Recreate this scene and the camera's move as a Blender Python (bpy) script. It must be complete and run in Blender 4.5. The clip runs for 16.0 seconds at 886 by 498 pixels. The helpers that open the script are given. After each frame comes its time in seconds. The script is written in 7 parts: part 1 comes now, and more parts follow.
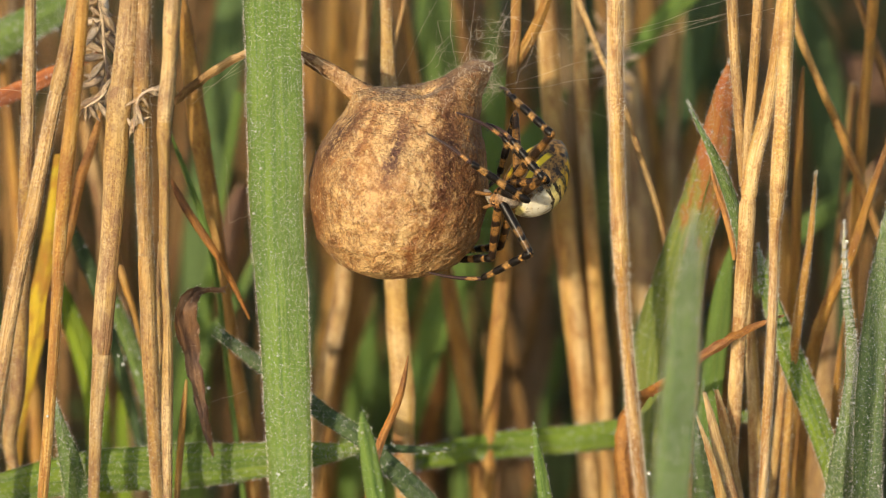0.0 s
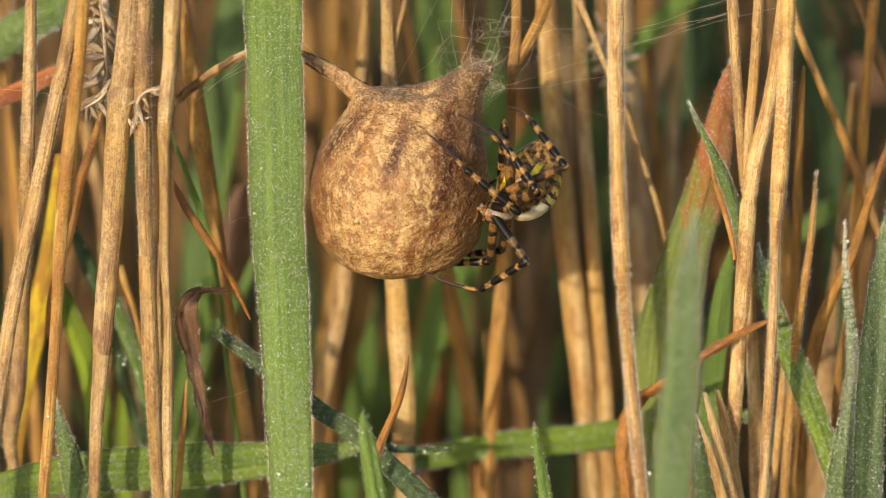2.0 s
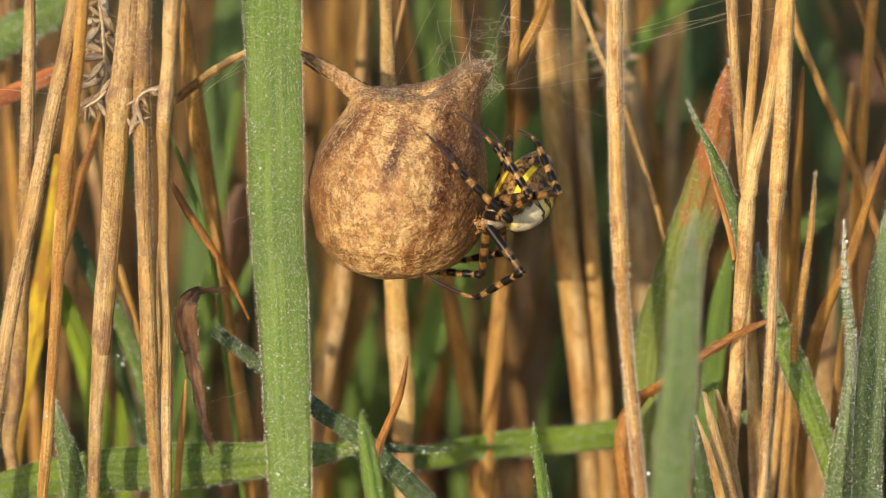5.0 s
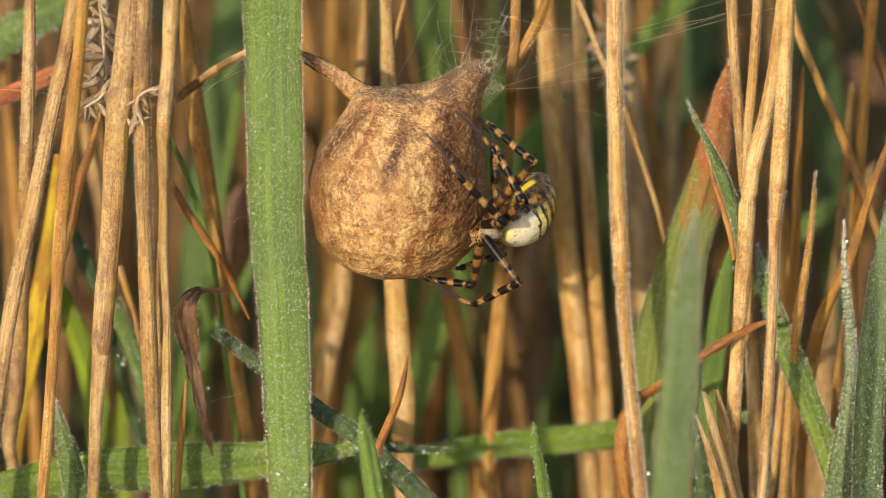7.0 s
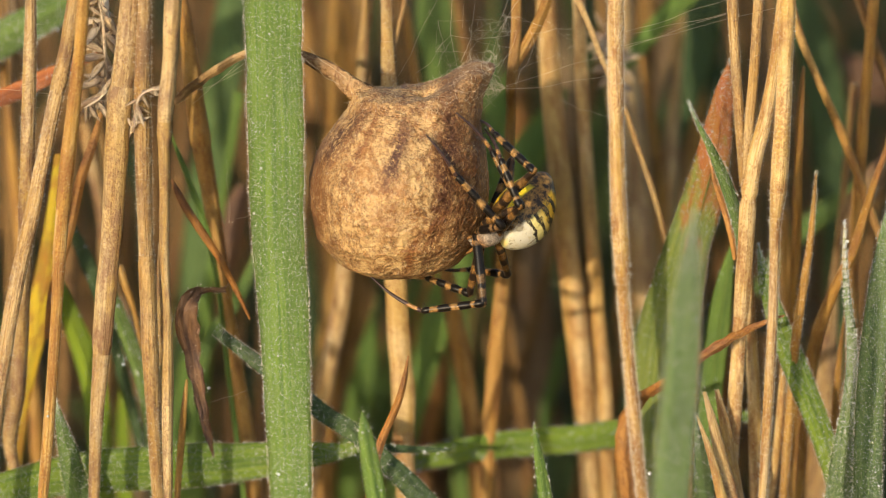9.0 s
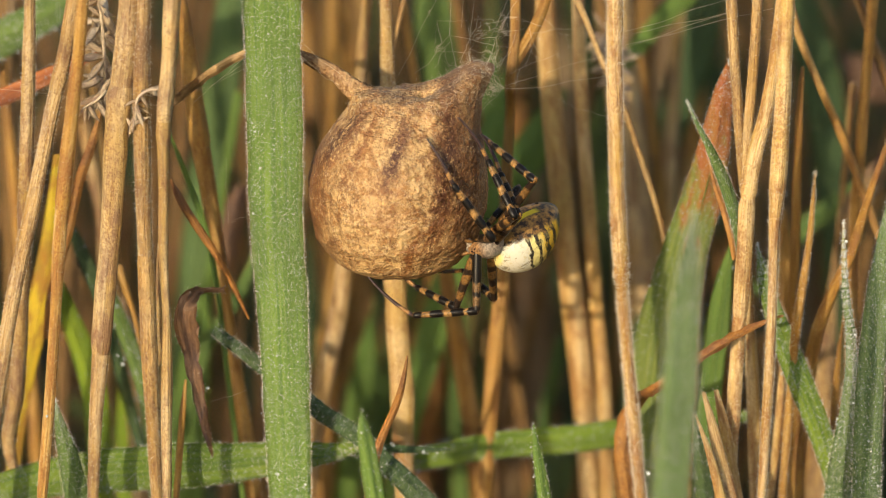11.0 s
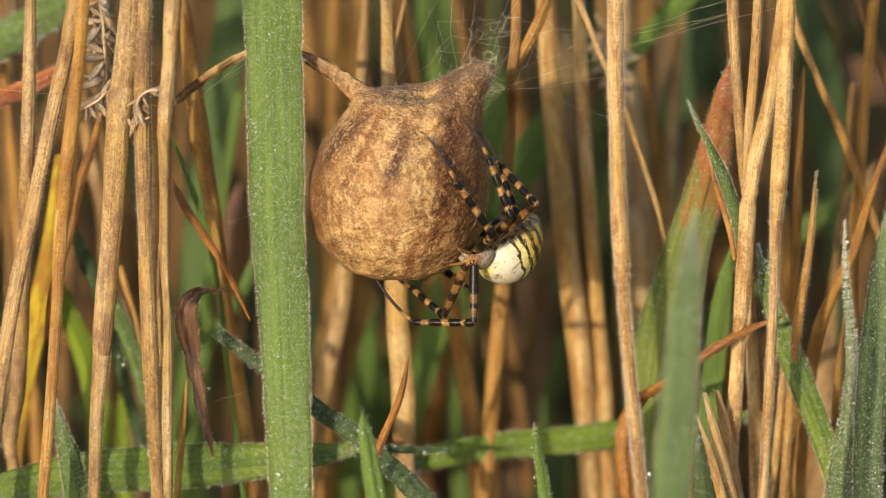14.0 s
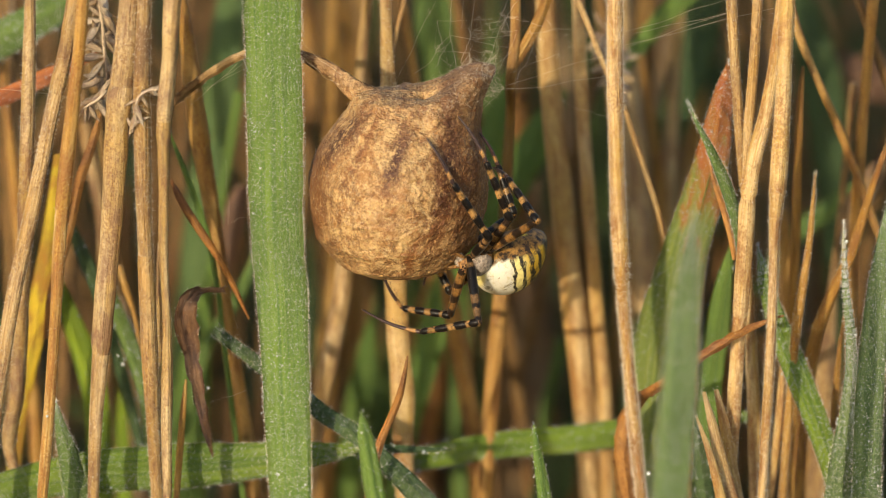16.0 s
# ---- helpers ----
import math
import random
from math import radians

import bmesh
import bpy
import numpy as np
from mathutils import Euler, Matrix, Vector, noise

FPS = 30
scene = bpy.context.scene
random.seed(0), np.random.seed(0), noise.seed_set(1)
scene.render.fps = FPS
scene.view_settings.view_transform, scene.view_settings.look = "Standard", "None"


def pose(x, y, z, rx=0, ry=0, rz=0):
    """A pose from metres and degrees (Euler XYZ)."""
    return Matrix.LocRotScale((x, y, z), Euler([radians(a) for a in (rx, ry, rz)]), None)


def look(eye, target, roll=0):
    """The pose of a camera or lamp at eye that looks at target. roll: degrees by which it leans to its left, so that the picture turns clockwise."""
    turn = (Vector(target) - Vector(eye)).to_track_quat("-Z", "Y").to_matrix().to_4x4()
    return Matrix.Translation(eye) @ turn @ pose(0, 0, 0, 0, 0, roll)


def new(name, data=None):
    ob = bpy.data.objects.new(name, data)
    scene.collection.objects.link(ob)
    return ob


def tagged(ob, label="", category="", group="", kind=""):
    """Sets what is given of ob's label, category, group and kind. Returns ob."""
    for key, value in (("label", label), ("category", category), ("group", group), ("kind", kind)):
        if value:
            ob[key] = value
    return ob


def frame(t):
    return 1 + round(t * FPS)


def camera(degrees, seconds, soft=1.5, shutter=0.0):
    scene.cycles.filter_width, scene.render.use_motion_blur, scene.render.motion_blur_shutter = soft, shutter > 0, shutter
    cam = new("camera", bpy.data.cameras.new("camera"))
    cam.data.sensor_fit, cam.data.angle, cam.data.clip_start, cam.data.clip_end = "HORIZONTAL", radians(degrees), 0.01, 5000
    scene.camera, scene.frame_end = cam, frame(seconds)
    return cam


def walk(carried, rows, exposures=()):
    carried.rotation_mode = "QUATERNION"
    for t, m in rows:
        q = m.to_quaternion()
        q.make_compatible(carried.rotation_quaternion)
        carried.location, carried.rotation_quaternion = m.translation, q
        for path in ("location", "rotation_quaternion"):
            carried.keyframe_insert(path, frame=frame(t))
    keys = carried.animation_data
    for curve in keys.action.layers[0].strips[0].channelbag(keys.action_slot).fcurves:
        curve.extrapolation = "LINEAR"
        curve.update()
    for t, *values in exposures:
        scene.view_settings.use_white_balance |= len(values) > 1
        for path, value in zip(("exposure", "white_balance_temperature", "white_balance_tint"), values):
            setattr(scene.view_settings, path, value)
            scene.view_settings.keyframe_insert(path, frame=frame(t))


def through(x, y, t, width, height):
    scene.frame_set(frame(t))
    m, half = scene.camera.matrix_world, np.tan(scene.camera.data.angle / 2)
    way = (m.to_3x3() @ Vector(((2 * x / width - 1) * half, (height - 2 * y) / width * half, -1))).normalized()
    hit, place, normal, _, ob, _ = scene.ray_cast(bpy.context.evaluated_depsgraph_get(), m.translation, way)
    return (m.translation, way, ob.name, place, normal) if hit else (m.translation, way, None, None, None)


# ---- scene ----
# A wasp spider at her egg sac among dry grass stems. Lengths in the tables are millimetres.
MM = 0.001
EYE = Vector((0.0, -0.48907, 0.28396))      # 0.5 m from the sac, looking 12 degrees down
cam = camera(12.0, 16.0, soft=1.0)
cam.data.dof.use_dof = True
cam.data.dof.focus_distance = 0.495
cam.data.dof.aperture_fstop = 14.0


def sway(dx, dy):
    """The camera turned by a breath of its mount: hundredths of a degree."""
    return Matrix.Translation(EYE) @ pose(0, 0, 0, 78 + dy * 0.00765, 0, dx * 0.00765)


walk(cam, [(0.0, sway(0, 0)), (0.5, sway(1, 0)), (1.0, sway(1.2, 0)), (1.5, sway(2.4, 0)), (2.0, sway(1, 0)),
           (2.5, sway(0, 0)), (3.0, sway(-0.5, 0)), (3.5, sway(-0.7, 0)), (4.2, sway(-1, 0)), (5.2, sway(-0.6, 0)),
           (6.5, sway(-0.8, 0)), (7.5, sway(0, 0)), (8.0, sway(0.6, 0)), (8.5, sway(1, 0)), (9.2, sway(0.3, 0)),
           (10.2, sway(-0.8, 0)), (11.5, sway(-1.2, 0)), (12.5, sway(-1.5, 0.6)), (13.0, sway(-0.5, 0.8)), (13.5, sway(0.4, 0.8)),
           (14.0, sway(0.6, 0.8)), (14.5, sway(0.1, 0.6)), (15.0, sway(-0.4, 0.2)), (15.5, sway(0.2, 0)), (16.0, sway(-0.7, 0))],
     exposures=[(0.0, 1.05), (7.0, 1.03), (12.0, 0.99), (16.0, 0.94)])

# ---- light: a low morning sun from behind the camera's left shoulder, and the sky ----
SUN_AZ, SUN_EL = 28.0, 12.0
sky_world = bpy.data.worlds.new("morning_sky")
scene.world = sky_world
sky_world.use_nodes = True
sky_node = sky_world.node_tree.nodes.new("ShaderNodeTexSky")
sky_node.sky_type, sky_node.sun_disc = "NISHITA", False
sky_node.sun_elevation, sky_node.sun_rotation = radians(SUN_EL), radians(180 + SUN_AZ)
sky_world.node_tree.links.new(sky_node.outputs[0], sky_world.node_tree.nodes["Background"].inputs[0])
sky_world.node_tree.nodes["Background"].inputs[1].default_value = 0.15
sun_data = bpy.data.lights.new("sun", "SUN")
sun_data.energy, sun_data.angle, sun_data.color = 2.1, radians(0.6), (1.0, 0.86, 0.63)
sun = new("sun", sun_data)
to_sun = Vector((-math.sin(radians(SUN_AZ)) * math.cos(radians(SUN_EL)), -math.cos(radians(SUN_AZ)) * math.cos(radians(SUN_EL)), math.sin(radians(SUN_EL))))
sun.matrix_world = look(to_sun * 3, (0, 0, 0))


# ---- materials ----
class Mat:
    """A node material with a few short ways to wire it."""

    def __init__(self, name, rough=0.5, spec=0.4):
        self.m = bpy.data.materials.new(name)
        self.m.use_nodes = True
        self.t = self.m.node_tree
        self.b = self.t.nodes["Principled BSDF"]
        self.b.inputs["Roughness"].default_value = rough
        self.b.inputs["Specular IOR Level"].default_value = spec

    def put(self, socket, value):
        if isinstance(value, bpy.types.NodeSocket):
            self.t.links.new(value, socket)
        elif isinstance(value, (tuple, list)) and len(value) == 3 and socket.type == "RGBA":
            socket.default_value = (*value, 1)
        else:
            socket.default_value = value

    def uv(self, su, sv):
        """Surface coordinates in millimetres (across, along), scaled, shifted from thing to thing."""
        n = self.t.nodes.new("ShaderNodeUVMap")
        n.uv_map = "UVMap"
        mp = self.t.nodes.new("ShaderNodeMapping")
        self.t.links.new(n.outputs[0], mp.inputs[0])
        mp.inputs["Scale"].default_value = (su, sv, 1)
        inf = self.t.nodes.new("ShaderNodeObjectInfo")
        mul = self.t.nodes.new("ShaderNodeMath")
        mul.operation, mul.inputs[1].default_value = "MULTIPLY", 97.0
        self.t.links.new(inf.outputs["Random"], mul.inputs[0])
        cx = self.t.nodes.new("ShaderNodeCombineXYZ")
        self.t.links.new(mul.outputs[0], cx.inputs[2])
        self.t.links.new(cx.outputs[0], mp.inputs[1])
        return mp.outputs[0]

    def coord(self, scale):
        """Object coordinates in millimetres."""
        n = self.t.nodes.new("ShaderNodeTexCoord")
        mp = self.t.nodes.new("ShaderNodeMapping")
        self.t.links.new(n.outputs["Object"], mp.inputs[0])
        mp.inputs["Scale"].default_value = tuple(1000 * s for s in scale)
        return mp.outputs[0]

    def noise(self, vec, scale=1.0, detail=4.0, rough=0.55, warp=0.0):
        n = self.t.nodes.new("ShaderNodeTexNoise")
        self.t.links.new(vec, n.inputs["Vector"])
        n.inputs["Scale"].default_value, n.inputs["Detail"].default_value = scale, detail
        n.inputs["Roughness"].default_value, n.inputs["Distortion"].default_value = rough, warp
        return n.outputs[0]

    def voronoi(self, vec, scale=1.0, feature="F1"):
        n = self.t.nodes.new("ShaderNodeTexVoronoi")
        n.feature = feature
        self.t.links.new(vec, n.inputs["Vector"])
        n.inputs["Scale"].default_value = scale
        return n.outputs["Distance"]

    def ramp(self, fac, *stops):
        n = self.t.nodes.new("ShaderNodeValToRGB")
        e = n.color_ramp.elements
        while len(e) < len(stops):
            e.new(0.5)
        for k, (p, c) in zip(e, stops):
            k.position = p
            k.color = (*c, 1) if isinstance(c, tuple) else (c, c, c, 1)
        self.t.links.new(fac, n.inputs[0])
        return n.outputs[0]

    def mix(self, fac, a, b, mode="MIX"):
        n = self.t.nodes.new("ShaderNodeMix")
        n.data_type, n.blend_type = "RGBA", mode
        self.put(n.inputs["Factor"], fac)
        self.put(n.inputs["A"], a)
        self.put(n.inputs["B"], b)
        return n.outputs["Result"]

    def math(self, op, a, b=0.0):
        n = self.t.nodes.new("ShaderNodeMath")
        n.operation = op
        self.put(n.inputs[0], a)
        self.put(n.inputs[1], b)
        return n.outputs[0]

    def random(self):
        return self.t.nodes.new("ShaderNodeObjectInfo").outputs["Random"]

    def island(self):
        return self.t.nodes.new("ShaderNodeNewGeometry").outputs["Random Per Island"]

    def bump(self, height, mm, strength=1.0):
        n = self.t.nodes.new("ShaderNodeBump")
        n.inputs["Strength"].default_value, n.inputs["Distance"].default_value = strength, mm * MM
        self.t.links.new(height, n.inputs["Height"])
        self.t.links.new(n.outputs[0], self.b.inputs["Normal"])
        return n.outputs[0]

    def done(self, colour, through=0.0):
        """Set the colour; through: the share of light that passes a thin leaf."""
        self.put(self.b.inputs["Base Color"], colour)
        if through:
            tr = self.t.nodes.new("ShaderNodeBsdfTranslucent")
            self.put(tr.inputs[0], colour)
            mx = self.t.nodes.new("ShaderNodeMixShader")
            mx.inputs[0].default_value = through
            self.t.links.new(self.b.outputs[0], mx.inputs[1])
            self.t.links.new(tr.outputs[0], mx.inputs[2])
            self.t.links.new(mx.outputs[0], self.t.nodes["Material Output"].inputs[0])
        return self.m


def straw(name, pale, mid, dark, specks=0.5, rough=0.5, per_island=False):
    """Dry stem: long fibres, weathered patches, small dark spots."""
    k = Mat(name, rough * 0.88, 0.42)
    fibre = k.noise(k.uv(5.0, 0.1), 1.0, 4, 0.6)
    band = k.noise(k.uv(0.12, 0.07), 1.0, 4, 0.6)
    side = k.noise(k.uv(0.75, 0.03), 1.0, 3, 0.55)
    patch = k.noise(k.uv(0.55, 0.14), 1.0, 5, 0.68)
    spot = k.noise(k.uv(5.6, 3.0), 1.0, 3, 0.6)
    smear = k.noise(k.uv(1.5, 0.5), 1.0, 4, 0.65)
    grit = k.noise(k.uv(0.7, 0.16), 1.0, 4, 0.6)
    rust = (mid[0] * 0.86, mid[1] * 0.8, mid[2] * 0.5)
    pale, mid = tuple(c * 0.9 for c in pale), tuple(c * 0.96 for c in mid)
    col = k.mix(k.ramp(fibre, (0.34, 0.0), (0.55, 1.0)), mid, pale)
    col = k.mix(k.ramp(band, (0.42, 0.0), (0.62, 0.7)), col, rust)          # amber lengths
    col = k.mix(k.ramp(side, (0.5, 0.0), (0.62, 0.8)), col, rust)         # amber down one side
    col = k.mix(k.ramp(patch, (0.48, 0.0), (0.62, 0.8)), col, dark)
    col = k.mix(k.ramp(smear, (0.51, 0.0), (0.65, 0.5)), col, dark)
    many = k.math("ADD", spot, k.math("MULTIPLY", k.math("SUBTRACT", grit, 0.5), 0.55))   # specks gather in places
    col = k.mix(k.math("MULTIPLY", k.ramp(many, (0.54, 0.0), (0.62, 1.0)), specks), col, tuple(c * f for c, f in zip(dark, (0.85, 0.62, 0.46))))
    rnd = k.island() if per_island else k.random()
    col = k.mix(1.0, col, k.ramp(rnd, (0.0, (0.86, 0.82, 0.78)), (0.4, (1.0, 0.99, 0.95)), (0.75, (0.97, 0.93, 0.82)), (1.0, (0.84, 0.82, 0.78))), "MULTIPLY")
    k.bump(k.math("ADD", fibre, k.math("MULTIPLY", spot, 0.5)), 0.28, 1.0)
    return k.done(col, 0.14)


def green(name, light, deep, tip=None, bloom=0.35, per_island=False, reach=0.0):
    """Living leaf: parallel veins, dull bloom of fine hair and mist, uneven tone."""
    k = Mat(name, 0.42, 0.45)
    vein = k.noise(k.uv(3.2, 0.03), 1.0, 3, 0.6)
    tone = k.noise(k.uv(0.2, 0.06), 1.0, 4, 0.6)
    mist = k.noise(k.uv(7.0, 5.5), 1.0, 3, 0.7)
    grain = k.voronoi(k.uv(5.0, 4.0), 1.0)
    col = k.mix(k.ramp(vein, (0.36, 0.0), (0.66, 1.0)), deep, light)
    col = k.mix(k.math("MULTIPLY", k.ramp(tone, (0.4, 0.0), (0.65, 1.0)), 0.5), col, tuple(c * 0.6 for c in deep))
    col = k.mix(k.math("MULTIPLY", k.ramp(mist, (0.45, 0.0), (0.64, 1.0)), bloom), col, (0.33, 0.44, 0.15))
    if tip:
        blotch = k.noise(k.uv(0.35, 0.16), 1.0, 4, 0.6)
        if reach:                                                  # the colour comes down from the tip
            sep = k.t.nodes.new("ShaderNodeSeparateXYZ")
            k.t.links.new(k.uv(1.0, 1.0), sep.inputs[0])
            fade = k.math("SUBTRACT", 0.75, k.math("DIVIDE", sep.outputs[1], reach))
            blotch = k.math("ADD", k.math("MULTIPLY", blotch, 0.6), k.math("MULTIPLY", fade, 0.55))
        fleck = k.noise(k.uv(0.8, 0.22), 1.0, 5, 0.65)
        turned = k.mix(k.ramp(fleck, (0.42, 0.0), (0.6, 1.0)), tip, (tip[0] * 0.95, tip[1] * 1.45, tip[2] * 1.1))
        blotch = k.math("ADD", blotch, k.math("MULTIPLY", k.math("SUBTRACT", fleck, 0.5), 0.5))
        col = k.mix(k.ramp(blotch, (0.42, 0.0), (0.54, 0.9)), col, turned)
    if per_island:
        col = k.mix(1.0, col, k.ramp(k.island(), (0.0, (0.55, 0.7, 0.6)), (0.5, (1, 1, 1)), (1.0, (1.0, 0.85, 0.5))), "MULTIPLY")
    col = k.mix(k.ramp(grain, (0.1, 0.25), (0.4, 0.0)), col, (0.42, 0.52, 0.18))
    k.bump(k.math("SUBTRACT", k.math("ADD", vein, k.math("MULTIPLY", mist, 0.5)), k.math("MULTIPLY", grain, 0.9)), 0.2, 1.0)
    return k.done(col, 0.3)


STRAW = straw("straw_golden", (0.68, 0.5, 0.265), (0.47, 0.285, 0.11), (0.2, 0.108, 0.06), 0.6)
STRAW_PALE = straw("straw_pale", (0.7, 0.54, 0.31), (0.5, 0.33, 0.145), (0.22, 0.12, 0.075), 0.5)
STRAW_GOLD = straw("straw_bright", (0.86, 0.67, 0.39), (0.62, 0.41, 0.16), (0.32, 0.155, 0.055), 0.5)
STRAW_AMBER = straw("straw_amber", (0.76, 0.54, 0.22), (0.58, 0.32, 0.075), (0.33, 0.15, 0.04), 0.6)
STRAW_ORANGE = straw("straw_orange", (0.62, 0.39, 0.13), (0.46, 0.25, 0.06), (0.24, 0.11, 0.036), 0.5)
STRAW_GREY = straw("straw_weathered", (0.5, 0.37, 0.22), (0.33, 0.21, 0.115), (0.17, 0.105, 0.065), 0.6, 0.6)
DRY_LEAF = straw("dry_leaf", (0.6, 0.33, 0.11), (0.44, 0.2, 0.055), (0.2, 0.09, 0.04), 0.7)
CURL_LEAF = straw("dark_dry_leaf", (0.34, 0.2, 0.125), (0.19, 0.105, 0.072), (0.085, 0.05, 0.045), 0.5)
HUSK = straw("seed_husk", (0.84, 0.7, 0.54), (0.62, 0.47, 0.36), (0.28, 0.19, 0.17), 0.4, 0.6)
LEAF = green("leaf_green", (0.22, 0.34, 0.05), (0.105, 0.2, 0.035), None, 0.27)
LEAF_GREY = green("leaf_grey_green", (0.2, 0.305, 0.055), (0.08, 0.15, 0.035), None, 0.34)
LEAF_MID = green("leaf_wet_green", (0.25, 0.36, 0.02), (0.085, 0.17, 0.015), None, 0.12)
LEAF_MIST = green("leaf_misted", (0.19, 0.27, 0.09), (0.08, 0.14, 0.05), (0.4, 0.25, 0.14), 0.45, False, 13.0)
LEAF_DEEP = green("leaf_deep_green", (0.07, 0.125, 0.04), (0.03, 0.065, 0.025), None, 0.3)
LEAF_RED = green("leaf_reddening", (0.32, 0.36, 0.06), (0.15, 0.21, 0.04), (0.44, 0.11, 0.035), 0.16, False, 36.0)
LEAF_FRONT = green("leaf_blue_green", (0.17, 0.26, 0.075), (0.07, 0.13, 0.045), None, 0.25)
LEAF_YELLOW = green("leaf_yellowing", (0.8, 0.56, 0.03), (0.58, 0.44, 0.03), (0.42, 0.17, 0.03), 0.03)
LEAF_LIME = green("leaf_fresh_green", (0.34, 0.45, 0.02), (0.16, 0.26, 0.015), None, 0.1)
THICKET_STRAW = straw("thicket_straw", (0.46, 0.28, 0.105), (0.28, 0.15, 0.052), (0.1, 0.05, 0.023), 0.3, 0.6, True)
RUST_LEAF = straw("rusty_wet_leaf", (0.66, 0.25, 0.08), (0.47, 0.14, 0.04), (0.24, 0.075, 0.03), 0.5, 0.4)
THICKET_LEAF = green("thicket_leaf", (0.06, 0.105, 0.036), (0.028, 0.06, 0.022), None, 0.2, True)


def hair_material():
    k = Mat("plant_hair", 0.45, 0.5)
    return k.done(k.mix(k.island(), (0.92, 0.86, 0.76), (0.76, 0.68, 0.55)), 0.45)


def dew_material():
    k = Mat("dew_whitened", 0.04, 0.7)
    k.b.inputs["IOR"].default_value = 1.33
    # half opaque white stands in for the sun's glints on each drop
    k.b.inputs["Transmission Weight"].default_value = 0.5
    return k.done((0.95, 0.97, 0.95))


def silk_material():
    k = Mat("spider_silk", 0.4, 0.5)
    return k.done((0.82, 0.7, 0.54), 0.3)


def soil_material():
    k = Mat("litter_soil", 0.85, 0.2)
    a, b = k.noise(k.coord((0.05, 0.05, 0.05)), 1.0, 6, 0.65), k.noise(k.coord((0.5, 0.5, 0.5)), 1.0, 5, 0.7)
    col = k.mix(k.ramp(a, (0.35, 0.0), (0.65, 1.0)), (0.06, 0.035, 0.02), (0.17, 0.1, 0.05))
    col = k.mix(k.ramp(b, (0.5, 0.0), (0.75, 1.0)), col, (0.28, 0.18, 0.09))
    k.bump(b, 6.0)
    return k.done(col)


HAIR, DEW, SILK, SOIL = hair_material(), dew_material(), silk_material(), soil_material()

# ---- builders ----
rng = np.random.default_rng(7)


def mesh_object(name, verts, faces, material, parent=None, label="", uvs=None, smooth=True):
    """One mesh from vertices in millimetres."""
    me = bpy.data.meshes.new(name)
    me.from_pydata([tuple(v) for v in (np.asarray(verts, float) * MM)], [], [tuple(int(i) for i in f) for f in faces])
    if uvs is not None:
        layer = me.uv_layers.new(name="UVMap")
        idx = np.empty(len(me.loops), dtype=np.int32)
        me.loops.foreach_get("vertex_index", idx)
        layer.data.foreach_set("uv", np.asarray(uvs, float)[idx].ravel())
    if smooth:
        me.polygons.foreach_set("use_smooth", np.ones(len(me.polygons), dtype=bool))
    me.materials.append(material)
    ob = new(name, me)
    if parent:
        ob.parent = parent
    if label:
        ob["label"] = label
    return ob


def spline(rows, step=0.8):
    """A smooth line through rows (x, y, z, radius, ...), with tangents by true spacing, evenly fine."""
    p = np.asarray(rows, float)
    gap = np.maximum(np.linalg.norm(np.diff(p[:, :3], axis=0), axis=1), 1e-6)
    slope = np.diff(p, axis=0) / gap[:, None]
    tan = np.vstack([slope[:1], (slope[:-1] * gap[1:, None] + slope[1:] * gap[:-1, None]) / (gap[1:] + gap[:-1])[:, None], slope[-1:]])
    out = []
    for i in range(len(p) - 1):
        n = max(2, int(gap[i] / step))
        f = (np.arange(n) / n)[:, None]
        out.append((2 * f ** 3 - 3 * f ** 2 + 1) * p[i] + (f ** 3 - 2 * f ** 2 + f) * gap[i] * tan[i] + (3 * f ** 2 - 2 * f ** 3) * p[i + 1] + (f ** 3 - f ** 2) * gap[i] * tan[i + 1])
    return np.vstack([*out, p[-1:]])


def rooted(rows, above=70.0):
    """Carry a stem on, up over the top and down to the soil."""
    r = [tuple(v) for v in rows]
    if above:
        a, b = np.array(r[0][:3]), np.array(r[1][:3])
        d = (a - b) / np.linalg.norm(a - b)
        r.insert(0, (*(a + d * above), r[0][3] * 0.6, *r[0][4:]))
    a, b = np.array(r[-1][:3]), np.array(r[-2][:3])
    d = (a - b) / np.linalg.norm(a - b)
    d[2] = min(d[2], -0.5)
    drop = a[2] / -d[2]
    foot = a + d * drop
    mid = a + d * drop * 0.45
    r.append((*mid, r[-1][3], *r[-1][4:]))
    r.append((mid[0] + (foot[0] - mid[0]) * 0.6, mid[1] + (foot[1] - mid[1]) * 0.6, -1.0, r[-1][3] * 1.15, *r[-1][4:]))
    return r


def frames_along(c):
    """Tangent, sideways and facing directions down a centre line."""
    t = np.gradient(c, axis=0)
    t /= np.maximum(np.linalg.norm(t, axis=1)[:, None], 1e-9)
    side = np.cross(t, np.array([0.0, -1.0, 0.0]))
    side /= np.maximum(np.linalg.norm(side, axis=1)[:, None], 1e-6)
    return t, side, np.cross(side, t)


def spikes(base, way, length, width):
    """Arrays of thin three-sided spikes."""
    n = len(base)
    ref = np.cross(way, rng.normal(size=(n, 3)))
    ref /= np.linalg.norm(ref, axis=1)[:, None]
    oth = np.cross(way, ref)
    v = np.empty((n, 4, 3))
    for k in range(3):
        a = 2 * math.pi * k / 3
        v[:, k] = base + (ref * math.cos(a) + oth * math.sin(a)) * (width if np.isscalar(width) else width[:, None])
    v[:, 3] = base + way * length[:, None]
    f = np.array([[0, 1, 3], [1, 2, 3], [2, 0, 3]])
    return v.reshape(-1, 3), (np.arange(n)[:, None, None] * 4 + f).reshape(-1, 3)


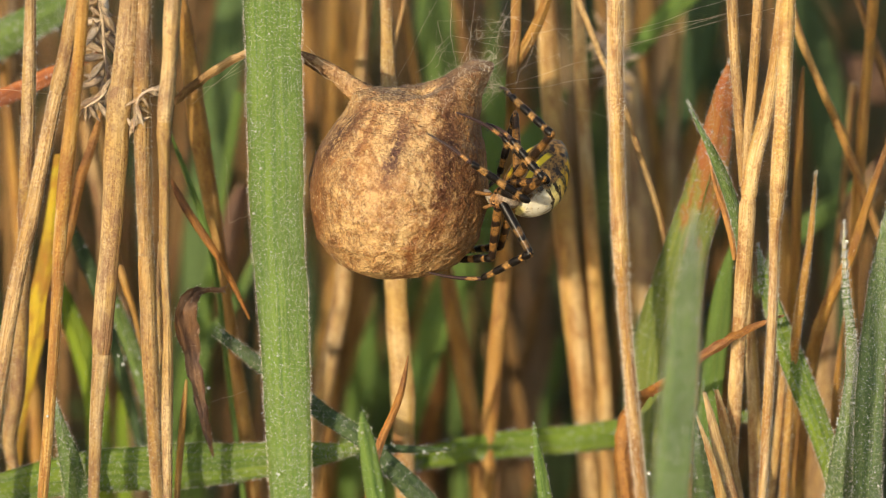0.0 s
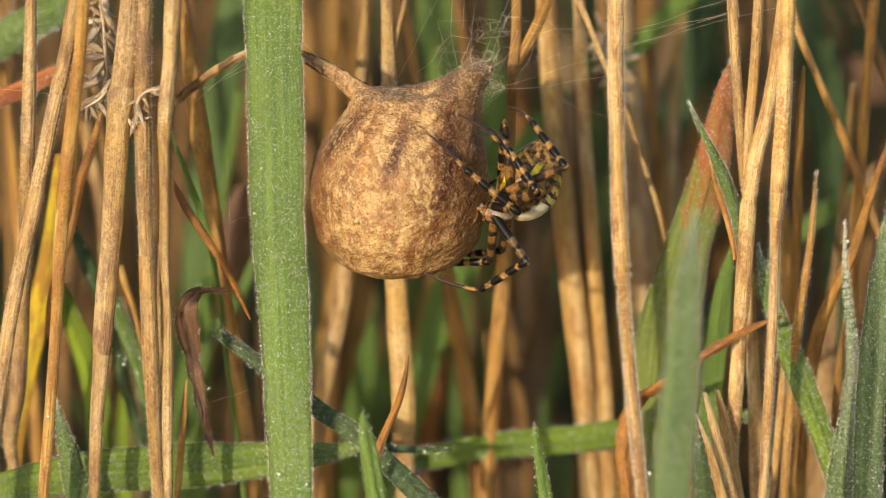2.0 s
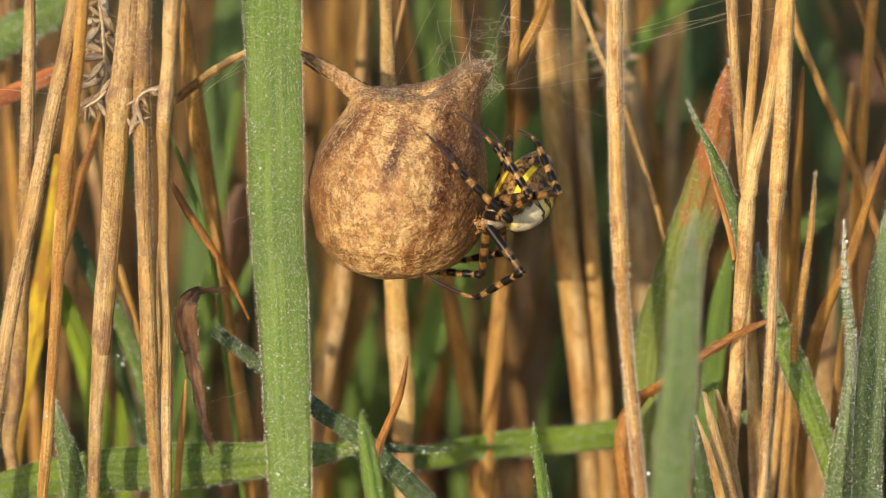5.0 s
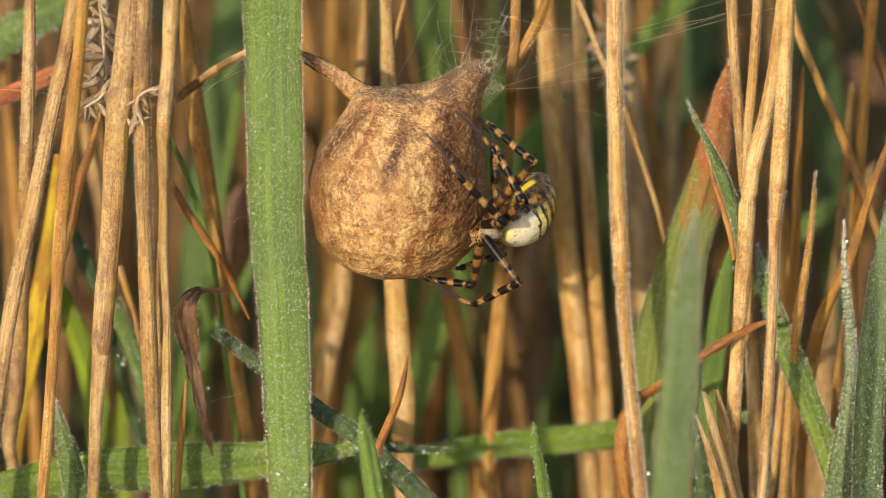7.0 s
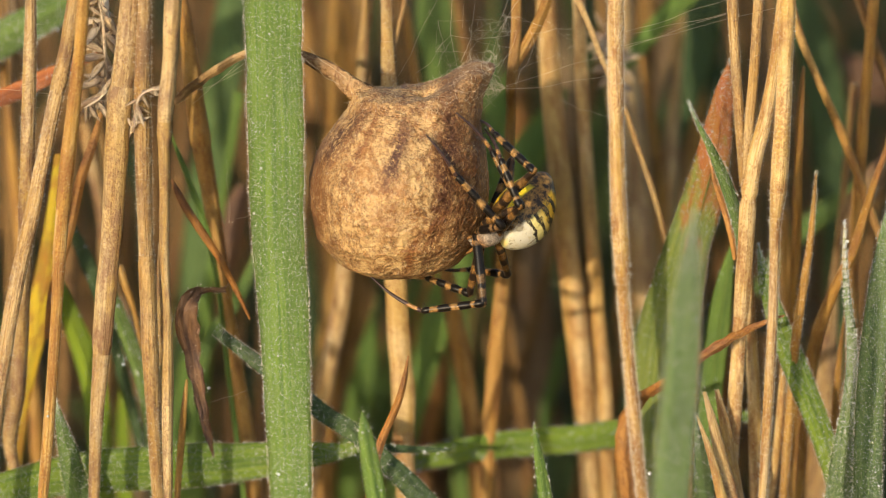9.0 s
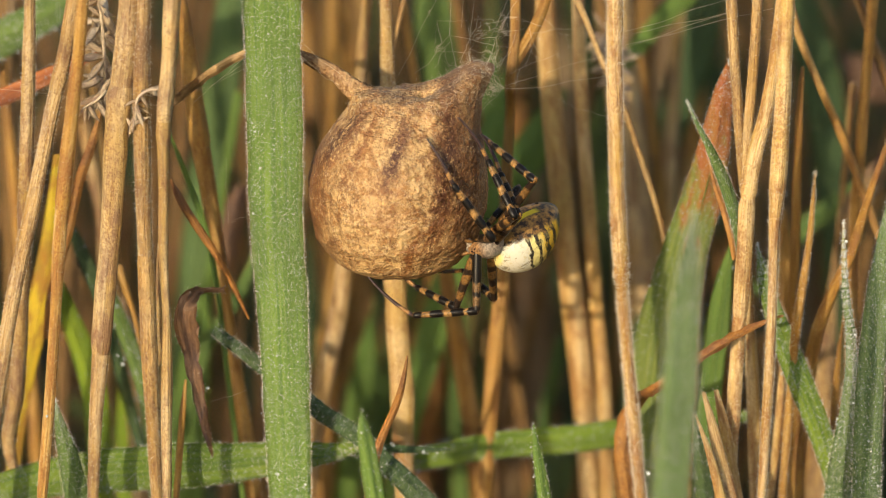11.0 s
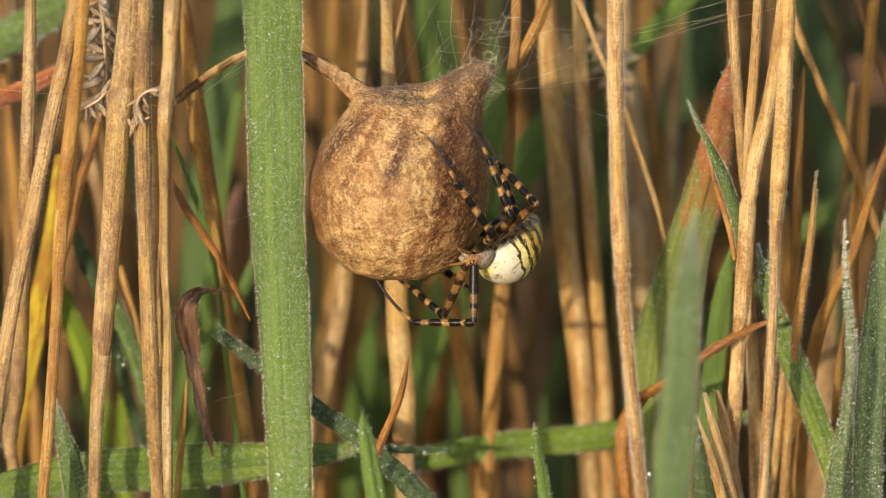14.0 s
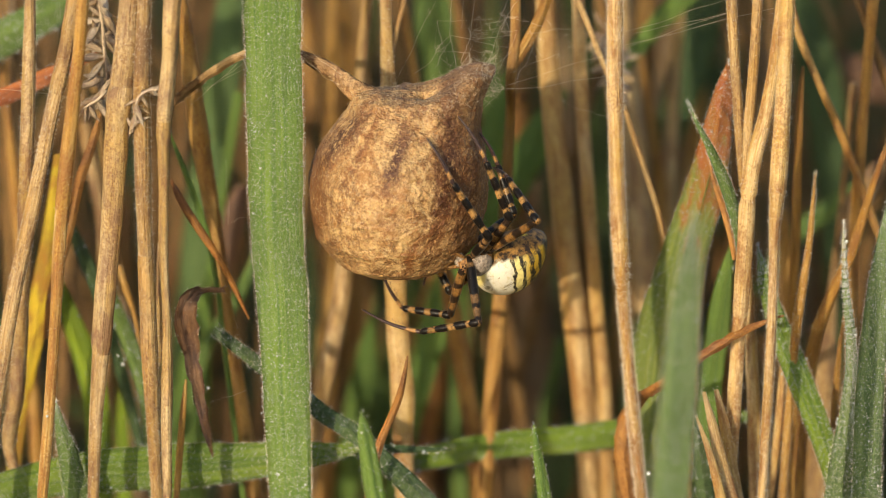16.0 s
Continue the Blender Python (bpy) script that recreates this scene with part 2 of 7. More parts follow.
def ico(fine):
    bm = bmesh.new()
    bmesh.ops.create_icosphere(bm, subdivisions=fine, radius=1.0)
    v = np.array([w.co[:] for w in bm.verts])
    f = np.array([[w.index for w in g.verts] for g in bm.faces])
    bm.free()
    return v, f


BALL = {1: ico(1), 2: ico(2), 3: ico(3)}


def drops(places, radii, fine=2):
    v, f = BALL[fine]
    n = len(places)
    vv = places[:, None, :] + v[None] * radii[:, None, None]
    return vv.reshape(-1, 3), (np.arange(n)[:, None, None] * len(v) + f).reshape(-1, 3)


def fuzz(parent, c, t, side, face, radius, density, reach, name="hair", lo=105.0):
    """Fine hairs that stand off a round stem (only where the stem is above lo mm)."""
    ok = np.where(c[:, 2] > lo)[0]
    if len(ok) < 3 or density <= 0:
        return
    seg = np.linalg.norm(np.diff(c, axis=0), axis=1).mean()
    n = int(len(ok) * seg * 2 * math.pi * radius[ok].mean() * density)
    i = rng.choice(ok, n)
    a = rng.uniform(0, 2 * math.pi, n)
    out = side[i] * np.cos(a)[:, None] + face[i] * np.sin(a)[:, None]
    base = c[i] + t[i] * rng.uniform(-0.5, 0.5, n)[:, None] * seg + out * radius[i][:, None] * 0.97
    way = out + t[i] * rng.normal(-0.25, 0.45, n)[:, None] + rng.normal(0, 0.25, (n, 3))
    way /= np.linalg.norm(way, axis=1)[:, None]
    v, f = spikes(base, way, rng.uniform(0.35, 1.2, n) * reach * 1.1, 0.019)
    ob = mesh_object(name, v, f, HAIR, parent, "short pale hairs", smooth=False)
    tagged(ob, kind="stuff")


def stem(rows, material, label, hair=0.0, reach=0.45, above=70.0, root=True, nodes=(), name="meadow_plant", piece="stem", category="plant", ribs=0.05, sheath=None):
    """A dry grass stem: a slightly ribbed, uneven tube with swollen nodes, and hairs. rows: x, y, z, radius from the top down."""
    r = rooted(rows, above) if root else rows
    s = spline(r, 1.0)
    c, rad = s[:, :3], np.maximum(s[:, 3], 0.04)
    n, m = len(c), 12
    along = np.concatenate([[0], np.cumsum(np.linalg.norm(np.diff(c, axis=0), axis=1))])
    ph = rng.uniform(0, 50)
    for i in range(n):
        rad[i] *= 1 + 0.05 * noise.noise(Vector((ph, along[i] * 0.12, 0))) + 0.03 * noise.noise(Vector((ph, along[i] * 0.7, 3)))
        c[i] += np.array(noise.noise_vector(Vector((ph, along[i] * 0.05, 9)))) * rad[i] * 0.18
        for zn in nodes:
            rad[i] *= 1 + 0.16 * math.exp(-((c[i, 2] - zn) / 0.55) ** 2) - 0.05 * math.exp(-((c[i, 2] - zn + 1.2) / 0.5) ** 2)
    t, side, face = frames_along(c)
    ang = np.arange(m + 1) * 2 * math.pi / m
    flute = 1 + ribs * np.sin(ang * 3 + ph) + ribs * 0.6 * np.sin(ang * 5 + 2 * ph)
    flute[-1] = flute[0]
    verts = c[:, None] + (side[:, None] * np.cos(ang)[None, :, None] + face[:, None] * np.sin(ang)[None, :, None]) * (rad[:, None] * flute[None])[:, :, None]
    uv = np.stack([np.broadcast_to(ang[None] * rad.mean(), (n, m + 1)), np.broadcast_to(along[:, None], (n, m + 1))], -1)
    g = np.arange(n * (m + 1)).reshape(n, m + 1)
    quads = np.stack([g[:-1, :-1], g[1:, :-1], g[1:, 1:], g[:-1, 1:]], -1).reshape(-1, 4)
    plant = new(name)
    tagged(plant, label, category, "dry grass round the egg sac")
    ob = mesh_object(piece, verts.reshape(-1, 3), [*quads, tuple(g[0, :-1]), tuple(g[-1, :-1][::-1])], material, plant, "", uv.reshape(-1, 2))
    if root and not sheath:
        sheath = (12, 88)
    if sheath:                                                     # the dry leaf base that clasps the stem between two heights
        pick = np.where((c[:, 2] > sheath[0]) & (c[:, 2] < sheath[1]))[0]
        if len(pick) > 4:
            wide = rad[pick] * (1.1 + 0.03 * np.sin(along[pick] * 0.8)) + 0.02
            wide[0], wide[-1] = rad[pick[0]] * 0.99, rad[pick[-1]] * 1.0
            sv = c[pick][:, None] + (side[pick][:, None] * np.cos(ang)[None, :, None] + face[pick][:, None] * np.sin(ang)[None, :, None]) * (wide[:, None] * flute[None])[:, :, None]
            suv = np.stack([np.broadcast_to(ang[None] * rad.mean() + 3.0, (len(pick), m + 1)), np.broadcast_to(along[pick][:, None], (len(pick), m + 1))], -1)
            sg = np.arange(len(pick) * (m + 1)).reshape(len(pick), m + 1)
            mesh_object("sheath", sv.reshape(-1, 3), np.stack([sg[:-1, :-1], sg[1:, :-1], sg[1:, 1:], sg[:-1, 1:]], -1).reshape(-1, 4), material, plant, "papery leaf base round the stem", suv.reshape(-1, 2))
    fuzz(plant, c, t, side, face, rad, hair * 3.4, reach)
    return plant


def blade(rows, material, label, fold=0.25, twist=0.0, hair=0.0, reach=0.35, dew=0.0, dew_size=0.12, above=0.0, root=True, wave=0.0, crinkle=0.0,
          name="meadow_plant", piece="blade", category="plant", lo=105.0):
    """A grass leaf with thickness, a folded midrib and uneven edges. rows: x, y, z, half width from the tip (or top) down."""
    r = rooted(rows, above) if root else rows
    s = spline(r, 1.0)
    c, half = s[:, :3], np.maximum(s[:, 3], 0.03) / max(0.3, math.cos(radians(twist)))
    n, m = len(c), 9
    along = np.concatenate([[0], np.cumsum(np.linalg.norm(np.diff(c, axis=0), axis=1))])
    ph = rng.uniform(0, 50)
    t, side, face = frames_along(c)
    tw = radians(twist)
    turn = np.array([tw + wave * noise.noise(Vector((ph, along[i] * 0.06, 5))) for i in range(n)])
    sd = side * np.cos(turn)[:, None] + face * np.sin(turn)[:, None]
    fc = face * np.cos(turn)[:, None] - side * np.sin(turn)[:, None]
    u = np.linspace(-1, 1, m)
    edge = np.array([[1 + 0.05 * noise.noise(Vector((ph + (7 if k > 0 else 0), along[i] * 0.35, 1))) for k in u] for i in range(n)])
    dip = -np.abs(u) * fold + 0.12 * fold * np.cos(u * 9)
    thick = 0.09
    mid = c[:, None] + sd[:, None] * (half[:, None] * u[None] * edge)[:, :, None] - fc[:, None] * (half[:, None] * dip[None] * -1)[:, :, None]
    if crinkle:
        for i in range(n):
            for j in range(m):
                q = mid[i, j]
                mid[i, j] += np.array(noise.noise_vector(Vector(q * 0.9))) * crinkle + np.array(noise.noise_vector(Vector(q * 2.5))) * crinkle * 0.4
    taper = (1 - np.abs(u) ** 3)[None, :, None] * thick
    front, back = mid + fc[:, None] * taper, mid - fc[:, None] * taper * 0.999
    verts = np.concatenate([front.reshape(-1, 3), back.reshape(-1, 3)])
    uvh = np.stack([half[:, None] * u[None], np.broadcast_to(along[:, None], (n, m))], -1).reshape(-1, 2)
    g = np.arange(n * m).reshape(n, m)
    q = np.stack([g[:-1, :-1], g[1:, :-1], g[1:, 1:], g[:-1, 1:]], -1).reshape(-1, 4)
    o = n * m
    rim = [(g[i, 0], g[i, 0] + o, g[i + 1, 0] + o, g[i + 1, 0]) for i in range(n - 1)] + [(g[i, -1], g[i + 1, -1], g[i + 1, -1] + o, g[i, -1] + o) for i in range(n - 1)]
    plant = new(name)
    tagged(plant, label, category, "dry leaves round the egg sac" if piece == "dry_blade" else "green grass round the egg sac")
    ob = mesh_object(piece, verts, [*q, *(q[:, ::-1] + o), *rim], material, plant, "", np.concatenate([uvh, uvh]))
    if fold >= 0.14:                                                  # the raised rib down the middle
        rib = front[:, m // 2] + fc * 0.01
        rr = np.minimum(half * 0.05, 0.1)
        k5 = np.arange(5) * 2 * math.pi / 5
        rv = rib[:, None] + (sd[:, None] * np.cos(k5)[None, :, None] + fc[:, None] * 0.6 * np.sin(k5)[None, :, None]) * rr[:, None, None]
        h = np.arange(n * 5).reshape(n, 5)
        hn = np.roll(h, -1, axis=1)
        mesh_object("midrib", rv.reshape(-1, 3), np.stack([h[:-1], hn[:-1], hn[1:], h[1:]], -1).reshape(-1, 4), material, plant, "", np.stack([np.cos(k5)[None] * rr[:, None], np.broadcast_to(along[:, None], (n, 5))], -1).reshape(-1, 2))
    ok = np.where(c[:, 2] > lo)[0]
    if len(ok) > 3 and (hair or dew):
        seg = along[-1] / (n - 1)
        area = (2 * half[ok] * seg).sum()
        if hair:
            k = int(len(ok) * seg * hair * 2)                      # along both edges
            i, sgn = rng.choice(ok, k), rng.choice([-1.0, 1.0], k)
            j = np.where(sgn > 0, m - 1, 0)
            base = mid[i, j] + t[i] * rng.uniform(-0.5, 0.5, k)[:, None] * seg
            way = sd[i] * sgn[:, None] + t[i] * rng.normal(-0.2, 0.5, k)[:, None] + fc[i] * rng.normal(0.2, 0.5, k)[:, None]
            kf = int(area * hair * 0.9)                            # and over the face
            i2, j2 = rng.choice(ok, kf), rng.integers(0, m - 1, kf)
            w = rng.uniform(0, 1, kf)[:, None]
            base2 = front[i2, j2] * w + front[i2, j2 + 1] * (1 - w) + t[i2] * rng.uniform(-0.5, 0.5, kf)[:, None] * seg
            way2 = fc[i2] + t[i2] * rng.normal(-0.5, 0.5, kf)[:, None] + sd[i2] * rng.normal(0, 0.6, kf)[:, None]
            b, wy = np.concatenate([base, base2]), np.concatenate([way, way2])
            wy /= np.linalg.norm(wy, axis=1)[:, None]
            ln = np.concatenate([rng.uniform(0.35, 1.2, k) * reach, rng.uniform(0.3, 0.8, kf) * reach])
            v, f = spikes(b, wy, ln, 0.019)
            tagged(mesh_object("hair", v, f, HAIR, plant, "short pale hairs on the leaf", smooth=False), kind="stuff")
        if dew:
            kd = min(int(area * dew), 24000)
            i2, j2 = rng.choice(ok, kd), rng.integers(0, m - 1, kd)
            w = rng.uniform(0, 1, kd)[:, None]
            rad = dew_size * np.exp(rng.normal(-0.6, 0.42, kd))
            pl = front[i2, j2] * w + front[i2, j2 + 1] * (1 - w) + t[i2] * rng.uniform(-0.5, 0.5, kd)[:, None] * seg + fc[i2] * (rad * 0.55)[:, None]
            ke = int(len(ok) * seg * 2 * min(dew * 0.6, 7))           # and beads on the edge hairs
            i3, s3 = rng.choice(ok, ke), rng.choice([-1.0, 1.0], ke)
            r3 = 0.7 * dew_size * np.exp(rng.normal(-0.35, 0.45, ke))
            pe = mid[i3, np.where(s3 > 0, m - 1, 0)] + sd[i3] * (s3 * rng.uniform(0.0, 0.8, ke) * reach)[:, None] + t[i3] * rng.uniform(-0.5, 0.5, ke)[:, None] * seg + fc[i3] * rng.normal(0.05, 0.08, ke)[:, None]
            pl, rad = np.concatenate([pl, pe]), np.concatenate([rad, r3])
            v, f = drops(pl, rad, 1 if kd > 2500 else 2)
            tagged(mesh_object("dew", v, f, DEW, plant, "tiny dew drops, whitened for glints"), kind="stuff")
    return plant

# ---- the ground ----
def ground():
    n = 48
    e = np.concatenate([-np.geomspace(300000, 30, n // 2), np.geomspace(30, 300000, n // 2)])
    vx, vy = np.meshgrid(e, e, indexing="ij")
    vz = np.array([[4.0 * noise.noise(Vector((x * 0.011, y * 0.011, 2))) if abs(x) < 3000 and abs(y) < 3000 else 0.0 for y in e] for x in e])
    g = np.arange(n * n).reshape(n, n)
    q = np.stack([g[:-1, :-1], g[1:, :-1], g[1:, 1:], g[:-1, 1:]], -1).reshape(-1, 4)
    ob = mesh_object("ground", np.stack([vx, vy, vz], -1).reshape(-1, 3), q, SOIL)
    tagged(ob, "brown soil covered with dead grass litter", "ground", "", "structure")


ground()


def thicket(name, label, material, plants, flat):
    """Many far stems or leaves in one mesh. plants: foot x, y, height, lean x, lean y, half width."""
    verts, faces, uvs, m, k = [], [], [], 6, 7
    ang = np.arange(m) * 2 * math.pi / m
    for x, y, h, lx, ly, w in plants:
        th = rng.uniform(0, math.pi) if flat < 1 else 0.0
        a, b = np.array([math.cos(th), math.sin(th) * 0.6, 0]), np.array([-math.sin(th), math.cos(th), 0]) * flat
        o = len(verts)
        for i in range(k):
            f = i / (k - 1)
            c = np.array([x + lx * f ** 1.6, y + ly * f ** 1.6, -2 + (h + 2) * (f if flat == 1 else f * (1 - 0.12 * f))])
            r = w * ((1 - 0.45 * f) if flat == 1 else max(0.03, (1 - f ** 3) * (0.6 + 0.8 * f)))
            for q in ang:
                verts.append(c + (a * math.cos(q) + b * math.sin(q)) * r)
                uvs.append((q * w, f * h))
        for i in range(k - 1):
            for j in range(m):
                faces.append((o + i * m + j, o + i * m + (j + 1) % m, o + (i + 1) * m + (j + 1) % m, o + (i + 1) * m + j))
    ob = mesh_object(name, verts, faces, material, None, "", np.array(uvs))
    tagged(ob, label, "grass", "", "stuff")


def scatter(count, lo, hi, h, w, lean):
    """Feet strewn over a wedge behind the sac and thinly to its sides, clear of the view's near part."""
    out = []
    while len(out) < count:
        y = lo + (hi - lo) * rng.uniform() ** 1.6
        x = rng.uniform(-1, 1) * (110 + (y + 500) * 0.16)
        if y < 45 and abs(x) < 95 + max(0, -y) * 0.1:
            continue
        out.append((x, y, rng.uniform(*h), rng.normal(0, lean), abs(rng.normal(0, lean)), rng.uniform(*w)))
    return out


thicket("far_dry_grass", "dense thicket of dry golden grass stems", THICKET_STRAW, scatter(400, 100, 640, (150, 330), (0.7, 1.8), 62), 1)
thicket("far_green_grass", "dark green grass leaves growing among dry stems", THICKET_LEAF, scatter(460, 105, 640, (120, 290), (1.4, 3.8), 80), 0.14)
thicket("side_dry_grass", "dry golden grass stems standing about", THICKET_STRAW, scatter(110, 20, 80, (140, 300), (0.6, 1.3), 20), 1)



def meadow(count, lo, hi, h, w, lean, keep):
    """Feet strewn over the wider meadow: tall behind the sac, short stubble before it."""
    out = []
    while len(out) < count:
        x, y = rng.uniform(-hi, hi), rng.uniform(-hi, hi)
        if math.hypot(x, y) < lo or (y > 60) != keep or (keep and abs(x) < 110 + (y + 500) * 0.16 and y < 600):
            continue
        out.append((x, y, rng.uniform(*h), rng.normal(0, lean), abs(rng.normal(0, lean)), rng.uniform(*w)))
    return out


thicket("meadow_dry_grass", "wide meadow of dry golden grass", THICKET_STRAW, meadow(2600, 100, 2600, (150, 330), (0.8, 1.8), 30, True), 1)
thicket("meadow_green_grass", "green grass leaves over the wide meadow", THICKET_LEAF, meadow(2200, 100, 2600, (110, 280), (1.5, 3.8), 50, True), 0.14)
thicket("short_stubble", "short stubble of cut grass on the soil", THICKET_STRAW, meadow(2600, 140, 2600, (20, 60), (0.8, 1.7), 8, False), 1)

# ---- dry stems, from one side to the other ----
S = "dry golden grass stem, speckled, standing beside the egg sac"
P_ = "pale straw-coloured grass stem with short hairs"
O_ = "orange-brown dry grass stem, slightly blurred"
G_ = "weathered brown grass stem with fine hairs"
stem([(-48.23, -1, 210, 0.63), (-48.63, -1, 199.95, 0.83), (-49.14, 0, 189.62, 0.87), (-49.72, 2, 180.33, 0.81), (-50.59, 4, 170.9, 0.81), (-51.35, 5, 161.58, 0.85), (-52.44, 6, 153.56, 0.79), (-51.75, 6, 150.73, 0.58), (-50.58, 6, 147.74, 0.52)], STRAW_PALE, G_, 3.0, 0.4, sheath=(154.1, 187.6))
stem([(-42.96, -3, 210.3, 0.72), (-44, -3, 204.31, 0.79), (-45.43, -3, 198.28, 0.83), (-46.88, -3, 191.55, 0.86), (-48.35, -3, 184.79, 0.9), (-49.73, -3, 179.34, 0.87), (-50.91, -3, 173.88, 0.9), (-52.13, -3, 167.01, 0.87), (-53.22, -3, 160.1, 0.84), (-54.24, -3, 150.22, 0.81)], STRAW, S, 4.0, 0.35, sheath=(199.0, 260))
stem([(-41.48, -8, 211.06, 0.65), (-42.12, -8, 204.47, 0.65), (-42.96, -8, 197.83, 0.72), (-43.74, -8, 191.17, 0.79), (-44.28, -8, 186.48, 0.79), (-44.78, -8, 181.09, 0.76), (-45.13, -8, 176.36, 0.69), (-45.82, -8, 168.21, 0.66), (-46.51, -8, 160, 0.67), (-47.28, -8, 151.6, 0.63)], STRAW_AMBER, S, 1.0, 0.3, sheath=(185.8, 260))
stem([(-36.37, -4, 210.45, 1.18), (-37, -4, 203.8, 1.32), (-37.83, -4, 197.12, 1.32), (-38.41, -4, 190.4, 1.23), (-39.08, -4, 181.6, 1.1), (-39.56, -4, 176.83, 1.1), (-40.45, -4, 167.25, 1), (-40.95, -4, 161.74, 0.84), (-41.61, -4, 150.49, 0.67)], STRAW_PALE, P_, 2.0, 0.3, sheath=(167.2, 200.5))
stem([(-34.55, -4.8, 210.57, 0.79), (-34.93, -4.8, 201.94, 0.99), (-34.99, -4.8, 193.91, 1.03), (-34.94, -4.8, 183.8, 0.9), (-34.77, -4.8, 177.01, 0.9), (-34.58, -4.8, 167.44, 0.87), (-34.29, -4.8, 159.87, 0.84), (-33.87, -4.8, 150.72, 0.74)], STRAW, G_, 4.0, 0.4, sheath=(161.9, 181.2))
stem([(-33.37, 0, 180.75, 0.47), (-33.54, 0, 173.2, 0.64), (-33.69, 0, 167.67, 0.51), (-33.85, 0, 165.73, 0.13)], STRAW_PALE, "papery pale leaf sheath clasping a dry stem", above=8, root=False, name="meadow_plant", piece="sheath", category="plant")
stem([(-31, -9, 211.21, 0.88), (-31.7, -9, 202.65, 0.78), (-32.3, -9, 197.02, 0.82), (-32.4, -9, 194.03, 0.72), (-32.39, -9, 190.02, 0.62), (-32.51, -9, 181.31, 0.56), (-32.22, -9, 173.88, 0.5), (-32.24, -9, 167.77, 0.66), (-32.4, -9, 160.26, 0.66), (-32.45, -9, 151.87, 0.5)], STRAW_PALE, P_, 0.6, 0.25, sheath=(195.5, 260), nodes=(195.4,))
stem([(-31.72, 14, 208.41, 0.68), (-31.21, 14, 205.66, 0.75), (-30.35, 14, 198.06, 0.96), (-29.36, 14, 189.72, 1.13), (-28.4, 14, 183.42, 1.03), (-27.51, 14, 177.09, 0.9), (-26.69, 14, 170.03, 0.9), (-25.59, 14, 162.92, 0.94), (-24.48, 14, 155.77, 1.01), (-23.18, 14, 145.54, 1.01)], STRAW_ORANGE, O_, 0.5, 0.3, sheath=(189.6, 260))
stem([(-30.63, 0, 164.07, 0.13), (-30.86, 0, 162.12, 0.3), (-31.25, 0, 157.94, 0.41), (-31.97, 0, 149.39, 0.37)], STRAW_ORANGE, "thin pointed orange grass stalk", above=0)
stem([(-6.85, 12, 208.03, 0.67), (-6.72, 12, 203.23, 0.74), (-6.53, 12, 198.4, 0.88), (-6.18, 13.2, 187.08, 1.09), (-5.81, 15, 174.05, 1.21), (-5.48, 15, 165.53, 1.25), (-5.01, 15, 158.38, 1.32), (-5.02, 15, 152.63, 1.29), (-4.76, 15, 145.27, 1.12)], STRAW_GOLD, "thick pale grass stem behind the egg sac", 2.0, 0.35, sheath=(153.4, 174.8), ribs=0.09)
stem([(-4.62, 12.6, 207.94, 0.31), (-5.44, 12.6, 204.51, 0.27), (-6.2, 12.6, 200.37, 0.28), (-6.41, 12.6, 195.53, 0.28), (-6.3, 12.6, 185.8, 0.28)], STRAW, "thin golden side stalk", 0, 0.3, root=False)
stem([(20.19, 0, 209.85, 0.83), (20.26, 0, 201.13, 0.86), (20.53, 0, 193.02, 0.8), (20.96, 0, 182.81, 0.84), (21.27, 0, 178.01, 0.87), (21.43, 0, 174.57, 0.74), (21.96, 0, 168.36, 0.67), (22.7, 0, 160.73, 0.74), (23.9, 0, 149.39, 0.64)], STRAW_GOLD, P_, 14.0, 0.5, sheath=(177.3, 260), nodes=(177.2,))
stem([(16.34, 14, 207.72, 0.41), (17.45, 14, 204.97, 0.37), (19.68, 14, 199.45, 0.34), (22.19, 14, 193.9, 0.34), (23.74, 14, 189.37, 0.34), (25.29, 14, 184.82, 0.34), (27.73, 14, 175.68, 0.31), (28.78, 14, 168.61, 0.31)], STRAW, "thin slanting dry grass stalk", 0)
stem([(34.03, 2, 209.54, 0.66), (34.62, 2, 200.79, 0.63), (35.28, 2, 192.65, 0.57), (35.69, 2, 187.19, 0.47)], STRAW, P_, 2.0, 0.3, root=False)
stem([(36.95, 1, 209.69, 0.6), (36.55, 1, 200.96, 0.6), (36.12, 1, 194.19, 0.6), (35.88, 1, 188.07, 0.47)], STRAW, P_, 1.0, 0.3, root=False)
stem([(39.89, -1, 210.66, 0.73), (38.84, -1, 201.97, 0.73), (37.94, -1, 196.58, 0.8), (36.75, -1, 191.51, 0.9), (36.15, -1, 187.44, 0.9), (35.79, -1, 180.28, 0.87), (35.31, -1, 172.05, 0.84), (34.89, -1, 163.76, 0.88), (34.54, -1, 155.41, 0.81), (34.28, -1, 149.67, 0.71)], STRAW_GOLD, S, 3.0, 0.35, sheath=(172.0, 187.2), nodes=(187.4,))
stem([(40.03, -5, 210.6, 0.82), (39.78, -5, 202.64, 0.79), (39.51, -5, 194.62, 0.89), (39.23, -5, 187.89, 0.89), (39.02, -5, 184.52, 0.7), (38.94, -5, 177.05, 0.56), (38.74, -5, 168.86, 0.6), (38.41, -5, 160.61, 0.6), (37.96, -5, 150.77, 0.5)], STRAW_GOLD, P_, 5.0, 0.45, sheath=(187.8, 260), nodes=(187.6,))
stem([(36.34, 4, 180.6, 0.34), (36.87, 4, 172.29, 0.54), (37.18, 4, 165.32, 0.75), (37.62, 4, 158.31, 0.85), (37.98, 4, 148.29, 0.86)], STRAW_GOLD, S, 1.0, 0.3, above=0)
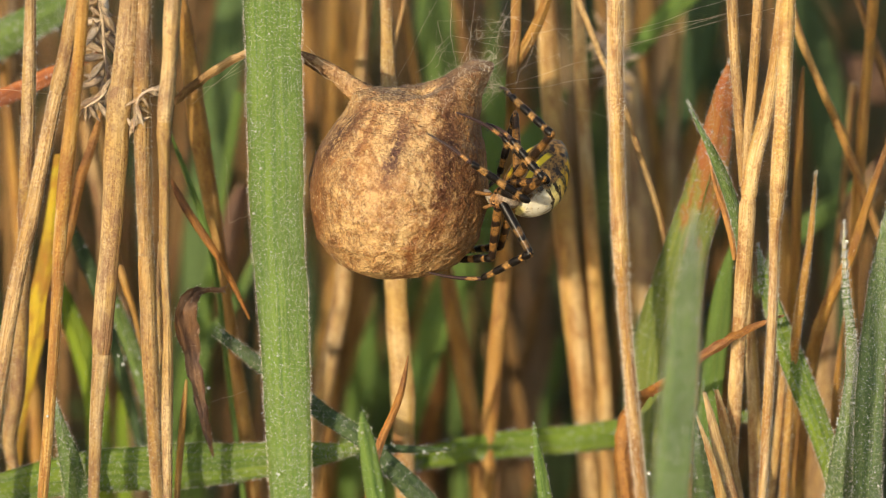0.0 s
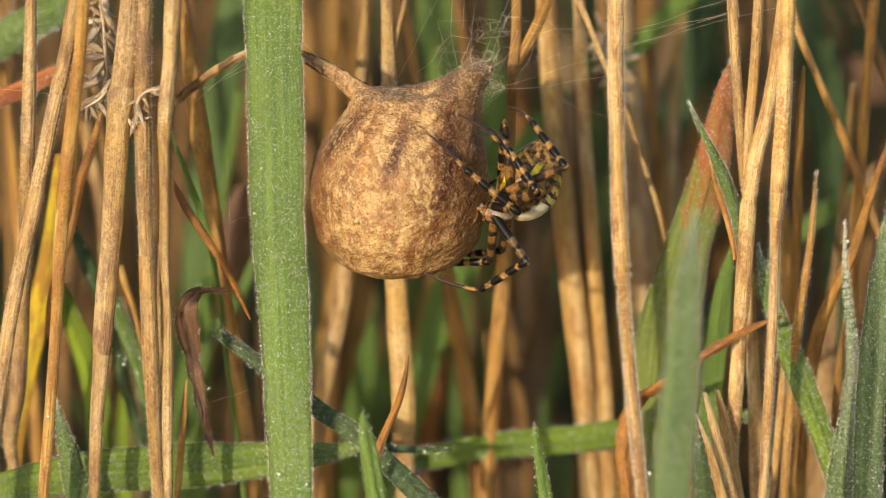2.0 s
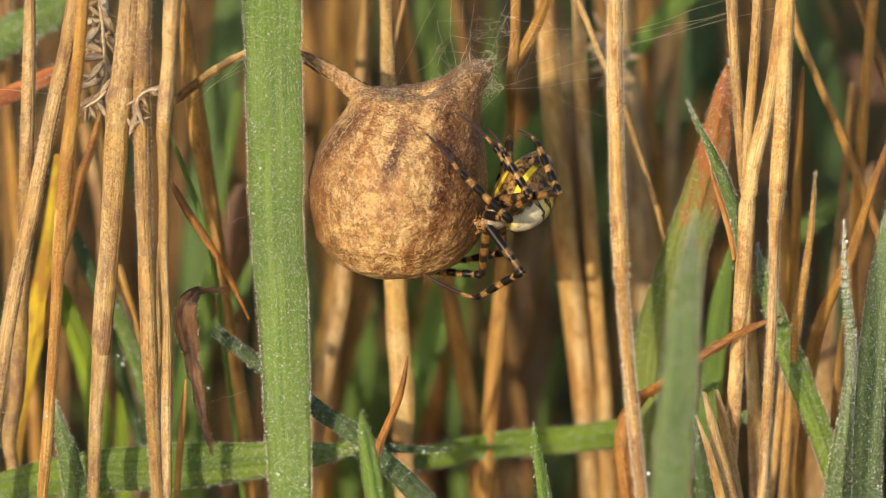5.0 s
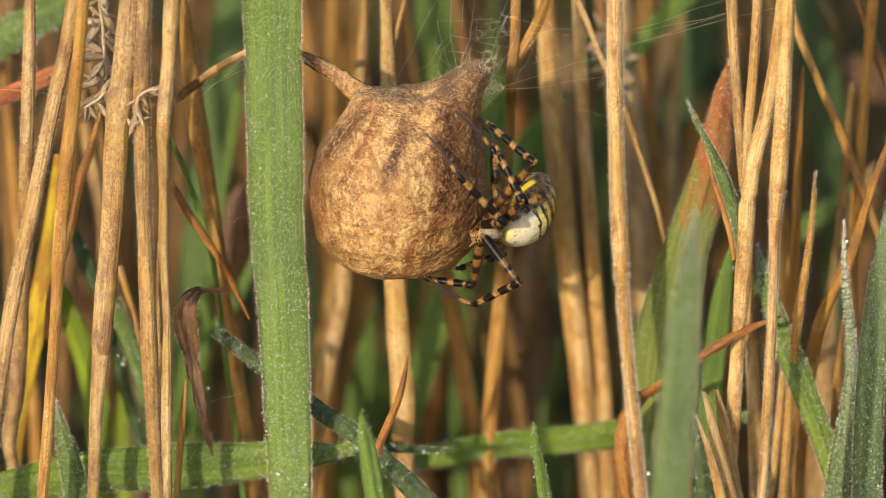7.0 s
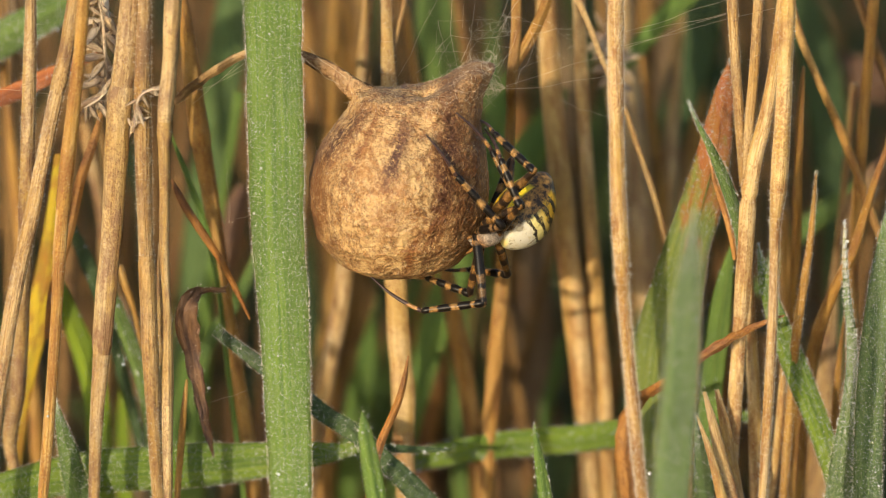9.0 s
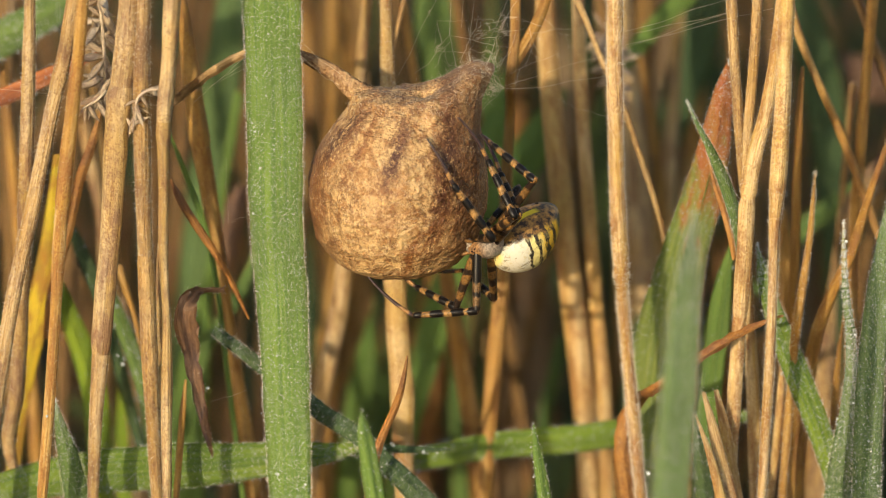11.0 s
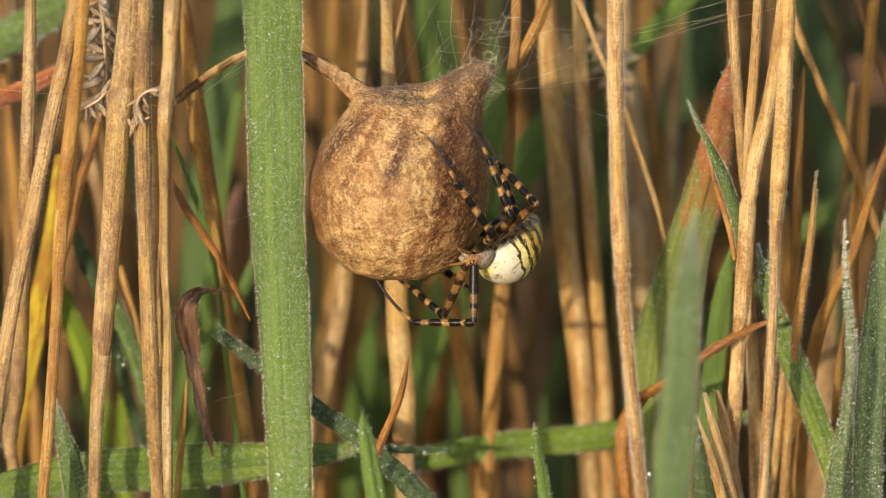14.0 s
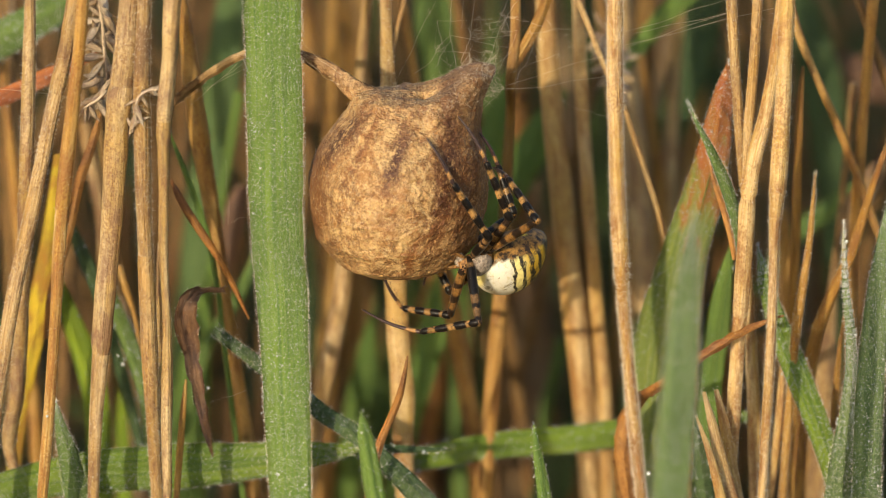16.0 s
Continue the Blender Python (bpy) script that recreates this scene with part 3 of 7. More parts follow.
stem([(42.04, 16, 207.42, 0.41), (43.14, 16, 203.27, 0.55), (44.72, 16, 199.46, 0.45), (46.44, 16, 195.63, 0.48), (48.59, 16, 190.74, 0.55), (51.06, 16, 184.43, 0.52), (53.11, 16, 179.14, 0.45), (55.16, 16, 173.84, 0.42)], STRAW_ORANGE, "slanting dry grass stem, softly blurred", 0)
stem([(52.3, 18, 207.12, 0.69), (51.6, 18, 198.08, 0.65), (51.04, 18, 188.26, 0.73), (50.67, 18, 179.08, 0.69), (50.43, 18, 170.55, 0.77), (50.27, 18, 157.64, 0.84), (50.25, 18, 144.44, 0.84)], STRAW_ORANGE, O_, 0)
stem([(43.5, 13, 199.75, 0.17), (43.25, 13, 194.77, 0.44), (43.13, 13, 189.9, 0.51), (43.05, 13, 178.71, 0.58), (42.9, 13, 171.67, 0.62), (42.91, 13, 163.16, 0.76), (43.38, 15, 145.27, 1.4)], STRAW_ORANGE, O_, 0, above=0)
stem([(44.16, 1, 188.89, 0.1), (43.96, 1, 185.34, 0.27), (43.58, 1, 180.54, 0.4), (43.05, 1, 176.42, 0.5), (42.39, 1, 171.59, 0.57), (42.08, 2, 167.2, 0.54), (41.83, 4, 159.72, 0.51), (41.2, 4, 148.29, 0.51)], STRAW_ORANGE, "short orange pointed stalk with fine hairs", 5.0, 0.35, above=0)
stem([(53.19, 6, 191.56, 0.34), (51.92, 6, 187.78, 0.44), (50.53, 6, 182.95, 0.54), (49.14, 6, 178.1, 0.64), (47.28, 7, 173.71, 0.68), (45.55, 8, 168.58, 0.82), (44.76, 9, 164.12, 0.89), (43.81, 9, 155.62, 0.83), (43.28, 9, 146.92, 0.76)], STRAW_ORANGE, O_, 0.6, 0.3, above=0)
stem([(41.08, 6, 164.84, 0.31), (40.82, 5, 159.47, 0.55), (40.37, 5, 153.83, 0.55), (39.78, 5, 148.02, 0.51)], STRAW_GOLD, S, 1.0, 0.3, above=0)
stem([(48.53, 8, 169.98, 0.1), (47.96, 8, 164.36, 0.31), (47.55, 8, 157.3, 0.38), (47.19, 8, 147.19, 0.38)], STRAW_ORANGE, "thin pointed orange grass stalk", 0.5, 0.3, above=0)
stem([(32.47, -3, 163.56, 0.27), (33.33, -3, 160.1, 0.57), (34.2, -3, 155.24, 0.74), (35.23, -3, 149.66, 0.81)], STRAW_GOLD, "broken straw stem stub among green blades", 1.0, 0.3, above=0)
stem([(30.81, -6, 164.03, 0.2), (31.65, -6, 160.86, 0.5), (32.79, -6, 156.03, 0.8), (34.34, -6, 150.49, 0.91)], STRAW_GOLD, "broken straw stem stub among green blades", 1.0, 0.3, above=0)
stem([(29.79, -8, 161.72, 0.1), (30.82, -8, 158.97, 0.3), (31.87, -8, 155.53, 0.5), (32.99, -8, 151.04, 0.67)], STRAW_GOLD, "short orange stem splinter", 1.0, 0.3, above=0)

# softer stems behind
B_ = "blurred dry stem in the thicket behind"
stem([(-14.61, 61.6, 200.51, 1.27), (-14.85, 61.6, 185.38, 1.27), (-14.66, 61.6, 163.89, 1.36), (-15.32, 61.6, 154.58, 1.52), (-16.35, 61.6, 132.45, 1.53)], STRAW_ORANGE, B_)
stem([(-12.19, 88, 196.51, 1.8), (-12.1, 88, 180.65, 1.81), (-12.51, 88, 158.14, 1.98), (-13.14, 88, 125.18, 2)], STRAW_ORANGE, B_)
stem([(-12.09, 24, 174.97, 1.05), (-12.62, 24, 169.21, 1.2), (-13.56, 24, 163.42, 1.2), (-15.02, 24, 156.14, 1.17), (-16.19, 24, 149.56, 1.14), (-17.02, 24, 142.79, 1.14)], STRAW_GOLD, B_, above=50)
stem([(8.8, 11, 208.18, 0.63), (8.68, 11, 203.39, 0.63), (8.22, 11, 199.27, 0.64), (8.23, 19, 193.01, 0.59), (7.91, 19, 185.97, 0.71), (7.53, 19, 173.18, 1.01), (6.58, 19, 161.72, 1.08), (5.91, 19, 153.05, 1.08), (5.36, 19, 144.17, 1.02)], STRAW_ORANGE, B_)
stem([(12.71, 27, 206.46, 1.18), (13.39, 27, 196.55, 1.34), (14.52, 27, 184.42, 1.48), (15.49, 27, 174.34, 1.49), (16.61, 27, 165.63, 1.57), (17.66, 27, 156.86, 1.49), (18.3, 27, 148.03, 1.36), (18.77, 27, 141.97, 1.36)], STRAW_GOLD, "thick pale blurred stem behind the spider")
stem([(16.77, 27, 205.76, 0.76), (17.27, 27, 194.41, 0.85), (18.2, 27, 180.11, 0.89), (19.22, 27, 168.53, 0.92), (20.37, 27, 156.13, 0.93), (21.06, 27, 141.97, 0.93)], STRAW_GOLD, B_)
stem([(0.43, 30, 170.79, 0.92), (1.57, 30, 163.47, 1.15), (2.86, 30, 156.12, 1.22), (3.88, 30, 148.74, 1.23), (4.46, 30, 141.14, 1.23)], STRAW_ORANGE, B_, above=60)

stem([(27.45, 59.2, 187.32, 0.52), (28.76, 59.2, 175.92, 0.82), (29.49, 59.2, 164.42, 1.06), (28.86, 59.2, 152.04, 1.14), (27.85, 59.2, 133.11, 1.14)], STRAW_ORANGE, B_, above=10)
stem([(35.26, 80.8, 190.58, 0.77), (34.8, 80.8, 178.78, 1.32), (34.17, 80.8, 166.1, 1.48), (33.7, 80.8, 153.29, 1.49), (33.38, 80.8, 127.17, 1.5)], STRAW_ORANGE, B_, above=10)
stem([(28.55, 100, 194.69, 1.2), (27.53, 100, 183.37, 2), (26.87, 100, 168.7, 1.77), (26.54, 100, 152.21, 1.61), (26.49, 100, 121.88, 1.64)], STRAW_ORANGE, B_)

stem([(-54.59, 32.8, 189.09, 0.57), (-54.03, 32.8, 181.85, 0.71), (-53.62, 32.8, 173.83, 0.71), (-53.11, 32.8, 164.29, 0.72), (-52.2, 32.8, 152.46, 0.86), (-51.72, 32.8, 140.37, 0.86)], STRAW_ORANGE, B_)
stem([(-45.25, 35.2, 189.38, 0.86), (-44.37, 35.2, 182.84, 0.86), (-43.58, 35.2, 178.46, 0.71), (-43.16, 35.2, 169.65, 0.72), (-43.23, 35.2, 139.71, 0.88)], STRAW, B_)
stem([(-40.15, 30.4, 164.84, 0.71), (-39.26, 30.4, 157.5, 1.22), (-38.8, 30.4, 150.11, 1.22), (-38.5, 30.4, 141.03, 1.08)], STRAW, B_, above=40)
stem([(-52.26, 35.2, 160.79, 0.79), (-51.86, 35.2, 151.86, 0.95), (-51.81, 35.2, 139.71, 0.95)], STRAW_GREY, B_, above=60)
stem([(-39.16, 10, 175.84, 0.41), (-38.38, 10, 173.04, 0.48), (-37.6, 10, 170.58, 0.34), (-36.83, 10, 166.71, 0.27)], STRAW_ORANGE, "small reddish dry stalk", above=0)
stem([(-20.65, 136, 189.24, 1.27), (-19.44, 136, 111.98, 1.73)], STRAW_ORANGE, B_)

stem([(36.33, 172, 183.78, 1.35), (36.34, 172, 102.08, 1.84)], STRAW_GREY, B_)
stem([(44.6, 32.8, 158.39, 1.08), (45.16, 32.8, 150.98, 1.66), (45.49, 32.8, 140.37, 1.67)], STRAW_ORANGE, B_, above=20)
stem([(49.01, 30.4, 164.84, 0.92), (48.54, 30.4, 158.97, 1.58), (48.42, 30.4, 150.11, 1.66), (48.02, 30.4, 141.03, 1.66)], STRAW, B_, above=30)
stem([(20.21, 40, 146.12, 1.1), (19.68, 40, 138.39, 1.24)], STRAW, B_, above=10)
stem([(24.6, 52, 187.1, 1.47), (25.42, 52, 178.09, 1.63), (26.56, 52, 167.51, 1.78), (27.27, 52, 156.84, 1.79), (27.84, 52, 144.55, 1.8)], STRAW_PALE, B_)
stem([(30.25, 60, 181.11, 1.05), (29.75, 60, 171.94, 1.35), (28.96, 60, 161.16, 1.51), (28.79, 60, 148.74, 1.52)], STRAW_PALE, B_)

# ---- leaves ----
blade([(-19.85, -3, 212.29, 3.32), (-19.79, -3, 203.64, 3.3), (-19.68, -3, 193.58, 3.25), (-19.56, -3, 183.43, 3.09), (-18.91, -3, 173.19, 2.94), (-18.58, -3, 164.25, 2.78), (-18.31, -3, 155.93, 2.59), (-18.15, -3, 150.22, 2.5)], LEAF,
      "broad green blade with hairs and dew, before the egg sac", 0.1, 0, 14.0, 0.4, 24.0, 0.062, above=60)
blade([(34.22, 9, 200.97, 0.1), (33.85, 9, 198.23, 0.95), (33.3, 9, 194.1, 1.56), (32.42, 9, 188.58, 2.18), (31.26, 9, 183.73, 2.59), (29.82, 9, 178.85, 2.8), (28.65, 9, 173.96, 3.15), (27.55, 9, 168.35, 3.63), (26.79, 9, 162.71, 3.92), (26.04, 9, 155.62, 3.86), (25.03, 9, 146.92, 3.39)], LEAF_RED,
      "broad pointed leaf turning red above its green base", 0.25, 10, 4.0, 0.3, 7.0, 0.07)
blade([(26.67, -50, 194.37, 0.12), (26.42, -50, 190.69, 0.78), (26, -50, 185.76, 1.39), (25.6, -50, 178.32, 1.82), (25.08, -50, 170.82, 2), (24.57, -50, 162.01, 2.01)], LEAF_FRONT,
      "green grass blade close by, out of focus", 0.12, 0, 5.0, 0.4, 8.0, 0.09)
blade([(28.95, 0, 197.55, 0.07), (29.97, 0, 195.32, 0.23), (31.2, 0, 193.02, 0.4), (32.44, 0, 190.44, 0.63), (33.54, 0, 187.92, 0.73), (34.45, 0, 185.2, 0.74), (34.96, 0, 182.12, 0.47), (35.57, 2, 177.58, 0.27)], LEAF_GREY,
      "small pointed grey-green leaf edged with dew", 0.3, 25, 8.0, 0.3, 15.0, 0.064, root=False)
blade([(31.56, 1, 190.93, 0.07), (32.13, 1, 188.41, 0.3), (33.24, 1, 184.99, 0.4), (34.16, 1, 181.91, 0.44), (34.74, 1, 178.48, 0.27)], DRY_LEAF, "narrow dry leaf lying along a stem", 0.3, 10, root=False, name="meadow_plant", piece="dry_blade", category="plant")
blade([(37.55, 2, 179.92, 0.1), (38.14, 2, 176.89, 0.61), (39.07, 2, 173.44, 1.01), (40.56, 2, 169.28, 1.35), (42.25, 2, 165.11, 1.52), (43.81, 2, 161.27, 1.49), (45.59, 2, 156.72, 1.43), (46.96, 2, 152.51, 1.29), (48.15, 2, 147.57, 1.16)], LEAF_MID,
      "green grass blade crossing dry stems, covered with dew", 0.18, 10, 9.0, 0.3, 30.0, 0.068)
blade([(47.34, -2, 183.49, 0.1), (47.48, -2, 179.81, 0.3), (47.84, -2, 175.02, 0.43), (48.47, -2, 170.21, 0.6), (48.69, -2, 166.08, 0.74), (48.5, -2, 161.92, 0.94), (48.25, -2, 157.76, 1.35), (47.93, -2, 153.58, 1.69), (47.62, -2, 148.68, 1.96)], LEAF_MIST,
      "narrow grey-green leaf with dewy hairs", 0.3, 15, 9.0, 0.4, 26.0, 0.07)
blade([(52.91, -5, 188.57, 0.33), (52.13, -5, 181.81, 1.13), (51.47, -5, 175.69, 1.46), (50.93, -5, 169.54, 1.6), (50.66, -5, 163.36, 1.74), (50.54, -5, 156.46, 1.74), (50.55, -5, 149.52, 1.75)], LEAF_MIST,
      "upright grey-green grass blade with a dewy edge", 0.25, 10, 9.0, 0.4, 26.0, 0.07, above=30)
blade([(35.22, 13, 177.87, 0.21), (34.33, 13, 173.08, 1.03), (33.58, 13, 167.42, 1.52), (32.84, 13, 160.31, 1.52), (32.24, 13, 153.16, 1.39), (31.79, 13, 145.24, 1.25)], LEAF, "green grass blade behind the stems, softly blurred", 0.2, 0, 0, 0.3, 0.6, 0.08, above=0)
blade([(30.52, 6, 157.81, 0.14), (31.11, 6, 154.27, 0.75), (31.72, 6, 150.02, 1.03), (32.18, 6, 146.46, 1.1)], LEAF_DEEP, "dark green leaf at the foot of a stem", 0.3, 10, 3.0, 0.3, 2.0)
blade([(-9.29, -22, 165.74, 0.1), (-8.98, -22, 163.61, 0.71), (-8.41, -22, 160.27, 1.04), (-7.65, -22, 155.45, 1.17), (-7.27, -22, 152.22, 1.17)], LEAF, "short green leaf tip close by, out of focus", 0.3, 10, 3.0, 0.3, 1.0)
blade([(-16.04, 3, 160.53, 1.02), (-14.01, 3, 158.92, 1.02), (-11.82, 2, 157.77, 1.05), (-9.77, 1, 156.56, 1.02), (-7.59, 0, 154.72, 1.02), (-5.69, 0, 152.9, 1.15), (-3.66, 0, 150.8, 1.29), (-0.95, 0, 147.78, 1.36)], LEAF_DEEP, "dark green leaf slanting down behind the blade", 0.35, 20, 7.0, 0.3, 9.0, 0.06, above=14)
blade([(-4.14, -4, 167.93, 0.1), (-4.69, -4, 164.49, 0.37), (-5.36, -4, 162.08, 0.47), (-6.44, -4, 159.52, 0.5), (-7.39, -4, 157.24, 0.54), (-8.2, -4, 154.11, 0.47), (-8.89, -4, 149.94, 0.47)], DRY_LEAF, "thin brown dry leaf crossing the stem", 0.3, 20, name="meadow_plant", piece="dry_blade", category="plant")
blade([(16.07, 58, 189.05, 0.3), (13.71, 58, 184.89, 1.79), (10.53, 58, 179.2, 2.69), (6.59, 58, 172.73, 2.84), (2.33, 58, 165.45, 2.7), (-1.05, 58, 157.75, 2.11), (-2.94, 58, 150.78, 1.36)], LEAF, "broad green leaf slanting behind the spider, blurred", 0.15, 0)
blade([(8.79, 46, 194.08, 0.29), (7.72, 46, 189.65, 1.46), (6.42, 46, 184.47, 1.9), (4.82, 46, 178.52, 1.9), (3, 46, 171.8, 1.61)], LEAF, "green leaf behind the egg sac, blurred", 0.15, 0)
# the long leaf that lies across
blade([(-10.08, 3, 155.06, 0.61), (-12.54, 3, 154.42, 1.02), (-16.29, 3, 153.93, 1.64), (-20.72, 3, 153.44, 2.11), (-26.18, 3, 152.8, 2.52), (-31.64, 3, 152.52, 2.73), (-37.78, 3, 152.1, 2.73), (-43.25, 3, 151.68, 2.52), (-48.04, 3, 150.83, 2.39), (-52.84, 3, 149.56, 2.12), (-57.66, 3, 148, 1.91)], LEAF_MID,
      "long green grass blade lying across, wet with dew", 0.12, 0, 7.0, 0.3, 16.0, 0.066, root=False)
blade([(-10.83, 3, 155.06, 0.27), (-5.72, 3, 154.71, 0.51), (-2.18, 4, 154.3, 0.41), (1.09, 4, 154.37, 0.1)], LEAF_DEEP, "dark narrow tip of a fallen leaf", 0.3, 0, 3.0, 0.25, 2.0, root=False)
blade([(-5.9, 18, 148.81, 1.19), (-0.28, 18, 149.97, 1.55), (5.34, 18, 150.98, 1.68), (10.95, 18, 151.56, 1.75), (16.56, 18, 152, 1.75), (21.47, 18, 152.72, 1.75), (25.67, 18, 153.45, 1.54), (31.26, 18, 154.6, 1.19), (38.27, 18, 154.89, 0.7)], LEAF_MID,
      "green grass blade lying across behind, beaded with dew", 0.15, 0, 0.5, 0.3, 5.0, 0.095, root=False)
blade([(10.64, -14, 162.09, 0.1), (10.92, -14, 159.51, 0.43), (11.39, -14, 156.79, 0.66), (12, -14, 152.7, 0.86)], LEAF, "small green leaf tip close by", 0.3, 10, 4.0, 0.3, 1.5)
blade([(-46.02, -2, 161.79, 0.1), (-45.53, -2, 158.8, 0.67), (-44.78, -2, 155.67, 1.15), (-44.04, -2, 152.18, 1.42), (-43.43, -2, 148.68, 1.49)], LEAF_GREY, "pointed grey-green leaf with dewy hairs", 0.3, 10, 9.0, 0.4, 14.0, 0.06)
blade([(-48.01, 16, 178.44, 1.04), (-48.66, 16, 173.13, 1.53), (-49.73, 16, 168.15, 1.53), (-51.1, 16, 162.44, 1.25), (-52.36, 16, 155.26, 0.98), (-53.56, 16, 144.99, 0.84)], LEAF_YELLOW, "yellowing leaf with rusty spots", 0.2, 0, above=10)
blade([(-46.97, 20, 171.53, 0.14), (-46.21, 20, 167.23, 1.19), (-44.74, 20, 162.92, 1.54), (-43.43, 20, 157.86, 1.62), (-42.85, 20, 150.6, 1.55), (-42.55, 20, 143.31, 1.41)], LEAF_LIME, "green grass blade behind the stems, softly blurred", 0.25, 0, dew=0.5)
blade([(-40.69, 15, 172.64, 0.14), (-39.65, 15, 168.38, 0.83), (-38.19, 15, 164.1, 0.97), (-36.74, 15, 159.1, 0.9), (-35.88, 15, 151.19, 0.84)], LEAF_GREY, "green leaf behind the stems, softly blurred", 0.25, 10, dew=3.0)
blade([(-46.43, 22, 179.68, 0.21), (-45.24, 22, 176.11, 0.77), (-43.76, 22, 172.53, 0.84), (-42.02, 22, 167.49, 0.84), (-40.44, 22, 160.99, 0.77)], LEAF_DEEP, "green leaf behind the stems, softly blurred", 0.25, 10, dew=1.0)
blade([(-32.91, 10, 192.4, 0.1), (-31.47, 10, 188.39, 0.31), (-29.95, 10, 184.22, 0.38), (-28.44, 10, 179.34, 0.38), (-27.41, 10, 173.74, 0.34), (-26.66, 10, 166.71, 0.34)], LEAF, "narrow bright green grass leaf", 0.3)
blade([(-43.65, 28, 207.02, 1.4), (-47.19, 28, 204.9, 1.96), (-51.44, 28, 202.42, 2.24), (-56.41, 28, 199.58, 2.25), (-63.54, 28, 194.96, 2.11)], LEAF_GREY, "broad green leaf arching over, out of focus", 0.2, 0, 0, 0.3, 5, 0.12, root=False)
blade([(-27.29, 65.5, 202.95, 2.1), (-28.57, 65.5, 195.36, 2.33), (-29.56, 65.5, 187.74, 2.41), (-31.02, 65.5, 178.53, 2.43), (-32.67, 65.5, 167.71, 2.35), (-34.17, 65.5, 156.8, 2.29), (-35.39, 65.5, 144.23, 2.3), (-36.04, 65.5, 130.73, 2.16)], LEAF_FRONT, "broad green leaf far behind, blurred", 0.15, 0)
blade([(-31.17, 45.5, 161.39, 1.1), (-32.44, 45.5, 153.83, 2.21), (-33.12, 45.5, 146.22, 2.21), (-33.7, 45.5, 136.26, 2.22)], LEAF, "broad green leaf behind the dry leaf, blurred", 0.15, 0, above=30)
blade([(-41.43, 45.5, 153.83, 0.37), (-41.24, 45.5, 147.74, 1.48), (-41.19, 45.5, 140.86, 1.63), (-41.13, 45.5, 135.5, 1.64)], LEAF_LIME, "green leaf behind the stems, blurred", 0.15, 0)
blade([(-23.32, 33, 173.79, 0.29), (-24.36, 33, 170.13, 0.72), (-26.11, 33, 166.45, 0.79), (-29.03, 33, 162.04, 0.79), (-31.25, 33, 156.87, 0.86), (-33.52, 33, 147.94, 0.87)], LEAF_GREY, "grey-green leaf behind the blade, blurred", 0.2, 0, root=False)
blade([(-3.45, 83, 160.03, 0.78), (-4.72, 83, 152.79, 1.97), (-6.63, 83, 145.5, 2.37), (-9.02, 83, 136.55, 2.38), (-11.44, 83, 125.9, 2.39)], LEAF_GREY, "broad dark green leaf far behind, blurred", 0.15, 0, above=20)
blade([(-9.41, 63, 157.37, 0.38), (-10.35, 63, 151.13, 1.52), (-11.59, 63, 144.85, 1.68), (-13.18, 63, 131.43, 1.53)], LEAF, "green leaf far behind, blurred", 0.15, 0, above=20)
blade([(15.8, 63, 154.57, 0.53), (15.37, 63, 151.13, 0.76), (14.33, 63, 146.43, 0.84), (13.3, 63, 138.56, 0.84), (12.73, 63, 131.43, 0.84)], LEAF_GREY, "grey-green leaf far behind, blurred", 0.2, 0, dew=0.4)
blade([(17.09, 58, 144.55, 0.61), (15.61, 58, 139.08, 2.27), (13.98, 58, 132.02, 2.66)], LEAF_DEEP, "dark green leaf far behind, blurred", 0.15, 0)
blade([(6.97, 108, 185.29, 0.81), (6.66, 108, 177.07, 2.04), (6.04, 108, 165.47, 2.44), (5.08, 108, 153.77, 2.46), (4.29, 108, 135.21, 2.48)], LEAF_GREY, "dark green leaf far behind, blurred", 0.15, 0, above=30)
blade([(32.76, 48, 204.63, 1.45), (29.89, 48, 201.7, 1.38), (27.23, 48, 198.75, 1.24), (25.07, 48, 196.25, 1.17), (23.49, 48, 193.89, 0.66), (22.91, 48, 192.56, 0.15)], LEAF, "bright green leaf slanting behind the stem, blurred", 0.2, 0, root=False)
blade([(36.31, 73, 203.39, 2.27), (34.45, 73, 194.17, 2.82), (32.26, 73, 185.67, 2.52), (30.05, 73, 177.89, 1.68), (28.12, 73, 171.63, 0.77)], LEAF_DEEP, "broad dark green leaf far behind, blurred", 0.15, 0, root=False)
blade([(28.57, 50.5, 167.08, 0.37), (27.3, 50.5, 160.24, 1.86), (25.77, 50.5, 151.08, 2.24), (24.42, 50.5, 134.88, 2.25)], LEAF_DEEP, "dark green leaf far behind, blurred", 0.15, 0)
blade([(59.45, 58, 178.44, 0.9), (53.55, 58, 174.63, 1.27), (49.12, 58, 171.57, 1.27), (45.43, 58, 167.75, 1.13), (41.78, 58, 161.6, 0.9)], LEAF_GREY, "grey-green leaf slanting far behind, blurred", 0.15, 0, root=False)
blade([(-1.06, 73, 203.39, 2.66), (-0.16, 73, 194.17, 3.43), (1.23, 73, 183.33, 3.06), (1.69, 73, 167.71, 2.31), (2.02, 73, 151.91, 1.55)], LEAF_GREY, "broad dark green leaf far behind, blurred", 0.15, 0)
blade([(45.89, 90.5, 200.88, 1.57), (50.26, 90.5, 192.96, 2.75), (52.96, 90.5, 183.4, 3), (54.27, 90.5, 172.16, 2.37), (55.32, 90.5, 159.22, 1.98)], LEAF_DEEP, "broad dark green leaf far behind, blurred", 0.15, 0, above=10)
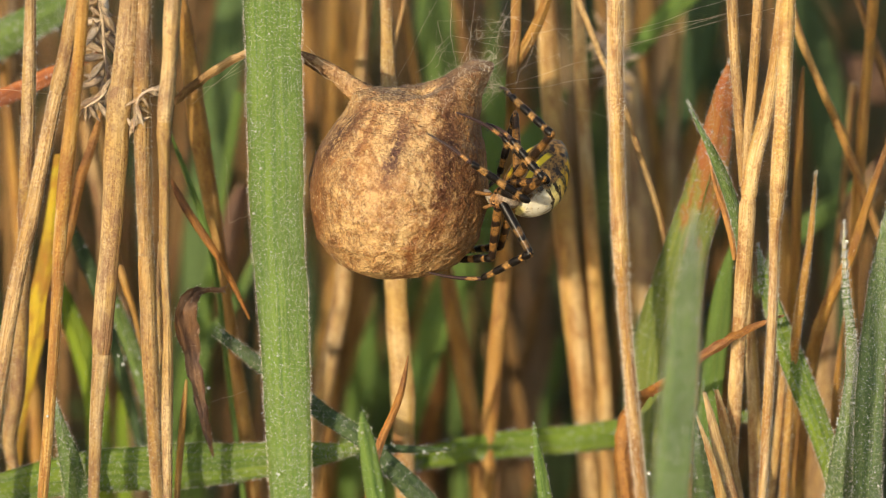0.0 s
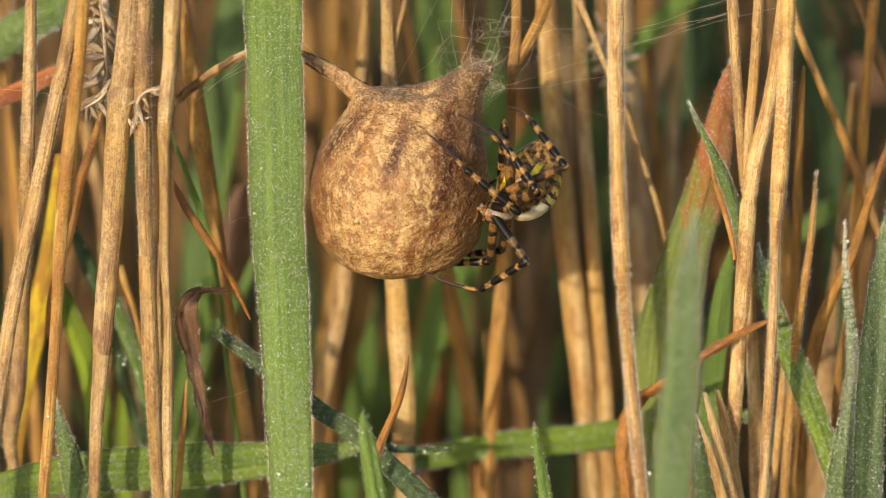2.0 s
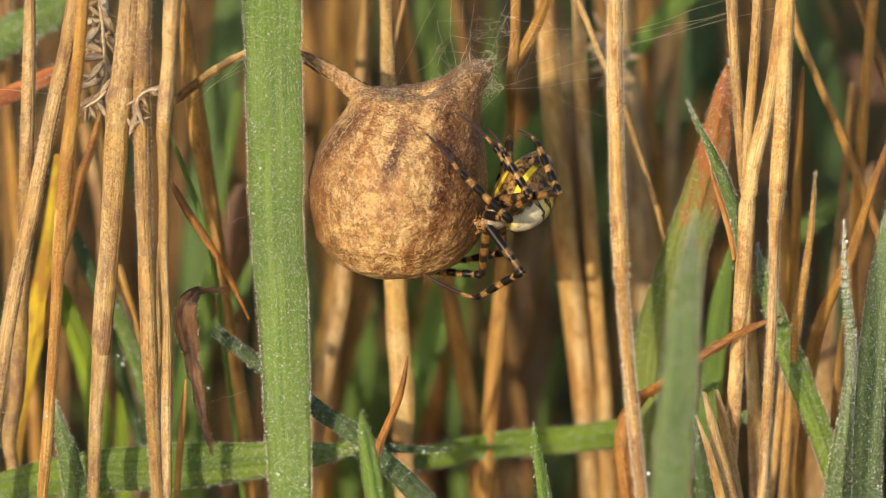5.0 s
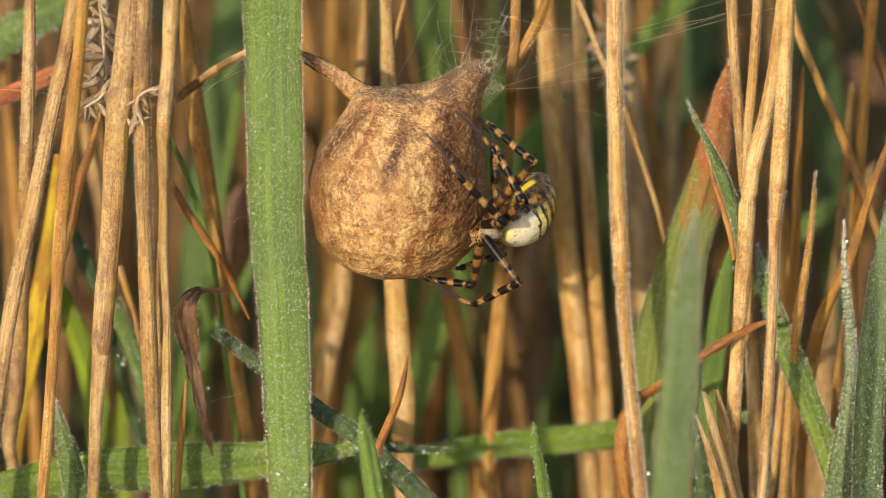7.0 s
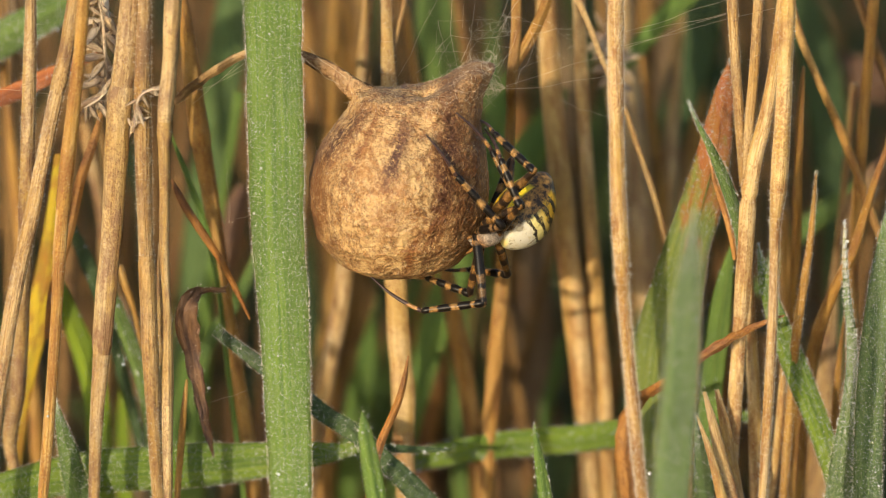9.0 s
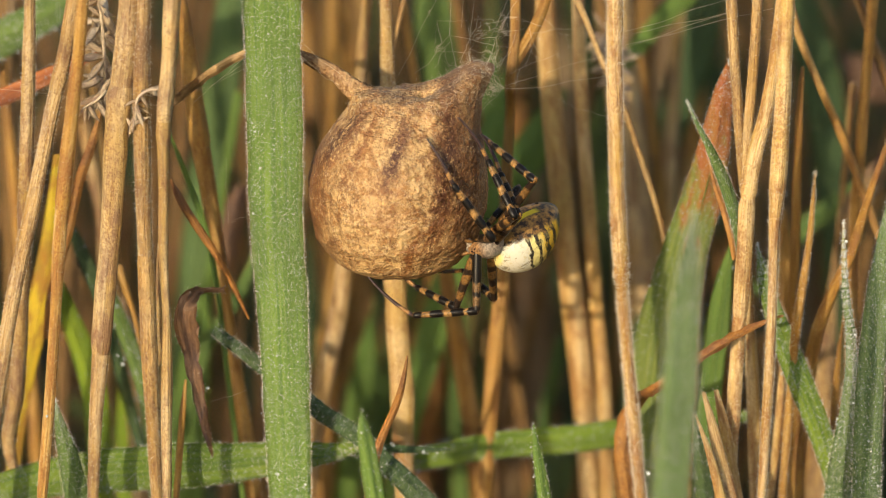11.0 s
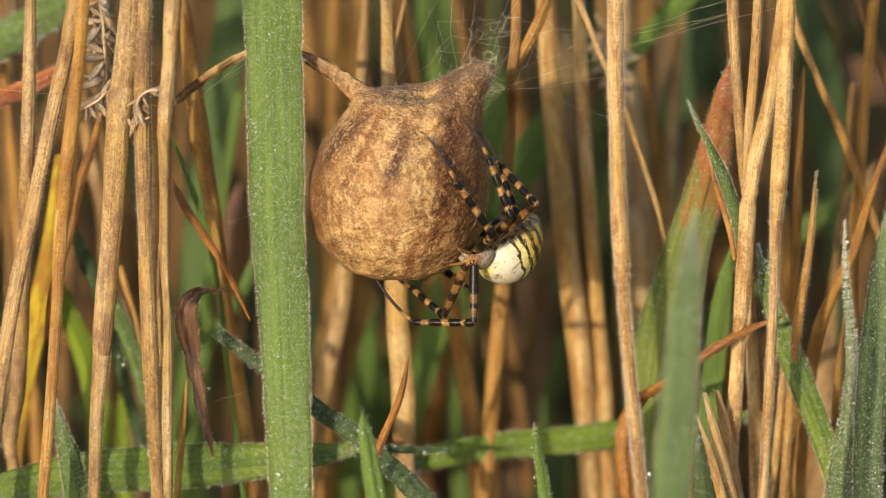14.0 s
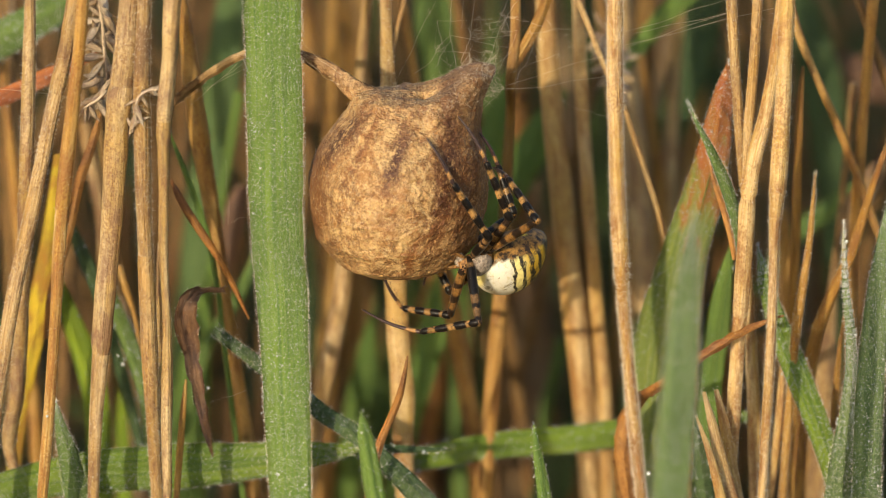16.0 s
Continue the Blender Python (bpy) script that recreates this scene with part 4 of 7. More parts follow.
# dry leaves
blade([(46.6, 95, 188.73, 0.79), (52.03, 95, 186.01, 2.7), (58.42, 95, 184.24, 3.17), (65.57, 95, 183.75, 2.86), (72.7, 95, 184.24, 1.59)], CURL_LEAF, "broad brown dead leaf bent over far behind, blurred", 0.2, 0, root=False)
blade([(55.68, 24, 188.2, 0.35), (53.81, 24, 184.14, 1.54), (51.78, 24, 180.71, 1.82), (50.3, 24, 177.56, 1.19), (49.5, 24, 175.26, 0.35)], STRAW_GREY, "crumpled grey-brown dead leaf behind the stems, blurred", 0.25, 15, wave=0.5, crinkle=0.4, root=False)
blade([(31.99, 155.5, 180.99, 1.75), (31.24, 155.5, 168.57, 3.95), (30.33, 155.5, 152.45, 3.97), (29.78, 155.5, 136.16, 3.1)], STRAW_GREY, "broad faded leaf far behind, blurred", 0.2, 0, above=20)
blade([(20.05, 164.2, 174.21, 1.78), (19.26, 164.2, 159.76, 3.56), (18.01, 164.2, 143.34, 3.59), (17.2, 164.2, 126.77, 2.7)], STRAW_GREY, "broad faded leaf far behind, blurred", 0.2, 0, above=20)
blade([(10.11, 148, 153.97, 1.74), (9.44, 148, 143.27, 3.06), (8.43, 148, 130.68, 3.07), (7.76, 148, 117.98, 2.2)], DRY_LEAF, "broad brown dead leaf far behind, blurred", 0.2, 0, above=20)
blade([(46.57, 170.5, 149.39, 1.8), (45.82, 170.5, 138.3, 3.62), (45.09, 170.5, 125.27, 3.63), (44.36, 170.5, 112.12, 2.74)], DRY_LEAF, "broad brown dead leaf far behind, blurred", 0.2, 0, above=20)
blade([(-1.09, 78, 158.72, 1.17), (-1.56, 78, 152.33, 2.74), (-2.03, 78, 145.91, 2.74), (-2.51, 78, 137.84, 1.96)], DRY_LEAF, "broad brown dead leaf far behind, blurred", 0.2, 0, above=10)
blade([(12.52, 95.5, 156.5, 1.6), (12.08, 95.5, 146.62, 3.62), (11.47, 95.5, 136.66, 3.64), (11.02, 95.5, 126.65, 2.83)], STRAW_GREY, "broad greyish dead leaf far behind, blurred", 0.2, 0, above=20)
blade([(-25.86, 45.5, 178.62, 0.73), (-27.22, 45.5, 174.15, 1.83), (-27.85, 45.5, 169.66, 1.46), (-28.5, 45.5, 164.39, 0.73)], CURL_LEAF, "dark red dead leaf behind the blade, blurred", 0.2, 0, root=False)
blade([(-32.26, 3, 187.81, 0.13), (-31.34, 3, 185.76, 0.44), (-30.03, 3, 183.42, 0.47), (-28.44, 3, 180.95, 0.47), (-26.92, 3, 178.6, 0.4), (-25.59, 3, 176.12, 0.34), (-24.27, 3, 173.35, 0.27), (-23.15, 3, 170.78, 0.1)], DRY_LEAF, "thin rusty dry leaf crossing the stems", 0.35, 20, root=False, name="meadow_plant", piece="dry_blade", category="plant")
blade([(-26.05, 5, 174.08, 0.29), (-27.84, 3, 174.39, 0.4), (-29.48, 1, 174.56, 0.76), (-30.45, -1, 173.77, 1.21), (-30.68, -1, 171.7, 1.32), (-30.31, 0, 168.36, 1.1), (-29.75, 0, 164.9, 0.87), (-29.18, 0, 161.77, 0.72), (-28.6, 0, 158.99, 0.52), (-28.02, 0, 156.89, 0.35), (-27.57, 0, 154.58, 0.12)], CURL_LEAF,
      "curled dark brown dry leaf hanging from a stem", -0.45, 15, 3.0, 0.3, root=False, wave=0.6, crinkle=0.45, name="meadow_plant", piece="dry_blade", category="plant")
blade([(-13.99, 4, 201.4, 0.54), (-16, 4, 202.21, 0.67), (-18.93, 2, 203.22, 0.6), (-22.26, 2, 203.35, 0.53), (-23.6, 2, 202.95, 0.53), (-25.94, 2, 201.6, 0.53), (-28.28, 4, 199.77, 0.54), (-30.69, 8, 197.37, 0.61), (-32.32, 10, 195.58, 0.41)], STRAW,
      "twisted dry leaf from which the egg sac hangs", 0.4, 20, 1.0, 0.3, crinkle=0.2, root=False, name="meadow_plant", piece="dry_blade", category="plant")
blade([(-40.86, 8, 195.25, 0.14), (-41.44, 8, 192.91, 0.44), (-42.31, 8, 190.15, 0.54), (-43.3, 8, 187.39, 0.61), (-44.18, 8, 183.93, 0.61), (-44.92, 8, 180.46, 0.54), (-45.94, 8, 176.98, 0.51), (-47.25, 8, 172.78, 0.48), (-47.91, 8, 167.17, 0.41)], DRY_LEAF, "orange dry leaf between the stems", 0.35, 20, root=False, name="meadow_plant", piece="dry_blade", category="plant")
blade([(-41.79, 14, 201.11, 0.27), (-44.68, 14, 199.72, 0.75), (-48.12, 14, 198.2, 1.03), (-50.89, 14, 196.81, 1.09), (-53.65, 14, 195.7, 1.03), (-57.8, 14, 193.9, 0.82)], RUST_LEAF, "wet rusty leaf lying behind the stems", 0.25, 0, dew=5.0, dew_size=0.08, root=False, name="meadow_plant", piece="dry_blade", category="plant")
blade([(12.92, 11, 209.54, 0.6), (12.06, 11, 206.81, 0.67), (10.85, 11, 204.07, 0.74), (9.1, 11, 200.98, 0.68), (7.88, 11, 198.57, 0.34)], STRAW_ORANGE, "orange dry leaf leaning on a stem", 0.3, 20, root=False, name="meadow_plant", piece="dry_blade", category="plant")
blade([(40.29, -4, 172.87, 0.1), (37.77, -4, 171.91, 0.33), (35.12, -4, 170.54, 0.5), (32.47, -4, 169.03, 0.6), (29.95, -4, 167.25, 0.67), (27.83, -4, 165.6, 0.6), (25.28, -2, 163.31, 0.67), (23.47, 2, 160.78, 0.88), (22.31, 3, 158.22, 1.16), (21.8, 3, 155.06, 1.09), (22.1, 3, 151.54, 1.3), (22.69, 3, 147.3, 1.44)], DRY_LEAF,
      "long rusty dry leaf bent across the stems", 0.35, 10, 1.0, 0.25, wave=0.4, crinkle=0.3, name="meadow_plant", piece="dry_blade", category="plant")


def seed_head(rows, label, husks, size):
    """A withered grass ear: a thin axis with papery husks."""
    ob = stem(rows, HUSK, label, root=False, name="seed_head", piece="axis", category="seed head")
    s = spline(rows, 0.4)
    for k in range(husks):
        i = int((k + 0.5) / husks * (len(s) - 1))
        way = Vector(rng.normal(0, 1, 3) * np.array([1, 0.8, 0.9]) + np.array([0, 0, -0.9])).normalized()
        n, m = 9, 6
        ref = way.cross(Vector((0.2, -1, 0.1))).normalized()
        oth = way.cross(ref)
        ln = size * rng.uniform(0.7, 1.3)
        vs, fs, uvs = [], [], []
        for a in range(n):
            f = a / (n - 1)
            r = max(0.02, math.sin(math.pi * f ** 0.8) * ln * 0.12)
            c = Vector(s[i][:3]) + way * ln * f + oth * math.sin(f * 3) * 0.15 * ln
            for b in range(m):
                q = 2 * math.pi * b / m
                vs.append(c + ref * math.cos(q) * r + oth * math.sin(q) * r * 0.35)
                uvs.append((q * r, f * ln))
        for a in range(n - 1):
            for b in range(m):
                fs.append((a * m + b, a * m + (b + 1) % m, (a + 1) * m + (b + 1) % m, (a + 1) * m + b))
        mesh_object("husk", [v[:] for v in vs], fs, HUSK, ob, "", np.array(uvs))


seed_head([(-40.98, 6, 210.96, 0.2), (-40.51, 6, 206.91, 0.2), (-40.19, 6, 202.15, 0.2), (-39.97, 6, 198.75, 0.17), (-40.29, 6, 196.01, 0.13)], "withered pale grass ear with papery husks", 46, 3.6)
seed_head([(-39.58, 1, 198.93, 0.13), (-40.8, 1, 197.71, 0.17), (-41.74, 1, 197.17, 0.13), (-42.42, 1, 196.77, 0.07)], "small pale withered husk cluster", 14, 2.6)
seed_head([(-32.75, -7.2, 200.49, 0.13), (-34.2, -7.2, 200.35, 0.17), (-35.26, -7.2, 199.56, 0.17), (-35.76, -6.2, 197.51, 0.13), (-36.06, -6.2, 195.17, 0.1)], "small dark withered husk cluster on a stem", 24, 2.2)


seed_head([(20.6, 34, 200.6, 0.2), (21.2, 34, 198.4, 0.2), (21.7, 34, 196.0, 0.18), (21.9, 34, 193.8, 0.14)], "faded grey grass ear, blurred behind a stem", 46, 3.2)


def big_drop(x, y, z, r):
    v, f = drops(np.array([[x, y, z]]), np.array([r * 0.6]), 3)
    # the whitened dew again, its white put in for bright highlights
    tagged(mesh_object("dew_drop", v, f, DEW), "round dew drop on a leaf, whitened for glints", "dew drop", "large dew drops")


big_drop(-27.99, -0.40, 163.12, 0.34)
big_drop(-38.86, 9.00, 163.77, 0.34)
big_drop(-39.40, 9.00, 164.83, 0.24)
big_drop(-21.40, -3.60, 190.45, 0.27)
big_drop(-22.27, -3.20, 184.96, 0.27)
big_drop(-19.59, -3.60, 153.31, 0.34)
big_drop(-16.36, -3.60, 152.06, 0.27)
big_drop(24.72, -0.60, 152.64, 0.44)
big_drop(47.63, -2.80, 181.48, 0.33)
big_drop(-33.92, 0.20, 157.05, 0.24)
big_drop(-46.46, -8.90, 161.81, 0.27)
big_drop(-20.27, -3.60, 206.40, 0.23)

# ---- the egg sac ----
def sac_material():
    k = Mat("sac_papery_silk", 0.6, 0.35)
    cloud = k.noise(k.coord((0.42, 0.42, 0.36)), 1.0, 5, 0.68, 0.7)
    mid = k.noise(k.coord((1.1, 1.1, 0.85)), 1.0, 6, 0.7, 0.6)
    fine = k.noise(k.coord((4.4, 4.4, 3.4)), 1.0, 5, 0.7, 0.8)
    streak = k.noise(k.coord((0.7, 0.7, 0.13)), 1.0, 6, 0.72, 0.7)
    fibre = k.noise(k.coord((2.6, 2.6, 7.5)), 1.0, 4, 0.6, 1.6)
    sep = k.t.nodes.new("ShaderNodeSeparateXYZ")
    k.t.links.new(k.coord((1, 1, 1)), sep.inputs[0])
    X, Z = sep.outputs[0], sep.outputs[2]
    wx = k.math("ADD", X, k.math("MULTIPLY", k.math("SUBTRACT", mid, 0.5), 2.6))
    wz = k.math("ADD", Z, k.math("MULTIPLY", k.math("SUBTRACT", cloud, 0.5), 6.0))
    tone = k.math("ADD", k.math("MULTIPLY", mid, 0.6), k.math("MULTIPLY", cloud, 0.5))
    col = k.mix(k.ramp(tone, (0.48, 0.0), (0.54, 0.3), (0.62, 0.9)), (0.49, 0.315, 0.132), (0.26, 0.108, 0.027))
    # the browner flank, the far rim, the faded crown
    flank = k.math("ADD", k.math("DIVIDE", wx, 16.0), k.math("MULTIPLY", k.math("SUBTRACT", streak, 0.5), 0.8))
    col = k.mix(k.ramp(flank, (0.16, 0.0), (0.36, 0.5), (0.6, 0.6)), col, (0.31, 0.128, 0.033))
    # the rim's own brown, with the shadow of the blade beside it painted in
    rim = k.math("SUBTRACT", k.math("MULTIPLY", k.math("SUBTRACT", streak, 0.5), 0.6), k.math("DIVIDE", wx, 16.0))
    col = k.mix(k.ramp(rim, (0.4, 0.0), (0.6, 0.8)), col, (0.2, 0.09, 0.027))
    crown = k.math("ADD", k.math("DIVIDE", wz, 24.0), k.math("MULTIPLY", k.math("SUBTRACT", streak, 0.5), 0.4))
    col = k.mix(k.ramp(crown, (0.4, 0.0), (0.5, 0.6)), col, (0.28, 0.165, 0.08))
    upper = k.ramp(k.math("ADD", k.math("DIVIDE", Z, 24.0), 0.5), (0.5, 0.1), (0.75, 0.8), (0.95, 1.0))
    col = k.mix(k.math("MULTIPLY", k.ramp(streak, (0.52, 0.0), (0.62, 0.65)), upper), col, (0.135, 0.054, 0.02))
    # broken veins, and dark grit that gathers in streaks and on the flank
    vein = k.math("ABSOLUTE", k.math("SUBTRACT", k.noise(k.coord((0.7, 0.7, 0.5)), 1.0, 5, 0.68, 1.4), 0.5))
    broken = k.ramp(k.math("ADD", k.math("MULTIPLY", fine, 0.6), k.math("MULTIPLY", cloud, 0.4)), (0.46, 0.0), (0.52, 1.0))
    col = k.mix(k.math("MULTIPLY", k.ramp(vein, (0.0, 0.9), (0.022, 0.65), (0.045, 0.0)), broken), col, (0.1, 0.042, 0.014))
    dense = k.math("ADD", k.math("MULTIPLY", k.math("SUBTRACT", cloud, 0.5), 0.55), k.math("MULTIPLY", k.math("SUBTRACT", streak, 0.5), 0.8))
    dense = k.math("ADD", dense, k.ramp(k.math("ABSOLUTE", k.math("DIVIDE", k.math("SUBTRACT", wx, -1.5), 16.0)), (0.15, 0.0), (0.6, 0.13)))
    grit = k.math("ADD", k.noise(k.coord((3.0, 3.0, 2.1)), 1.0, 5, 0.7, 1.4), k.math("MULTIPLY", dense, 0.9))
    col = k.mix(k.ramp(grit, (0.53, 0.0), (0.61, 0.55), (0.72, 0.88)), col, (0.125, 0.05, 0.015))
    col = k.mix(k.ramp(fibre, (0.53, 0.0), (0.66, 0.6)), col, (0.52, 0.4, 0.23))
    torn = k.ramp(k.math("ADD", k.math("MULTIPLY", fine, 0.55), k.math("MULTIPLY", mid, 0.45)), (0.44, 0.1), (0.5, 1.0))
    for x0, w, slant, z0, z1, stain, share in ((-2.1, 0.75, 0.32, 3.6, 8.8, (0.093, 0.043, 0.037), 1.0), (0.3, 0.22, 0.02, 8.0, 11.5, (0.2, 0.1, 0.05), 0.8),
                                               (-12.2, 0.6, 0.8, 2.5, 9.5, (0.099, 0.046, 0.028), 1.0), (-10.6, 0.35, 0.68, 3.5, 10.0, (0.2, 0.095, 0.05), 0.8), (-9.5, 0.7, 0.1, -7.0, 3.5, (0.2, 0.09, 0.035), 0.8),
                                               (5.3, 1.2, 0.16, -2.0, 6.0, (0.105, 0.043, 0.019), 1.0), (6.0, 0.9, 0.0, 4.0, 13.0, (0.099, 0.046, 0.025), 1.0), (5.6, 0.9, 0.34, -6.0, -1.5, (0.2, 0.085, 0.03), 0.85),
                                               (3.6, 0.45, 0.35, -9.5, -3.0, (0.24, 0.1, 0.035), 0.7), (-4.4, 0.8, 0.12, 3.0, 8.0, (0.38, 0.18, 0.05), 0.5), (-1.3, 1.6, 0.0, -3.0, 2.5, (0.36, 0.19, 0.1), 0.5),
                                               (8.6, 0.6, 0.1, -3.0, 8.0, (0.13, 0.055, 0.02), 0.9), (7.3, 0.4, 0.12, -5.0, 5.0, (0.15, 0.06, 0.022), 0.85), (4.3, 0.4, 0.1, 2.0, 12.0, (0.16, 0.07, 0.03), 0.8), (-7.4, 0.3, 0.5, 3.0, 10.5, (0.2, 0.09, 0.04), 0.7), (-8.6, 0.5, 0.2, -9.0, -2.0, (0.22, 0.1, 0.035), 0.7), (1.4, 0.6, 0.0, -9.0, -6.0, (0.27, 0.12, 0.04), 0.6)):
        off = k.math("ABSOLUTE", k.math("SUBTRACT", wx, k.math("ADD", x0, k.math("MULTIPLY", Z, slant))))
        near = k.ramp(k.math("DIVIDE", off, w * 2), (0.2, share), (0.9, 0.0))
        span = k.ramp(k.math("DIVIDE", k.math("SUBTRACT", wz, z0 - 2), z1 - z0 + 4), (0.02, 0.0), (0.25, 1.0), (0.75, 1.0), (0.98, 0.0))
        col = k.mix(k.math("MULTIPLY", k.math("MULTIPLY", near, span), torn), col, (stain[0] * 0.66, stain[1] * 0.54, stain[2] * 0.4))
    wrinkle = k.math("ABSOLUTE", k.math("SUBTRACT", k.noise(k.coord((0.8, 0.8, 1.0)), 1.0, 2, 0.5, 0.8), 0.5))
    pucker = k.noise(k.coord((1.5, 1.5, 1.9)), 1.0, 1, 0.5, 0.6)
    k.bump(k.math("ADD", k.math("MULTIPLY", wrinkle, 1.6), pucker), 0.28, 1.0)
    return k.done(col)


SAC = sac_material()
SAC_AT = np.array((-5.21, 0, 187.58))
S_PX = 0.0669


def sac_point(f, a):
    """Outline of the sac: f from the underside (0) to the crown (1), a round it."""
    hs = [0.0, 0.02, 0.06, 0.13, 0.24, 0.36, 0.48, 0.6, 0.7, 0.78, 0.84, 0.9, 0.95, 1.0]
    zz = [-160, -159, -152, -132, -88, -35, 20, 72, 112, 140, 160, 180, 184, 166]
    ww = [0, 30, 71, 111, 144, 157, 157, 146, 127, 119, 121, 124, 93, 0]
    cc = [-4, -4, -4, -4, -2, -1, 0, 5, 15, 27, 36, 44, 45, 42]
    dd = [0, 30, 72, 112, 145, 158, 158, 146, 124, 106, 96, 84, 50, 0]
    z, w, c, d = (np.interp(f, hs, v) for v in (zz, ww, cc, dd))
    x = c + w * math.cos(a)
    y = d * math.sin(a)
    lift = max(0.0, (z - 100) / 84)
    z += lift * ((x - c) * 0.17 + 10 * math.cos(2 * a) + 18 * math.exp(-((x - 122) / 42) ** 2))            # the collar slopes up to one side and sags between its horns
    return np.array([x, y, z]) * S_PX


def wisps(parent, places, outs, count, reach, width, name, label):
    """Loose curling silk: short bent three-sided fibres."""
    verts, faces = [], []
    for _ in range(count):
        i = rng.integers(len(places))
        p, o = np.array(places[i], float), np.array(outs[i], float)
        d = o + rng.normal(0, 0.7, 3)
        d /= np.linalg.norm(d)
        bend = rng.normal(0, 0.5, 3)
        ln = reach * rng.uniform(0.3, 1.2)
        n, b = 6, len(verts)
        ref = np.cross(d, rng.normal(size=3))
        ref /= np.linalg.norm(ref)
        oth = np.cross(d, ref)
        for j in range(n):
            f = j / (n - 1)
            c = p + (d * f + bend * f * f) * ln
            for q in range(3):
                verts.append(c + (ref * math.cos(q * 2.094) + oth * math.sin(q * 2.094)) * width)
        for j in range(n - 1):
            for q in range(3):
                faces.append((b + j * 3 + q, b + j * 3 + (q + 1) % 3, b + j * 3 + 3 + (q + 1) % 3, b + j * 3 + 3 + q))
    return tagged(mesh_object(name, verts, faces, SILK, parent, label), kind="stuff")


def egg_sac():
    root = new("egg_sac")
    tagged(root, "tan papery spider egg sac hung between grass stems", "egg sac")
    root.location = Vector(SAC_AT) * MM
    n, m = 200, 250
    fs = np.linspace(0, 1, n)
    v = np.array([[sac_point(f, 2 * math.pi * j / m) for j in range(m)] for f in fs])
    for _ in range(4):                                             # even out the profile's corners
        v[1:-1] = 0.25 * v[:-2] + 0.5 * v[1:-1] + 0.25 * v[2:]
    for i in range(n):
        top = max(0.0, (fs[i] - 0.62) / 0.38)
        for j in range(m):
            p = Vector(v[i, j])
            d = p.normalized()
            b = 0.28 * noise.noise(p * 0.3) + 0.07 * noise.noise(p * 0.9) + 0.05 * noise.noise(p * 2.3)
            b += 0.16 * (0.35 - abs(noise.noise(p * 0.8 + Vector((3, 1, 5))))) + 0.09 * (0.3 - abs(noise.noise(p * 1.7)))    # creased like crumpled paper
            b += top * (1 - max(0.0, fs[i] - 0.86) / 0.14) * (0.5 * noise.noise(Vector((p.x * 0.7, p.y * 0.7, p.z * 0.15 + 7))) + 0.3 * noise.noise(p * 1.4) + 0.12 * noise.noise(p * 4))
            v[i, j] += np.array(d) * b
    g = np.arange(n * m).reshape(n, m)
    gn = np.roll(g, -1, axis=1)
    q = np.stack([g[:-1], gn[:-1], gn[1:], g[1:]], -1)
    cut = int(n * 0.8)
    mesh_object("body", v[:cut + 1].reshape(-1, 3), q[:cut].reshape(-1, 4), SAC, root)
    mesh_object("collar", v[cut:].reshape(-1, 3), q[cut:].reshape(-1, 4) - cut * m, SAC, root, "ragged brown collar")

    def horn(name, rows, label):
        """A drawn-out wing of silk, flattened and furrowed."""
        s = spline(rows, 0.3)
        c, r = s[:, :3] - SAC_AT, s[:, 3]
        t, sd, fc = frames_along(s[:, :3])
        k = 18
        verts = []
        for i in range(len(c)):
            for j in range(k):
                a = 2 * math.pi * j / k
                w = 1 + 0.3 * math.sin(a * 5 + i * 0.03) + 0.25 * noise.noise(Vector((a * 1.5, i * 0.12, 4)))
                verts.append(c[i] + sd[i] * r[i] * math.cos(a) * w + fc[i] * r[i] * 0.35 * math.sin(a) * w)
        h = np.arange(len(c) * k).reshape(-1, k)
        hn = np.roll(h, -1, axis=1)
        mesh_object(name, verts, [*np.stack([h[:-1], hn[:-1], hn[1:], h[1:]], -1).reshape(-1, 4), tuple(h[0]), tuple(h[-1])], SAC, root, label)

    horn("wing", [(-17.06, 2, 202.95, 0.5), (-15.47, 2, 202.27, 0.62), (-13.87, 2, 201.4, 0.74), (-12.38, 1, 200.6, 0.86), (-11.03, 0, 199.7, 1.0), (-9.58, 0, 198.77, 1.2), (-7.92, 0, 197.89, 1.3)], "brown silk drawn out to a leaf")
    corner = np.array([(4.51, -1, 200.22), (4.91, -1, 199.55), (5.32, 0, 199.78), (4.38, -1, 198.74), (5.59, 0, 199.37)]) - SAC_AT
    wisps(root, corner, np.tile([1.0, -0.1, 0.25], (5, 1)), 70, 1.1, 0.009, "silk_fluff", "ragged silk corner")
    rim = v[int(n * 0.8):int(n * 0.95), :].reshape(-1, 3)
    out = rim / np.linalg.norm(rim, axis=1)[:, None]
    right = rim[:, 0] > 3.5
    wisps(root, rim[right], out[right] * 0.5, 650, 0.75, 0.008, "silk_fluff", "pale loose silk on the collar")
    wisps(root, rim, out, 420, 0.4, 0.008, "silk_fluff", "pale loose silk on the collar")
    low = v[5:int(n * 0.8)].reshape(-1, 3)
    wisps(root, low, low / np.linalg.norm(low, axis=1)[:, None] * 0.3, 420, 0.4, 0.008, "silk_fluff", "thin silk fibres on the sac")
    return root


sac = egg_sac()


